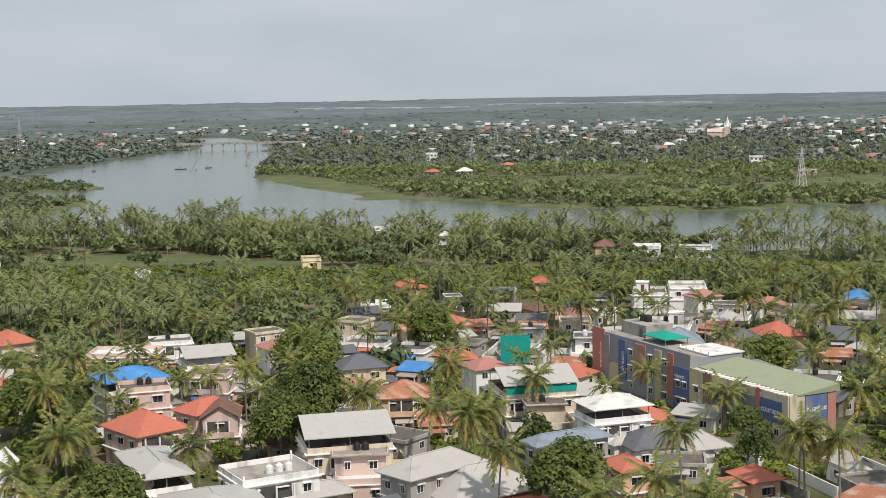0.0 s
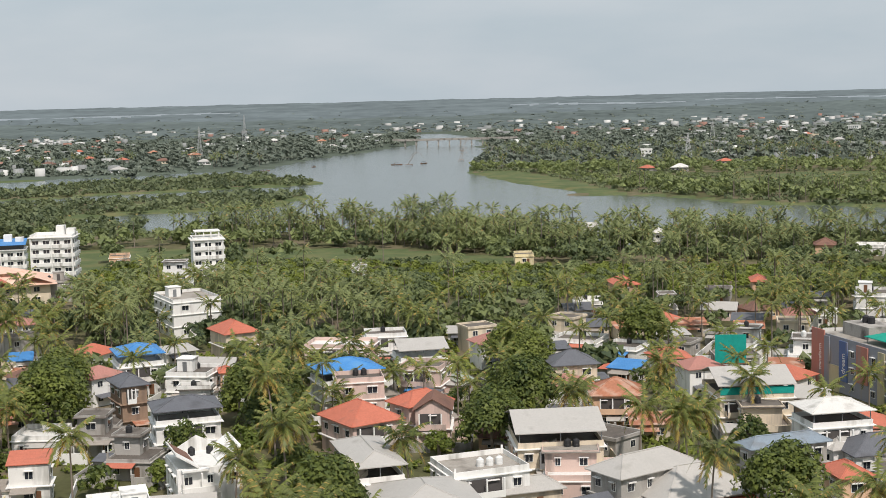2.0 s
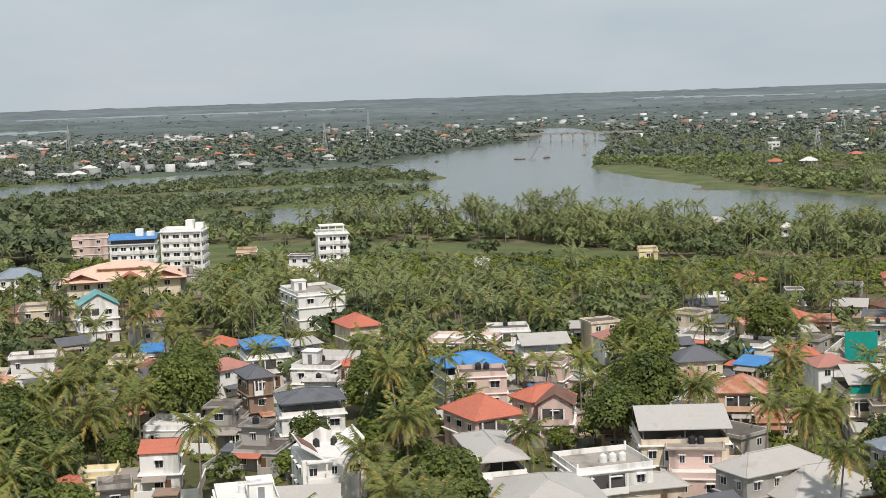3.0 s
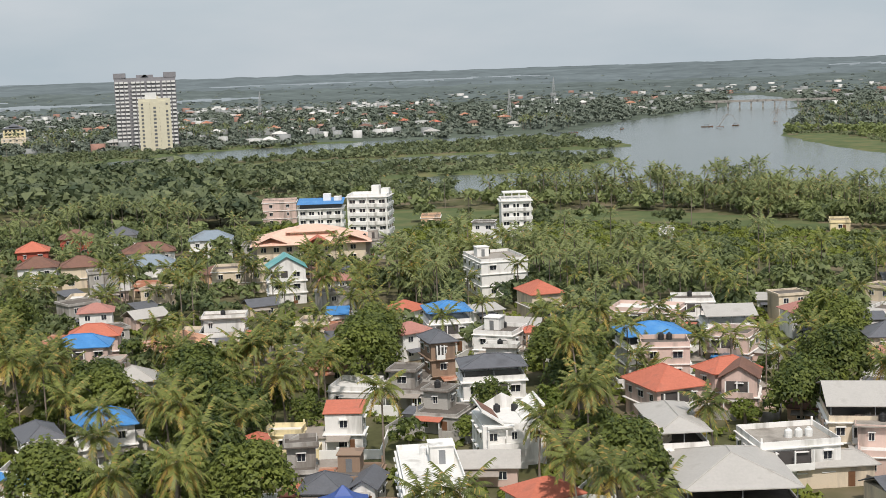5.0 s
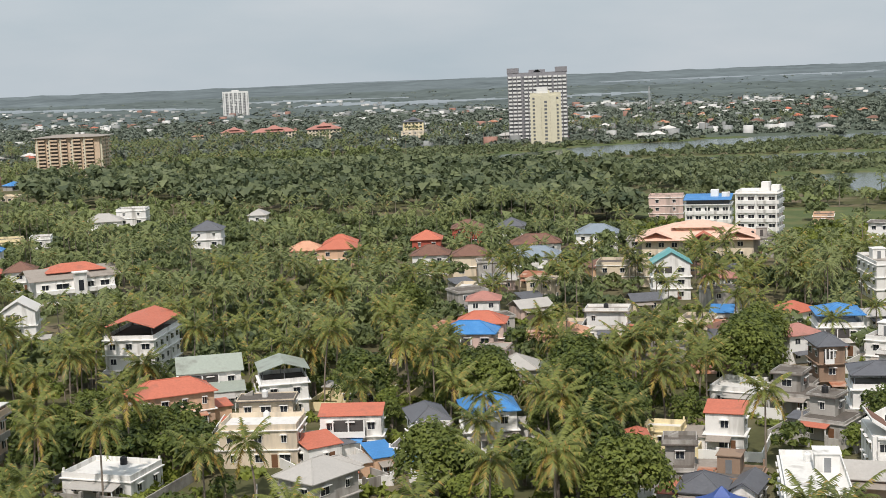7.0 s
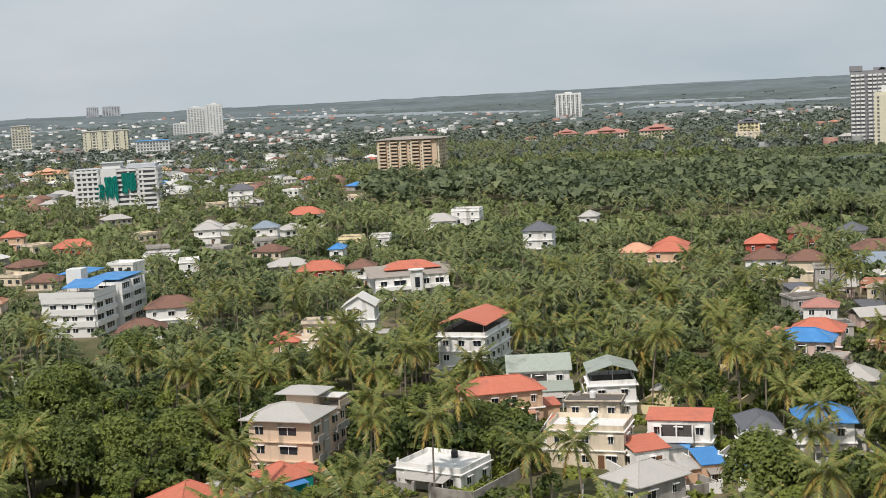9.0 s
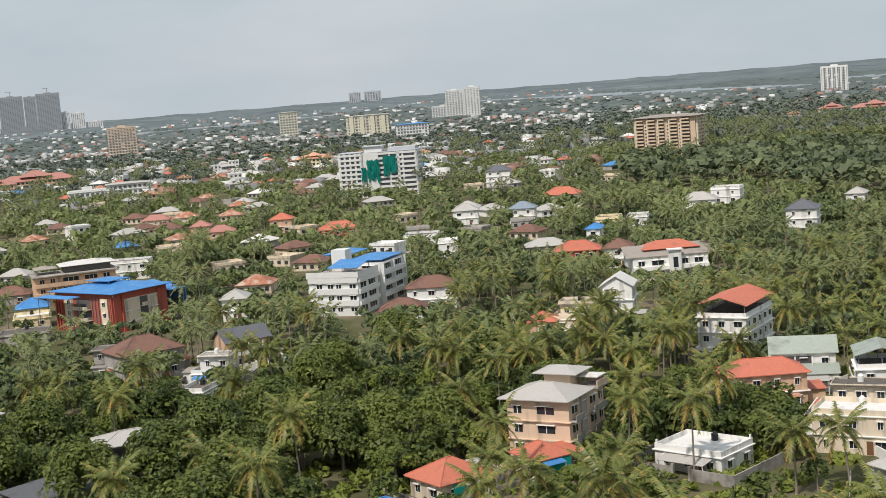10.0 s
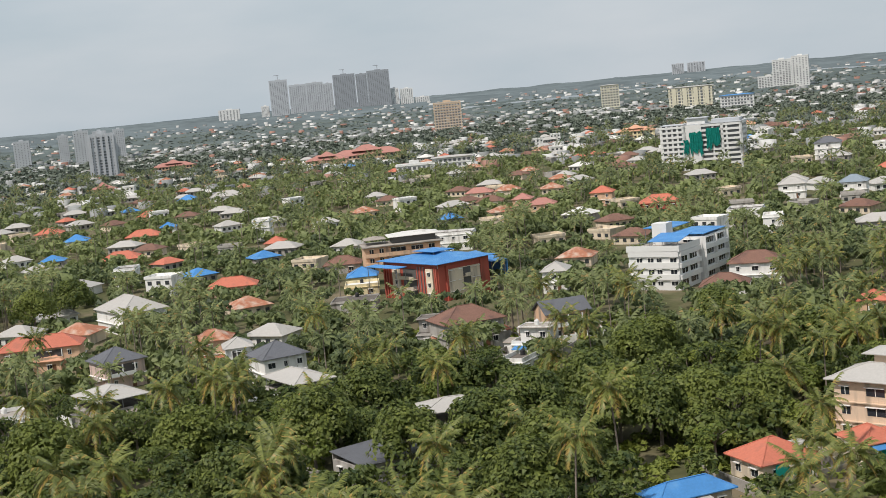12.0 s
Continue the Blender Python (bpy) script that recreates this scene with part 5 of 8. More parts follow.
def white_block():
    """Four-storey white building with banded balconies and blue roofs on its terrace."""
    rect = (-15.0, 0.0, 0.0, 13.5)
    rear = (-14.0, 0.8, 14.5, 31.0)
    root = lot("apartment_building", -340.0, 148.5, 41.4, "four-storey white building with banded balconies and blue terrace roofs", (rect, rear), 3)
    for r, top in ((rect, 11.2), (rear, 12.6)):
        part("wall", boxes((*r, 0, top)), WHITE_TOWER, root)
    part("link", boxes((-13.0, -1.4, 13.5, 14.5, 0, 11.0)), RECESS_SHADE, root, "groove between the two halves, its shade painted dark")
    bands(root, "front", rect, 3, WHITE_TOWER, 0.5, -0.35, 1.25, 3.2)
    part("parapet", boxes((-15.4, 0.4, -0.5, -0.3, 10.6, 12.3), (0.2, 0.4, -0.3, 13.5, 10.6, 12.3)), WHITE_TOWER, root)
    part("terrace", boxes((-14.9, 0.0, -0.2, 13.4, 11.2, 11.26)), TERRACE, root, "dusty concrete terrace")
    openings(root, "front", rect, 3, ((2.4, 4.0), (5.8, 7.4), (8.4, 9.8), (12.4, 14.2)), 1.35, 1.15, 3.2)
    openings(root, "right", rect, 3, ((1.6, 5.2), (7.0, 11.6)), 1.2, 1.5, 3.2)
    bands(root, "right", rect, 3, WHITE_TOWER, 0.6, -0.3, 0.9, 3.2)
    openings(root, "right", rear, 4, ((1.6, 7.0), (8.8, 14.8)), 1.2, 1.6, 3.1)
    bands(root, "right", rear, 3, WHITE_TOWER, 0.9, -0.3, 0.9, 3.1)
    fins(root, "right", rear, (0.3, 7.9, 16.2), WHITE_TOWER, 0.9, 0.4, 0, 12.6)
    openings(root, "front", rear, 1, ((9.0, 13.0),), 1.0, 1.4, 3.1, 9.4)
    canopy_roof(root, -9.0, 0.3, -0.2, 9.0, 13.4, ROOF["bl"][1], "bright blue sheet roof over a terrace", 1.3, True, 11.3, lean=True)
    part("lift_tower", boxes((-12.0, -7.6, 9.5, 13.6, 11.2, 17.2)), WHITE_TOWER, root)
    canopy_roof(root, -10.0, 1.0, 15.0, 31.2, 13.4, ROOF["bl"][1], "bright blue sheet roof", 0.9, True, 12.6)
    canopy_roof(root, -20.0, -11.0, 20.0, 33.0, 14.6, ROOF["bl"][1], "blue sheet roof behind the tower", 1.0, True, 0.0)
    for k in range(9):
        u = -15.3 + k * 1.1
        part("rail_post", boxes((u - 0.04, u + 0.04, -0.45, -0.37, 12.3, 13.0)), STEEL, root)
    part("handrail", boxes((-15.3, -6.4, -0.45, -0.37, 13.0, 13.08)), STEEL, root)


def netted_block():
    """White apartment block still wrapped in green nets: a narrow wing, a stair tower and a long banded wing."""
    main, narrow = (-7.0, 17.0, 0.0, 15.0), (-17.5, -8.0, -1.0, 10.0)
    root = lot("apartment_building", -726, 337, 56, "white banded apartment block with torn green nets, unfinished", (main, narrow), 24)
    root.scale = (1.3, 1.3, 0.86)
    # grey cores paint shade and haze between the balcony bands
    part("wall", boxes((*main, 0, 30.0)), HAZY_GLASS, root, "wall core, its grey painted as recess shade")
    part("wall", boxes((*narrow, 0, 30.4)), HAZY_GLASS, root, "wall core, its grey painted as recess shade")
    part("end_wall", boxes((8.4, 9.6, -0.9, 0.0, 0, 30.2)), WHITE_TOWER, root)
    part("stair_wall", boxes((-6.6, 0.0, -1.1, 0.0, 0, 30.2)), WHITE_TOWER, root, "plain white stair wall")
    for r, n in ((main, 9), (narrow, 9)):
        for face in ("front", "right", "left"):
            bands(root, face, r, n, WHITE_TOWER, 0.9, -0.3, 1.15, 3.2)
            m, length = on_face(face, *r)
            fins(root, face, r, [length * k / 4 for k in (0.02, 1, 2, 3, 3.98)], WHITE_TOWER, 0.7, 0.8, 0, 30.4)
    part("roof_slab", boxes((-7.4, 17.6, -0.9, 15.4, 30.2, 30.6)), GREY_TOWER, root)
    part("roof_slab", boxes((-18.1, -7.6, -1.6, 10.4, 30.6, 31.0)), GREY_TOWER, root)
    part("stair_tower", boxes((-6.4, 1.6, 1.0, 9.0, 30.6, 34.2)), WHITE_TOWER, root)
    part("stair_cap", boxes((-7.2, 2.4, 0.2, 9.8, 34.2, 34.7)), GREY_TOWER, root)
    part("roof_shed", boxes((4.0, 16.5, 3.0, 13.0, 30.6, 32.6)), GREY_TOWER, root)
    for x0, x1, z0, z1, seed in ((-9.0, -5.6, 9, 21, 1), (-5.2, 0.4, 8, 26, 2), (2.2, 8.2, 12, 28, 3)):
        part("safety_net", torn_cloth(x0, x1, -1.5, z0, z1, seed), NET, root, "torn green safety net")


def buff_block():
    """Buff apartments with stacked balconies under an overhanging hipped roof."""
    rect = (-17.0, 17.0, -9.0, 9.0)
    root = lot("apartment_building", -798, 602, 36, "buff apartment block with stacked balconies under a brownish roof", (rect,), 24)
    root.scale = (1.33, 1.33, 0.8)
    part("wall", boxes((*rect, 0, 34.0)), BUFF, root)
    for face, spans in (("front", ((2.0, 5.2), (8.4, 11.8), (14.4, 16.8), (20.6, 24.0), (27.0, 30.8))), ("right", ((2.0, 5.0), (8.0, 12.0), (14.4, 16.6)))):
        m, length = on_face(face, *rect)
        for a, b in spans:
            u0, u1 = a - length / 2, b - length / 2
            part("balcony_recess", boxes((u0, u1, -0.06, 0.05, 1, 33)), RECESS_SHADE, root, "dark panel painted as balcony shade", m)
            for k in range(11):
                part("balcony", boxes((u0 - 0.3, u1 + 0.3, -1.3, 0, k * 3.05 + 0.4, k * 3.05 + 1.75)), BUFF, root, m=m)
        fins(root, face, rect, [a - 0.7 for a, b in spans], YELLOW_TOWER, 1.0, 0.7, 0, 34)
    openings(root, "front", rect, 10, ((6.3, 7.3), (12.9, 13.6), (18.6, 19.5), (25.2, 26.0)), 1.0, 1.3, 3.05)
    bm = bmesh.new()
    hip(bm, 38, 22, 34, 2.2)
    part("roof", bm, ROOF["pe2"][1], root, "brownish overhanging sheet roof")
    for u in (3, 6):
        part("roof_tank", boxes((u - 0.9, u + 0.9, -1, 1, 35.4, 37.6)), WHITE_TOWER, root)


def tan_house():
    """Three-storey tan flats: a hipped grey roof in front, a small raised roof, a flat rear with balconies."""
    rect = (-11.0, 0.0, 0.0, 13.5)
    root = lot("apartment_building", -179.6, 112.6, 32, "three-storey tan apartment house with a pale grey hipped roof", (rect,), 4)
    tan = WALL["T"][1]
    part("wall", boxes((*rect, 0, 9.3)), tan, root)
    for z in (3.1, 6.2):
        part("ledge", boxes((-11.4, 0.4, -0.4, 0.0, z - 0.2, z - 0.05), (0.0, 0.4, 0.0, 13.9, z - 0.2, z - 0.05)), tan, root)
    openings(root, "front", rect, 3, ((1.2, 2.6), (5.4, 8.4)), 1.0, 1.3)
    openings(root, "right", rect, 3, ((1.2, 3.0), (4.6, 5.6), (8.2, 10.2), (11.6, 12.8)), 1.0, 1.3)
    m, length = on_face("right", *rect)
    for lev in (0.1, 3.1, 6.2):
        for a, b in ((-6.6, -3.4), (0.6, 5.6)):
            part("balcony", boxes((a, b, -1.2, 0, lev - 0.12, lev), (a, b, -1.2, -1.1, lev, lev + 0.95)), WALL["G"][1], root, "grimy balcony parapet", m)
    part("downpipe_shaft", boxes((-2.6, -0.6, -0.35, 0, 0, 9.3)), WALL["G"][1], root, "stained pipe shaft", m)
    bm = bmesh.new()
    hip(bm, 12.8, 10.4, 9.7, 1.9)
    part("roof", bm, ROOF["gr"][1], root, "pale grey hipped sheet roof", pose(-5.7, 4.0, 0))
    bm = bmesh.new()
    hip_ridges(bm, 12.8, 10.4, 9.7, 1.9)
    part("ridge_cap", bm, ROOF["gr"][1], root, m=pose(-5.7, 4.0, 0))
    part("attic", boxes((-8.0, -3.2, 8.0, 12.5, 9.3, 12.0)), tan, root)
    bm = bmesh.new()
    hip(bm, 8.0, 6.6, 12.2, 0.9)
    part("attic_roof", bm, ROOF["gr"][1], root, "small raised grey roof", pose(-5.6, 10.2, 0))
    part("rear_slab", boxes((-3.4, 0.9, 9.8, 14.2, 9.3, 9.6)), TERRACE, root)
    part("rear_parapet", boxes((0.6, 0.8, 9.8, 14.2, 9.6, 10.6), (-3.4, 0.6, 14.0, 14.2, 9.6, 10.6)), tan, root)
    canopy_roof(root, -3.0, 0.7, 10.2, 13.8, 11.2, ROOF["wh"][1], "white sheet over the terrace", 0.4, True, 9.6)


def banded_tower(x, y, rz, w, d, st, label, blue=False, pavilion=False):
    """White flats of the town with a balcony parapet on every storey and rooms for lift and water on the roof."""
    rect = (-w / 2, w / 2, 0.0, d)
    root = lot("apartment_building", x, y, rz, label, (rect,), st * 2.2)
    H = 3.1 * st
    part("wall", boxes((*rect, 0, H)), WHITE, root)
    for face in ("front", "right"):
        bands(root, face, rect, st - 1, WHITE, 0.55, -0.25, 0.9)
        m, length = on_face(face, *rect)
        n = max(2, int(length / 2.9))
        openings(root, face, rect, st, [((k + 0.22) * length / n, (k + 0.78) * length / n) for k in range(n)], 1.05, 1.2)
    fins(root, "front", rect, (0.2, w / 2, w - 0.2), WHITE, 0.6, 0.4, 0, H)
    part("cornice", boxes((-w / 2 - 0.7, w / 2 + 0.7, -0.8, d + 0.5, H, H + 0.25)), TERRACE_WHITE, root, "pale overhanging roof slab")
    if blue:
        part("loft_wall", boxes((-w / 2 + 0.4, w / 2 - 0.4, 1.4, d - 0.5, H + 0.25, H + 1.9)), RECESS_SHADE, root, "loft wall, roof shade in its dark paint")
        canopy_roof(root, -w / 2 - 0.6, w / 2 + 0.6, -0.6, d, H + 1.9, ROOF["bl"][1], "bright blue sheet roof", 1.3, False, H, lean=True)
    else:
        bm = bmesh.new()
        ring(bm, w, d, 0.2, H + 0.25, H + 1.1)
        part("parapet", bm, WHITE, root, m=pose(0, d / 2, 0))
    if pavilion:
        part("roof_pavilion", boxes((-w * 0.42, w * 0.42, 1.0, d * 0.8, H + 2.8, H + 3.1)), WHITE, root)
        for u in (-0.38, -0.12, 0.12, 0.38):
            part("pavilion_post", boxes((w * u - 0.2, w * u + 0.2, 1.2, 1.6, H + 0.25, H + 2.8)), WHITE, root)
    else:
        for u, v, t in ((0.05, 0.5, 3.6), (0.3, 0.45, 2.6)):
            part("lift_room", boxes((w * u, w * u + 2.8, d * v, d * v + 3.4, H + 0.25, H + t + (1.4 if blue else 0))), WHITE, root)


def peach_hall():
    """A broad low hall under several faded orange tiled slopes."""
    root = lot("public_building", -196.0, 378.0, 27, "low hall under broad faded peach tiled roofs", ((-18.0, 18.0, 0.0, 22.0),), 3)
    part("wall", boxes((-17.0, 17.0, 1.0, 21.0, 0, 6.2)), CREAM, root)
    bm = bmesh.new()
    hip(bm, 38, 24, 6.3, 4.2)
    part("roof", bm, ROOF["pp"][1], root, "faded peach tiled roof", pose(0, 11, 0))
    part("lantern", boxes((-6.5, 6.5, 6.0, 15.0, 6.5, 9.8)), CREAM, root, "cream clerestory")
    bm = bmesh.new()
    hip(bm, 16, 12, 9.6, 1.8)
    part("upper_roof", bm, ROOF["pp"][1], root, "raised peach tiled roof", pose(0, 10.5, 0))
    for u, v, w, d in ((-12.5, 4.0, 10, 9), (12.0, 3.0, 11, 8), (2.0, -0.5, 7, 6)):
        bm = bmesh.new()
        gable(bm, w, d, 6.6, 2.0, along="y")
        part("cross_roof", bm, ROOF["or" if u == 2.0 else "pp"][1], root, "tiled cross gable", pose(u, v, 0.25))
    openings(root, "front", (-17.0, 17.0, 1.0, 21.0), 2, [(k * 4.0 + 1.2, k * 4.0 + 2.8) for k in range(8)])


def pavilion_block():
    """The long peach-walled building with balconies and dark terraces behind the blue roof."""
    rect = (-13.0, 13.0, 0.0, 13.0)
    root = lot("apartment_building", -452.0, 97.0, 84, "three-storey peach building with balconies and pale roof terraces", (rect,), 6)
    peach = WALL["O"][1]
    part("wall", boxes((*rect, 0, 9.3)), peach, root)
    bands(root, "front", rect, 2, peach, 1.2, -0.3, 0.9)
    bands(root, "right", rect, 2, WHITE, 0.9, -0.3, 0.9)
    openings(root, "front", rect, 3, ((1.6, 3.0), (5.0, 6.4), (9.0, 14.0), (16.0, 20.0), (22.0, 24.0)), 1.0, 1.3)
    openings(root, "right", rect, 3, ((1.6, 3.4), (5.0, 7.0), (9.0, 11.0)), 1.0, 1.3)
    part("roof_slab", boxes((-13.8, 13.8, -1.4, 13.8, 9.3, 9.6)), TERRACE, root)
    part("loft_wall", boxes((-3.0, 12.0, 3.0, 12.0, 9.6, 11.9)), RECESS_SHADE, root, "loft wall, roof shade in its dark paint")
    canopy_roof(root, -4.5, 13.6, 1.5, 13.0, 11.9, ROOF["wh"][1], "pale sheet roof", 1.1, False, 9.6)
    canopy_roof(root, -12.5, -5.0, 4.0, 12.0, 11.4, ROOF["pe2"][1], "buff sheet roof", 0.9, True, 9.6)


def wing_house():
    """White villa with a long dark eave, a central balcony tower and a red tiled roof."""
    rect = (-13.0, 9.0, 0.0, 16.0)
    root = lot("house", -318.0, 240.0, 64, "white two-storey villa with red and grey roofs", (rect,), 3)
    part("wall", boxes((*rect, 0, 7.0)), WHITE, root)
    bands(root, "front", rect, 1, WHITE, 1.3, -0.3, 0.8, 3.3)
    openings(root, "front", rect, 2, ((1.6, 3.4), (5.6, 9.0), (14.4, 16.0), (18.0, 20.4)), 1.0, 1.4, 3.3)
    openings(root, "right", rect, 2, ((2.0, 4.0), (7.0, 9.0), (12.0, 14.0)), 1.0, 1.3, 3.3)
    part("balcony_tower", boxes((-2.6, 0.8, -2.2, 0.0, 0, 8.6)), WHITE, root)
    part("tower_cap", boxes((-3.1, 1.3, -2.7, 0.4, 8.6, 8.9)), WHITE, root)
    part("tower_window", boxes((-1.6, -0.2, -2.26, -2.16, 3.6, 6.6)), GLASS, root)
    bm = bmesh.new()
    gable(bm, 26, 18, 7.0, 2.4)
    part("roof", bm, ROOF["pe2"][1], root, "grey-brown sheet roof", pose(-2.0, 8.6, 0))
    bm = bmesh.new()
    hip(bm, 17, 10, 8.6, 2.0)
    part("upper_roof", bm, ROOF["or"][1], root, "red tile-sheet roof", pose(-1.0, 8.0, 0))


red_block()
white_block()
netted_block()
buff_block()
tan_house()
peach_hall()
pavilion_block()
wing_house()
banded_tower(-200.5, 430.0, 14, 14.0, 11.0, 5, "five-storey white flats with banded balconies beside a blue-roofed block")
banded_tower(-227.5, 447.0, 22, 16.0, 11.0, 3, "three-storey white flats under a bright blue sheet roof", blue=True)
banded_tower(-152.0, 448.0, 24, 10.4, 10.0, 4, "slim four-storey white flats with a roof pavilion", pavilion=True)
house("flat", -184.5, 392.0, 22, 14.0, 8.0, 2, "G", "-")


def hall(x, y, rz, w, d, st, wall, roof, label):
    """A long low public building under a big tiled roof with a raised middle."""
    z = float(land(x, y))
    root = thing("public_building", x, y, z, rz, label, "building", "public buildings")
    FOOT.append((x, y, radians(rz), w / 2, d / 2, st * 3.4))
    H = st * 3.4
    part("wall", boxes((-w / 2 + 1, w / 2 - 1, -d / 2 + 1, d / 2 - 1, 0, H)), WALL[wall][1], root)
    tagged(part("window_grid", facade("window_grid", w - 4, H, int(w / 4), st), None, root, "rows of dark windows", pose(0, -d / 2 + 1, 0)), kind="stuff")
    bm = bmesh.new()
    hip(bm, w, d, H, d * 0.2)
    part("roof", bm, ROOF[roof][1], root)
    bm = bmesh.new()
    hip(bm, w * 0.4, d * 0.8, H + d * 0.14, d * 0.2)
    part("upper_roof", bm, ROOF[roof][1], root)


hall(-1095, 1040, 46, 30, 18, 2, "C", "fr", "cream college building with red tiled roofs")
hall(-1040, 1046, 45, 48, 20, 2, "C", "fr", "long cream college building with red tiled roofs")
hall(-951, 1028, 43, 36, 20, 3, "C", "fr", "three-storey cream college block under a red roof")
hall(-882, 1087, 39, 23, 16, 4, "Y", "dg", "four-storey striped yellow block under a grey roof")
hall(-1275, 248, 79, 70, 26, 2, "O", "fr", "long hall under dull red tiled roofs")
hall(-1245, 205, 76, 40, 22, 2, "O", "fr", "wide hall under orange tiled roofs")
hall(-1498, 80, 87, 44, 20, 2, "O", "fr", "peach hall under an orange roof")
hall(-1150, 3, 90, 20, 16, 2, "O", "fr", "small hall under a red roof")
hall(-1060, 520, 60, 40, 18, 2, "Y", "pe", "ochre school building with tiled roof")
hall(-1150, 470, 64, 36, 16, 2, "Y", "pe", "ochre school building with tiled roof")


# ---- the painted school ----
def school():
    root = thing("school_building", 31, 281, 0, -64.6, "long three-storey school painted in bright panels", "school")
    for k in range(8):
        u = 4 + k * 8.4
        c, s = math.cos(radians(-64.6)), math.sin(radians(-64.6))
        FOOT.append((31 + u * c - 6 * s, 281 + u * s + 6 * c, radians(-64.6), 4.4, 6.5, 10))
    paint = {"red": (0.46, 0.20, 0.155), "blue": (0.11, 0.16, 0.32), "yellow": (0.52, 0.46, 0.29), "grey": (0.27, 0.28, 0.31), "pale": (0.60, 0.54, 0.40), "brown": (0.27, 0.17, 0.13)}
    paint = {k: material("school_" + k, v, 0.8, 0.12, 0.5, 4, stain=(0.3, 0.27, 0.24), amount=0.3, streak=True) for k, v in paint.items()}
    part("wall", boxes((0, 34, 0, 12, 0, 10.2)), paint["grey"], root, "grey-painted upper wing")
    part("wall", boxes((34, 62, 0, 10, 0, 8.5)), paint["pale"], root, "pale yellow lower wing")
    for colour, x0, x1, z0, z1 in (("red", 0, 4.6, 0, 11.6), ("grey", 4.6, 6.4, 0, 10.6), ("yellow", 6.4, 9.8, 0, 5.2), ("blue", 9.9, 12.6, 2.5, 10.4), ("red", 15.8, 19.4, 3.2, 10.4), ("yellow", 22.7, 24.8, 0, 10.3),
                                   ("red", 27, 28.9, 2, 10.4), ("blue", 29, 34, 0, 8.2), ("yellow", 34.1, 38.2, 0, 8.7), ("brown", 38.3, 40.6, 3, 8.7), ("grey", 40.7, 47.0, 3.2, 7.0), ("yellow", 42.5, 45.4, 0, 3.1), ("blue", 45.5, 47.0, 0, 3.1),
                                   ("pale", 47.1, 49.4, 0, 8.8), ("grey", 49.5, 53.2, 3.2, 6.9), ("red", 53.3, 54.6, 2.8, 8.7), ("blue", 54.7, 60.4, 3.4, 7.2), ("pale", 60.5, 62.0, 0, 8.7)):
        part("painted_panel", boxes((x0, x1, -0.25, 0.0, z0, z1)), paint[colour], root, colour + " painted panel")
    for colour, y0, y1, z0, z1 in (("pale", 0.0, 3.2, 0, 8.6), ("blue", 3.3, 8.0, 2.6, 8.4), ("red", 8.1, 9.9, 0, 8.6)):
        part("painted_panel", boxes((62.0, 62.25, y0, y1, z0, z1)), paint[colour], root, colour + " painted panel")
    for x0, x1, levels in ((12.8, 15.6, 3), (19.8, 22.4, 3), (25, 26.9, 3), (29.6, 33.6, 2), (35.0, 37.6, 2), (49.6, 53.0, 1), (38.6, 40.4, 2), (45.5, 47.0, 1), (54.9, 60.2, 1)):
        n = max(1, int((x1 - x0) / 1.9))
        for s in range(levels):
            for i in range(n):
                u = x0 + (i + 0.5) * (x1 - x0) / n
                f, p, one = WINDOWS[1.3]
                ob = part("window", f, None, root, m=pose(u, -0.26 if x0 in (29.6, 35.0, 38.6, 45.5) else -0.02, s * 3.2 + 1.2))
                part("pane", p, None, ob)
    bm = bmesh.new()
    box(bm, 0, 34, 0.0, 0.2, 10.2, 11.0)
    part("parapet", bm, paint["grey"], root)
    part("terrace", boxes((0.1, 33.9, 0.3, 11.9, 10.2, 10.3)), TERRACE, root, "dusty concrete terrace")
    part("terrace_slab", boxes((24, 34.2, 4.2, 12.4, 10.4, 10.62)), TERRACE_WHITE, root, "pale roof slab")
    part("stair_tower", boxes((3, 12, 5, 11.5, 10.2, 12.8)), CONCRETE, root)
    bm = bmesh.new()
    v = [bm.verts.new(p) for p in ((34.2, 1.6, 8.7), (62.4, 1.6, 8.7), (62.4, 10.6, 9.8), (34.2, 10.6, 9.8), (34.2, 1.6, 8.52), (62.4, 1.6, 8.52), (62.4, 10.6, 8.52), (34.2, 10.6, 8.52))]
    for f in ((0, 1, 2, 3), (7, 6, 5, 4), (0, 4, 5, 1), (1, 5, 6, 2), (2, 6, 7, 3), (3, 7, 4, 0)):
        bm.faces.new([v[i] for i in f])
    part("roof", bm, material("moss_green_sheet", (0.29, 0.32, 0.21), 0.7, 0.14, 0.3, 3, stain=(0.3, 0.28, 0.2), amount=0.2), root, "faded green sheet roof")
    for i in range(20):
        u = 37.5 + i * 1.24
        part("pergola_slat", boxes((u - 0.12, u + 0.12, -0.4, 1.7, 8.53, 8.68)), WHITE_TRIM, root)
    part("annexe_wall", boxes((36, 52, 10.1, 15, 0, 6.4)), WALL["W"][1], root, "white rear annexe")
    bm = bmesh.new()
    hip(bm, 18, 7, 6.5, 1.6)
    part("annexe_roof", bm, ROOF["bg"][1], root, "blue-grey sheet roof", pose(27, 17.5, 0))
    part("rear_wing", boxes((18.5, 35.5, 14.5, 20.5, 0, 6.4)), WALL["W"][1], root, "white rear wing")
    for u, v in ((6.2, 8.2), (7.9, 8.4)):
        bm = bmesh.new()
        tube(bm, ((u, v, 12.8), (u, v, 14.0), (u, v, 14.3)), (0.7, 0.68, 0.3), 12)
        part("roof_tank", bm, TANK_BLACK, root, "black plastic water tank")
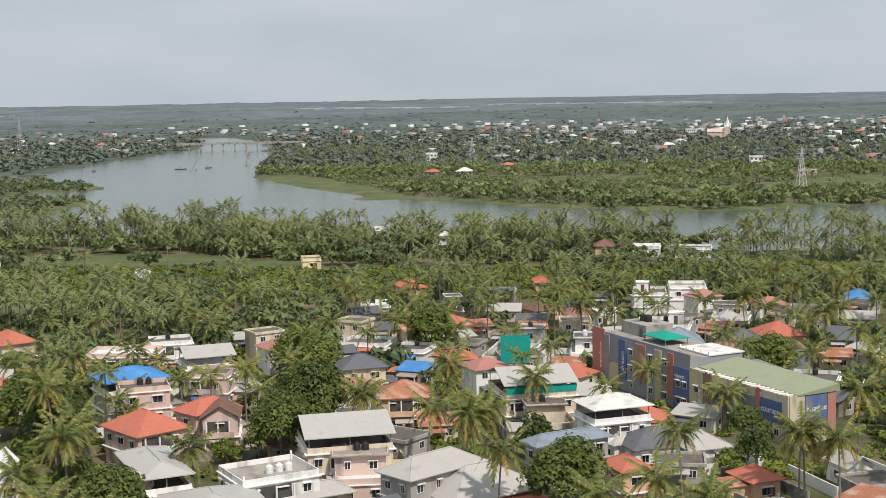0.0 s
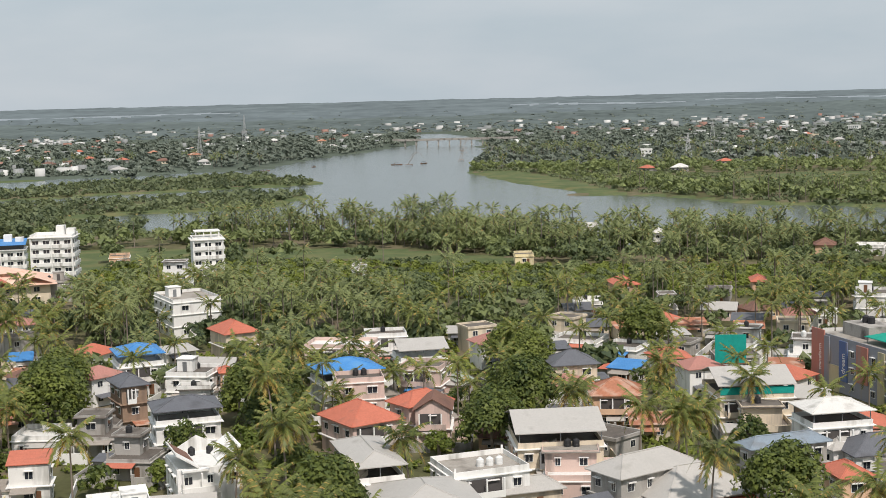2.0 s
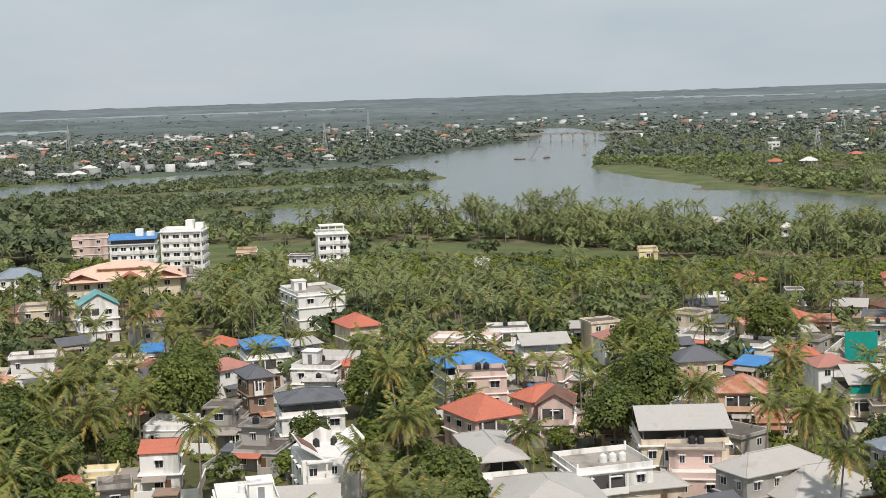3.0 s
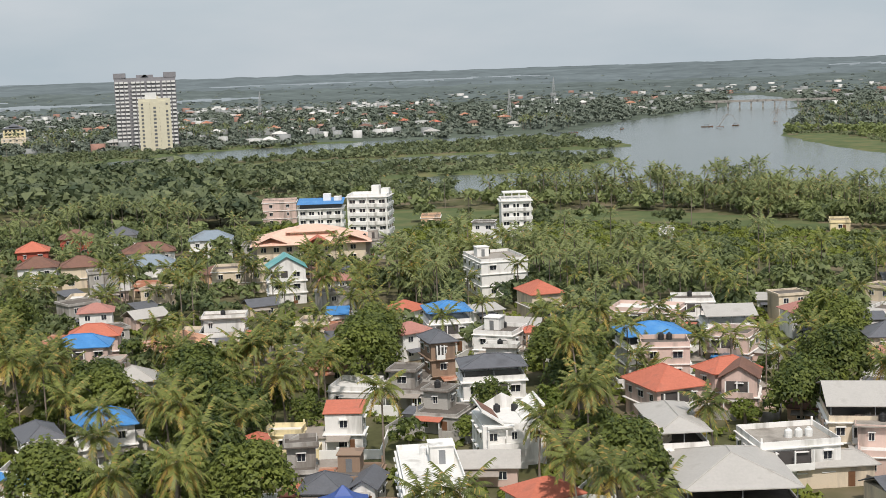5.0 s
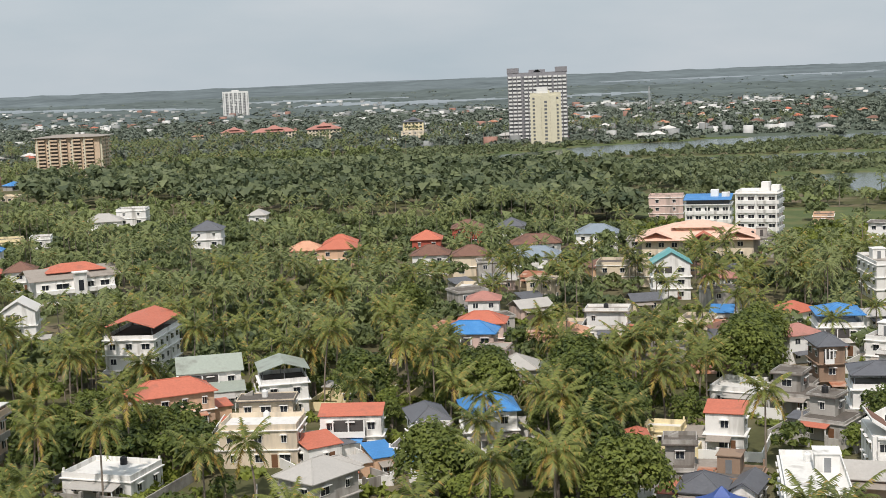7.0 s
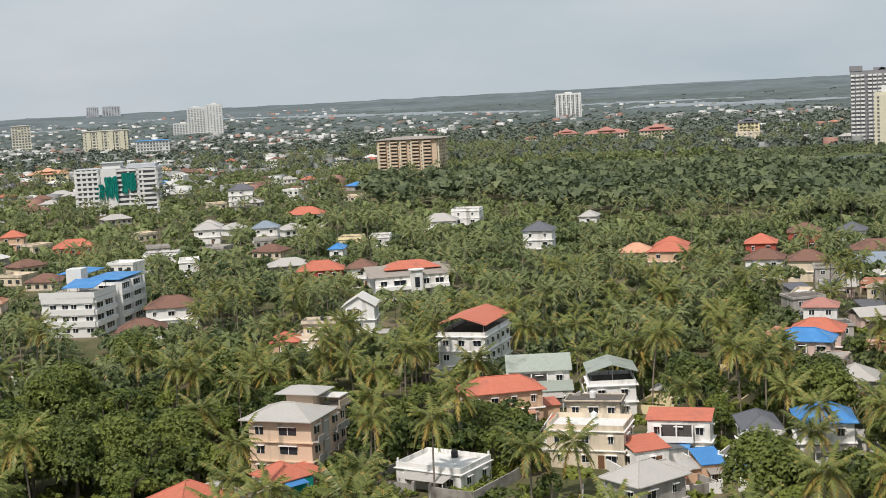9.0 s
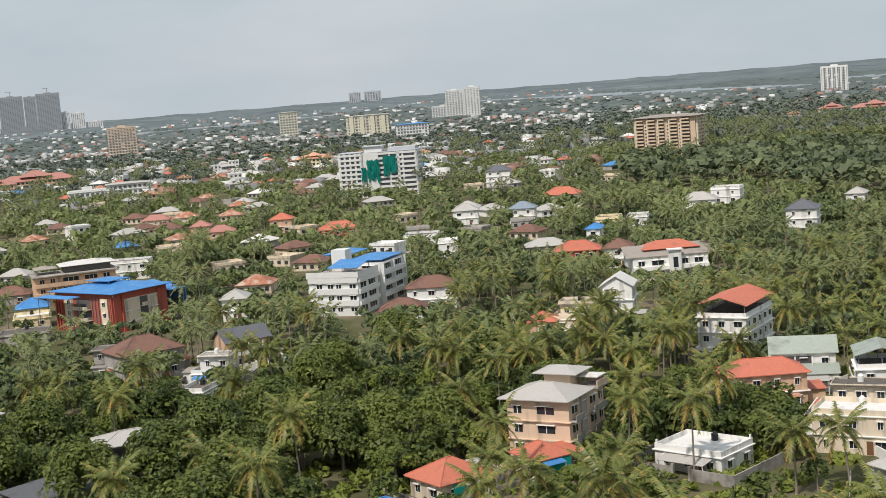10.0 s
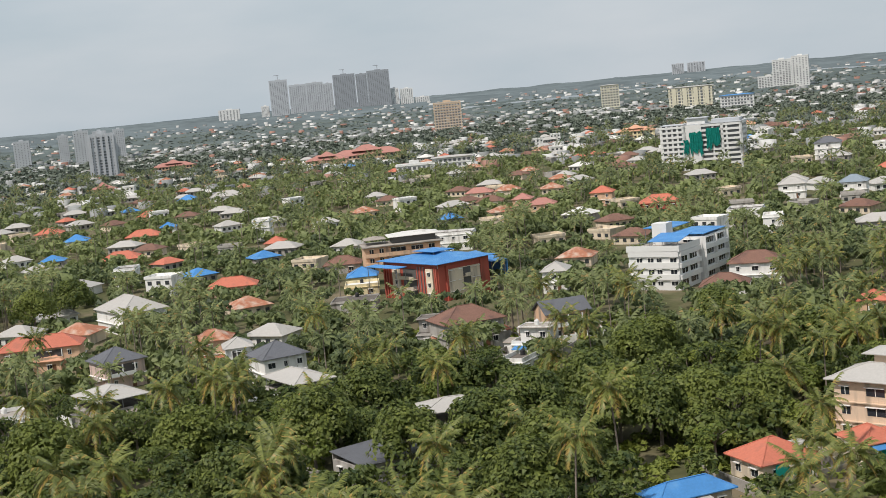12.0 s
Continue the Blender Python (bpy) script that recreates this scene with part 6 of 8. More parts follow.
    for u in range(5):
        part("parapet_post", boxes((24.4 + u * 2.3, 24.7 + u * 2.3, 4.3, 4.6, 10.3, 11.1)), WHITE_TRIM, root)
    bm = bmesh.new()
    hip(bm, 8, 6, 0, 1.0)
    part("tarpaulin", bm, material("green_tarpaulin", (0.01, 0.30, 0.22), 0.6, 0.14, 0.8, 4), root, "sea-green tarpaulin cover", pose(17.5, 6, 11.6))
    for sx in (-1, 1):
        for sy in (-1, 1):
            part("post", boxes((17.5 + sx * 3.6 - 0.06, 17.5 + sx * 3.6 + 0.06, 6 + sy * 2.6 - 0.06, 6 + sy * 2.6 + 0.06, 10.3, 11.6)), STEEL, root)
    for word, size, m in (("courage", 1.55, pose(54.9, -0.27, 4.9, 90, 0, 0)), ("inspire", 1.4, pose(41.0, -0.27, 4.7, 90, 0, 0)), ("respect", 1.1, pose(29.3, -0.27, 6.2, 90, 0, 0)), ("imagine", 1.45, pose(62.27, 3.5, 5.6, 90, 0, 90)),
                          ("dream", 1.6, pose(11.9, -0.27, 4.0, 90, -90, 0)), ("transform", 1.35, pose(3.6, -0.27, 3.4, 90, -90, 0)), ("endure", 1.4, pose(37.6, -0.27, 1.2, 90, -90, 0))):
        cu = bpy.data.curves.new("lettering", "FONT")
        cu.body, cu.size, cu.extrude = word, size, 0.02
        cu.materials.append(WHITE_TRIM)
        ob = new("lettering", cu)
        ob.parent = root
        ob.matrix_local = m
        tagged(ob, "white painted word")
    part("sign_bar", boxes((49.8, 53.0, -0.27, -0.25, 4.0, 4.7)), WHITE_TRIM, root, "line of white lettering")


school()


# ---- white modern house with sloping terrace walls ----
def slope_house(x, y, rz):
    root = thing("house", x, y, 0, rz, "white modern house with sloping roof slabs round a terrace", "house", "houses of the town")
    FOOT.append((x, y, radians(rz), 5.4, 6.0, 3.0))
    white = WALL["W"][1]
    part("wall", boxes((-4.8, 4.8, -4.5, 5.5, 0, 6.4)), white, root)
    part("terrace", boxes((-4.6, 4.6, -4.3, 5.3, 6.4, 6.5)), TERRACE_WHITE, root, "whitewashed terrace")
    bm = bmesh.new()
    gable_end(bm, 10.0, 9.6, 6.4, 2.6, 1, 0.25)
    part("back_gable", bm, white, root, m=pose(0, 0.4, 0, 0, 0, 90))
    for s, name in ((-1, "left"), (1, "right")):
        bm = bmesh.new()
        lean_sheet(bm, -5.2, 3.6, 1.6, 5.0, 6.7, 9.0, 0.25)
        part("roof_slab", bm, white, root, "sloping white roof slab", pose(0, 0, 0, 0, 0, -90 if s > 0 else 90))
    bm = bmesh.new()
    lean_sheet(bm, -2.6, 3.2, 2.0, 4.6, 7.06, 8.82, 0.06)
    part("solar_panel", bm, ROOF["br"][1], root, "brown ribbed panel on the slab", pose(0, 0, 0, 0, 0, 90))
    part("front_canopy", boxes((-4.2, -0.2, -5.6, -4.5, 6.2, 6.5)), white, root)
    for lev in (3.0, 0.0):
        part("balcony", boxes((-4.4, 1.6, -6.2, -4.52, lev, lev + 0.15), (-4.4, 1.6, -6.2, -6.05, lev + 0.15, lev + 1.0)), white, root)
        for u in (-4.2, -1.4, 1.4):
            part("column", boxes((u - 0.13, u + 0.13, -6.0, -5.74, lev + 1.01, lev + 2.98)), white, root)
    windows_on(root, 9.6, 9.0, 2, ("front", "left"), random.Random(8), gap=3.0)
    for u in (-1.2, 1.6):
        p = root.matrix_world @ Vector((u, 3.2, 6.5))
        tank(*p, False)


slope_house(-67.5, 192.5, 30)


# ---- bridge, masts, spire, boats ----
def bridge():
    root = thing("road_bridge", -239, 1632, 0, 8, "low grey concrete road bridge over the backwater", "bridge")
    part("deck", boxes((-75, 75, -5, 5, 5.4, 6.6)), CONCRETE, root)
    for s in (-1, 1):
        part("railing", boxes((-75, 75, s * 4.9 - 0.1, s * 4.9 + 0.1, 6.6, 7.8)), CONCRETE, root)
    for i in range(10):
        u = -60 + i * 13.3
        part("pier", boxes((u - 0.9, u + 0.9, -4, 4, -4.0, 5.4)), CONCRETE, root)


def lattice(x, y, h, base, name, label, arms=True, mat=None):
    z = float(land(x, y))
    root = thing(name, x, y, z, random.uniform(-20, 20), label, "mast", "masts and pylons")
    mat = mat or material("galvanised_steel", (0.55, 0.55, 0.55), 0.5, 0.1, 1, 4, 0.4)
    for sx in (-1, 1):
        for sy in (-1, 1):
            bm = bmesh.new()
            tube(bm, ((sx * base, sy * base, 0), (sx * base * 0.3, sy * base * 0.3, h * 0.7), (sx * 0.15, sy * 0.15, h)), (0.24, 0.2, 0.14), 4)
            part("leg", bm, mat, root)
    for i in range(7):
        s, e = i / 8, (i + 1) / 8
        ks, ke = base * (1 - s), base * (1 - e)
        for sy in (-1, 1):
            bm = bmesh.new()
            tube(bm, ((-ks, sy * ks, s * h), (ke, sy * ke, e * h)), (0.12, 0.12), 4)
            part("brace", bm, mat, root)
    if arms:
        for k in (0.72, 0.84, 0.95):
            part("crossarm", boxes((-base * 1.0, base * 1.0, -0.15, 0.15, h * k, h * k + 0.3)), mat, root)


bridge()
lattice(26, 1150, 24, 3.2, "power_pylon", "galvanised steel power pylon standing in scrub")
lattice(219, 832, 24, 2.6, "power_pylon", "galvanised steel power pylon standing in scrub")
lattice(62, 1550, 26, 3.2, "power_pylon", "galvanised steel power pylon standing in scrub")
lattice(-528, 1721, 40, 3.0, "mobile_mast", "red and white mobile phone mast", False)
lattice(-486, 1419, 32, 2.4, "mobile_mast", "white mobile phone mast", False)
lattice(-840, 1500, 36, 2.6, "mobile_mast", "white mobile phone mast", False)


def church():
    root = thing("church", 342, 1665, 0, -12, "pale pink church with a stepped white spire", "church")
    root.scale = (0.75, 0.75, 0.75)
    part("nave", boxes((-24, 6, -7, 9, 0, 12)), WALL["P"][1], root)
    bm = bmesh.new()
    gable(bm, 32, 18, 12, 5)
    part("roof", bm, WALL["P"][1], root, "pale pink roof", pose(-9, 1, 0))
    part("tower", boxes((3, 12, -8, 1, 0, 20)), WALL["P"][1], root)
    bm = bmesh.new()
    tube(bm, ((7.5, -3.5, 20), (7.5, -3.5, 24), (7.5, -3.5, 36)), (5.2, 3.6, 0.3), 8)
    part("spire", bm, WALL["W"][1], root)
    for u in (3, 12):
        bm = bmesh.new()
        tube(bm, ((u, -8, 18), (u, -8, 24), (u, -8, 27)), (1.1, 1.0, 0.1), 6)
        part("pinnacle", bm, WALL["W"][1], root)


church()


def infill(seed, count):
    """Small weathered houses, sheds and extensions crowded between the larger ones."""
    rng = random.Random(seed)
    kinds = (("flat", 7.5, 6.5, 1, "G", "-"), ("lean", 6.5, 5.5, 1, "C", "ru"), ("flat", 8.0, 7.0, 2, "G", "-"), ("gable", 8.5, 6.5, 1, "P", "gr"), ("flat", 7.0, 6.0, 2, "C", "-"), ("hip", 8.0, 7.0, 1, "W", "or"),
             ("lean", 7.5, 5.0, 1, "W", "gr"), ("hip", 8.5, 7.0, 1, "O", "br"), ("lean", 5.5, 4.5, 1, "G", "dg"), ("flat", 9.0, 7.0, 1, "G", "-"), ("hip", 7.5, 6.5, 2, "W", "fr"), ("gable", 7.0, 6.0, 1, "C", "dg"))
    protos = []
    bm = bmesh.new()
    cols, rows = (-0.65, -0.57, -0.04, 0.04, 0.57, 0.65), (0, 0.08, 1.17, 1.25)
    front = [[bm.verts.new((u, -0.07, v)) for u in cols] for v in rows]
    back = [[bm.verts.new((u, 0.03, v)) for u in (cols[0], cols[-1])] for v in (rows[0], rows[-1])]
    for b in range(3):
        for c in range(5):
            f = bm.faces.new((front[b][c], front[b][c + 1], front[b + 1][c + 1], front[b + 1][c]))
            f.material_index = 1 if b == 1 and c in (1, 3) else 0
    bm.faces.new([v for v in front[0][::-1]] + [back[0][0], back[0][1]])
    bm.faces.new(front[3] + [back[1][1], back[1][0]])
    bm.faces.new([front[b][0] for b in range(4)] + [back[1][0], back[0][0]])
    bm.faces.new([front[b][5] for b in (3, 2, 1, 0)] + [back[0][1], back[1][1]])
    small_window = mesh_of("window", bm, WHITE_TRIM)
    small_window.materials.append(GLASS)
    for kind, w, d, st, wall, roof in kinds:
        H = 2.9 * st
        root = new("house")
        tagged(root, "small weathered %s house with a %s roof" % (WALL[wall][0], ROOF[roof][0] if roof != "-" else "stained flat"), "house", "small houses of the lanes")
        part("wall", boxes((-w / 2, w / 2, -d / 2, d / 2, -0.2, H)), WALL[wall][1], root)
        for level in range(st):
            for i in range(int(w / 3.2)):
                part("window", small_window, None, root, m=pose((i + 0.5) * w / int(w / 3.2) - w / 2, -d / 2, level * 2.9 + 1.0))
            part("window", small_window, None, root, m=pose(0, 0, 0, 0, 0, 90) @ pose(d * 0.15, -w / 2, level * 2.9 + 1.0))
        bm = bmesh.new()
        if kind == "flat":
            ring(bm, w + 0.6, d + 0.6, 0.3, H - 0.12, H + 0.45)
            part("parapet", bm, WALL[wall][1], root)
            part("terrace", boxes((-w / 2, w / 2, -d / 2, d / 2, H, H + 0.06)), TERRACE_DARK, root, "rain-blackened terrace")
        else:
            if kind == "hip":
                hip(bm, w + 1.2, d + 1.2, H, d * 0.28)
            elif kind == "gable":
                gable(bm, w + 1.0, d + 1.2, H, d * 0.26)
            else:
                lean_sheet(bm, -w / 2 - 0.5, w / 2 + 0.5, -d / 2 - 0.8, d / 2 + 0.3, H + 0.1, H + 1.0)
            part("roof", bm, ROOF[roof][1], root)
        bm = bmesh.new()
        lean_sheet(bm, -w * 0.42, w * 0.2, -d / 2 - 2.0, -d / 2 - 0.02, 2.1, 2.5)
        part("porch_roof", bm, ROOF[("gr", "ru", "dg", "pe2")[len(protos) % 4]][1], root, "sheet porch roof")
        protos.append((root, w, d, H))
    used, done = set(), 0
    for trial in range(6000):
        if done >= count:
            break
        a, r = (radians(rng.uniform(-4, 18)), rng.uniform(265, 390)) if rng.random() < 0.3 else (radians(rng.uniform(-29, 18)), rng.uniform(178, 330)) if rng.random() < 0.8 else (radians(rng.uniform(-38, -26)), rng.uniform(290, 400))
        x, y = r * math.sin(a), r * math.cos(a)
        if -14 < math.degrees(a) < -6 and r > 350 or reach(SCRUB, x, y) < 12 or reach(FIELDS, x, y) < 12 or shore(x, y) < 20:
            continue
        if any((x - f[0]) ** 2 + (y - f[1]) ** 2 < (4.6 + max(f[3], f[4])) ** 2 for f in FOOT):
            continue
        k = rng.randrange(len(protos))
        root, w, d, H = protos[k]
        if H > 3 and r < 250:
            continue
        turn = -math.degrees(a) + rng.choice((-35, -20, 0, 15, 30)) + rng.uniform(-6, 6)
        m = pose(x, y, 0, 0, 0, turn)
        FOOT.append((x, y, radians(turn), w / 2, d / 2, H * rng.uniform(0.7, 1.5)))
        done += 1
        if k in used:
            copy_thing(root, m)
        else:
            used.add(k)
            root.matrix_world = m
    for k, p in enumerate(protos):
        if k not in used:
            raise RuntimeError("unplaced house")


infill(21, 104)


def boat(x, y, rz, k=1.0):
    root = thing("fishing_boat", x, y, -1.12, rz, "small dark wooden fishing boat with a canopy", "boat", "boats on the backwater")
    bm = bmesh.new()
    secs = [(-5, 0.2, 0.9), (-3, 0.9, 0.6), (0, 1.15, 0.5), (3, 0.95, 0.6), (5.2, 0.15, 1.1)]
    ringv = []
    for u, hw, hz in secs:
        ringv.append([bm.verts.new((u * k, s * hw * k, z * k)) for s, z in ((-1, hz), (-0.6, -0.2), (0.6, -0.2), (1, hz))])
    for a, b in zip(ringv, ringv[1:]):
        for i in range(3):
            bm.faces.new((a[i], b[i], b[i + 1], a[i + 1]))
        bm.faces.new((a[0], a[3], b[3], b[0]))
    bm.faces.new(ringv[0])
    bm.faces.new(ringv[-1][::-1])
    part("hull", bm, WOOD, root)
    part("canopy", boxes((-2.2 * k, 1.6 * k, -1.0 * k, 1.0 * k, 2.0 * k, 2.15 * k)), TANK_BLACK, root)
    for sx in (-2.0, 1.4):
        for sy in (-0.85, 0.85):
            part("post", boxes((sx * k - 0.08, sx * k + 0.08, sy * k - 0.08, sy * k + 0.08, 0.5 * k, 2.0 * k)), WOOD, root)


for x, y, rz, k in ((-228, 1195, 20, 1.0), (-206, 1210, 60, 0.9), (-300, 1180, 80, 0.8), (-330, 1130, 30, 0.8)):
    boat(x, y, rz, k)


def lift_net(x, y, rz):
    """A shore-operated lift net: a plank stage, a tall forked beam and four curved spars."""
    root = thing("fishing_lift_net", x, y, -1.2, rz, "wooden cantilever fishing net on a plank stage", "fishing net", "fishing nets in the backwater")
    part("stage", boxes((-3, 3, -1.5, 1.5, 1.0, 1.2)), WOOD, root)
    for u in (-2.7, 2.7):
        for v in (-1.3, 1.3):
            part("pile", boxes((u - 0.1, u + 0.1, v - 0.1, v + 0.1, -2.0, 1.0)), WOOD, root)
    for v in (-1.2, 1.2):
        bm = bmesh.new()
        tube(bm, ((-1, v, 1.2), (4, v * 0.4, 8.5), (7, 0, 12)), (0.16, 0.13, 0.1), 5)
        part("beam", bm, BARK, root)
    for sx in (-1, 1):
        for sy in (-1, 1):
            bm = bmesh.new()
            tube(bm, ((7, 0, 11.8), (7 + sx * 3.5, sy * 3.5, 10.2), (7 + sx * 6, sy * 6, 6)), (0.12, 0.1, 0.07), 5)
            part("spar", bm, BARK, root)


for x, y, rz in ((-214, 1180, 15), (-178, 1250, 70), (-158, 1290, 30), (-172, 1400, 110), (-206, 1460, 60)):
    lift_net(x, y, rz)


# green netting hung on a half-built house, and a festival tent
netroot = thing("shade_net", 15.0, 286.0, 0, 4, "teal construction net hung on bamboo poles", "netting")
part("cloth", boxes((-3.2, 3.2, -0.06, 0.06, 3.0, 9)), NET, netroot)
for u in (-3, 0, 3):
    bm = bmesh.new()
    tube(bm, ((u, 0.15, 0), (u, 0.15, 9.3)), (0.08, 0.07), 6)
    part("pole", bm, WOOD, netroot)


def tent(x, y, rz):
    root = thing("canopy_tent", x, y, 0, rz, "deep blue peaked canopy tent in a yard", "tent")
    bm = bmesh.new()
    rows = [(3.4, 3.0), (2.2, 3.6), (1.1, 4.4), (0.06, 5.6)]
    loops = [[bm.verts.new((sx * a, sy * a, z)) for sx, sy in ((-1, -1), (1, -1), (1, 1), (-1, 1))] for a, z in rows]
    for p, q in zip(loops, loops[1:]):
        for i in range(4):
            bm.faces.new((p[i], p[(i + 1) % 4], q[(i + 1) % 4], q[i]))
    skirt = [bm.verts.new(v.co - Vector((0, 0, 0.45))) for v in loops[0]]
    for i in range(4):
        bm.faces.new((skirt[i], skirt[(i + 1) % 4], loops[0][(i + 1) % 4], loops[0][i]))
    part("canopy", bm, TENT, root)
    for sx in (-1, 1):
        for sy in (-1, 1):
            part("pole", boxes((sx * 3.3 - 0.05, sx * 3.3 + 0.05, sy * 3.3 - 0.05, sy * 3.3 + 0.05, 0, 3.0)), STEEL, root)


tent(-78.5, 157, 27)


# ---- houses of the plain, beyond the near streets ----
PLAIN = []
for kind, w, d, st, wall, roof in (("hip", 10, 8, 1, "G", "or"), ("hip", 11, 9, 1, "W", "gr"), ("flat", 10, 8, 2, "W", "-"), ("flat", 10, 9, 1, "C", "-"), ("hip", 12, 9, 1, "C", "br"), ("flat", 13, 10, 3, "W", "-"),
                                   ("hip", 12, 9, 1, "C", "ru"), ("hip", 14, 9, 1, "G", "gr"), ("flat", 9, 8, 1, "G", "-"), ("hip", 10, 9, 1, "G", "bl"), ("hip", 12, 10, 1, "G", "wh"), ("hip", 11, 10, 1, "C", "ru")):
    words = {1: "single-storey", 2: "two-storey", 3: "three-storey"}[st]
    root = new("house")
    tagged(root, "%s %s house with a %s roof among palms" % (words, WALL[wall][0], ROOF[roof][0] if roof != "-" else "flat terrace"), "house", "houses of the plain")
    H = 3.1 * st
    part("wall", boxes((-w / 2, w / 2, -d / 2, d / 2, -0.3, H)), WALL[wall][1], root)
    tagged(part("window_grid", facade("window_grid", w, H, int(w / 2.6), st, 0.45, 0.42), None, root, "dark windows", pose(0, -d / 2, 0)), kind="stuff")
    bm = bmesh.new()
    if kind == "hip":
        hip(bm, w + 1.4, d + 1.4, H, min(w, d) * 0.27)
        part("roof", bm, ROOF[roof][1], root)
    else:
        ring(bm, w + 0.5, d + 0.5, 0.2, H - 0.15, H + 0.8)
        part("parapet", bm, WALL[wall][1], root)
    PLAIN.append((root, w, d, H))

TAKEN = set()
SPREAD = []


def settle(seed, az0, az1, r0, r1, count, mix, single=False):
    """Scatters houses over a sector; the far ones gather in one settlement."""
    rng = random.Random(seed)
    for i in range(count):
        a, r = radians(rng.uniform(az0, az1)), math.sqrt(rng.uniform(r0 * r0, r1 * r1))
        x, y = r * math.sin(a), r * math.cos(a)
        if shore(x, y) < 14 or any((x - f[0]) ** 2 + (y - f[1]) ** 2 < 340 for f in FOOT) or any((x - f[0]) ** 2 + (y - f[1]) ** 2 < 2200 for f in LARGE):
            continue
        k = rng.choice(mix)
        root, w, d, H = PLAIN[k]
        turn = -math.degrees(a) + rng.uniform(-40, 40)
        m = pose(x, y, float(land(x, y)), 0, 0, turn)
        FOOT.append((x, y, radians(turn), w / 2, d / 2, H))
        if not single:
            SPREAD.append((k, m))
        elif k in TAKEN:
            copy_thing(root, m)
        else:
            TAKEN.add(k)
            root.matrix_world = m


WHITES, MIXED, REDS = (1, 2, 2, 5, 8, 8, 10, 3, 0), (0, 1, 2, 3, 4, 6, 7, 8, 3, 10, 11, 2, 1, 7, 4, 8, 9), (0, 6, 4, 11, 1, 0)
settle(7, -96, -58, 320, 470, 34, MIXED, True)
settle(9, -96, -56, 470, 650, 60, MIXED, True)
settle(1, -1, 20, 980, 1900, 30, WHITES)
settle(2, -22, -13, 1150, 1900, 10, (0, 4, 6, 7, 11, 10, 1))
settle(3, -40, -22, 1120, 1900, 26, (0, 4, 6, 7, 11, 10, 1))
settle(4, -56, -41, 1250, 2100, 10, MIXED)
settle(5, -96, -70, 640, 1300, 60, MIXED)
settle(6, -72, -52, 700, 1400, 90, MIXED)
settle(8, -97, -62, 640, 1500, 170, (0, 3, 4, 6, 7, 7, 8, 10, 11, 1, 4))


def settlement():
    """All houses of the far plain in one mesh."""
    verts, faces, slots, mats = [], [], [], []
    for k, m in SPREAD:
        for ob in PLAIN[k][0].children:
            mat = ob.data.materials[0]
            if mat not in mats:
                mats.append(mat)
            base, mm = len(verts), m @ ob.matrix_basis
            verts += [tuple(mm @ v.co) for v in ob.data.vertices]
            faces += [tuple(base + i for i in p.vertices) for p in ob.data.polygons]
            slots += [mats.index(mat)] * len(ob.data.polygons)
    me = bpy.data.meshes.new("plain_houses")
    me.from_pydata(verts, [], faces)
    for mat in mats:
        me.materials.append(mat)
    me.polygons.foreach_set("material_index", slots)
    tagged(new("plain_houses", me), "scattered low houses with muted roofs among distant palms", "houses", kind="stuff")
    for k, (root, w, d, H) in enumerate(PLAIN):
        if k not in TAKEN:
            for ob in list(root.children) + [root]:
                bpy.data.objects.remove(ob)


settlement()


def specks(seed, az0, az1, r0, r1, count):
    """Walls and roofs of the farthest houses, a few pixels each."""
    rng = np.random.RandomState(seed)
    a, r = np.radians(rng.uniform(az0, az1, count)), np.sqrt(rng.uniform(r0 * r0, r1 * r1, count))
    x, y = r * np.sin(a), r * np.cos(a)
    ok = shore(x, y) > 14
    return x[ok], y[ok], rng


# whites and reds are muted in the colour, as haze would leave them
FARHOUSE = {"white": material("far_white_walls", (0.56, 0.56, 0.54), 0.9, 0.25, 0.01, 0.1, island=0.9), "red": material("far_red_roofs", (0.33, 0.19, 0.15), 0.9, 0.2, 0.01, 0.1, island=0.9), "grey": material("far_grey_roofs", (0.27, 0.28, 0.275), 0.9, 0.2, 0.01, 0.1, island=0.9)}
for name, seed, share in (("white", 1, 0.8), ("grey", 2, 0.9), ("red", 3, 0.25)):
    vs, ls = [], []
    n = 0
    for az0, az1, r0, r1, count in ((-2, 20, 1050, 2600, 190), (-22, -2, 1500, 2600, 50), (-40, -22, 1150, 2300, 150), (-56, -40, 1500, 3000, 80), (-98, -56, 900, 2400, 760), (-98, -56, 2400, 3800, 330)):
        x, y, rng = specks(seed + int(r1), az0, az1, r0, r1, int(count * share))
        w, d, h = rng.uniform(2.5, 6, len(x)), rng.uniform(2.5, 5, len(x)), rng.uniform(3.5, 6.5, len(x)) + canopy(x, y) * 0.6
        z, t = land(x, y), rng.uniform(-0.6, 0.6, len(x))
        for i in range(len(x)):
            c, s = math.cos(t[i]), math.sin(t[i])
            vs += [(x[i] + (sx * w[i]) * c - (sy * d[i]) * s, y[i] + (sx * w[i]) * s + (sy * d[i]) * c, z[i] + zz) for zz in (-0.5, h[i]) for sx, sy in ((-1, -1), (1, -1), (1, 1), (-1, 1))]
            ls += [n + q for f in ((4, 5, 6, 7), (0, 1, 5, 4), (1, 2, 6, 5), (2, 3, 7, 6), (3, 0, 4, 7)) for q in f]
            n += 8
    tagged(new("distant_houses", raw_mesh("distant_houses", np.array(vs), 4, np.array(ls), FARHOUSE[name])), "scattered distant houses with pale %s roofs and walls" % name, "houses", kind="stuff")

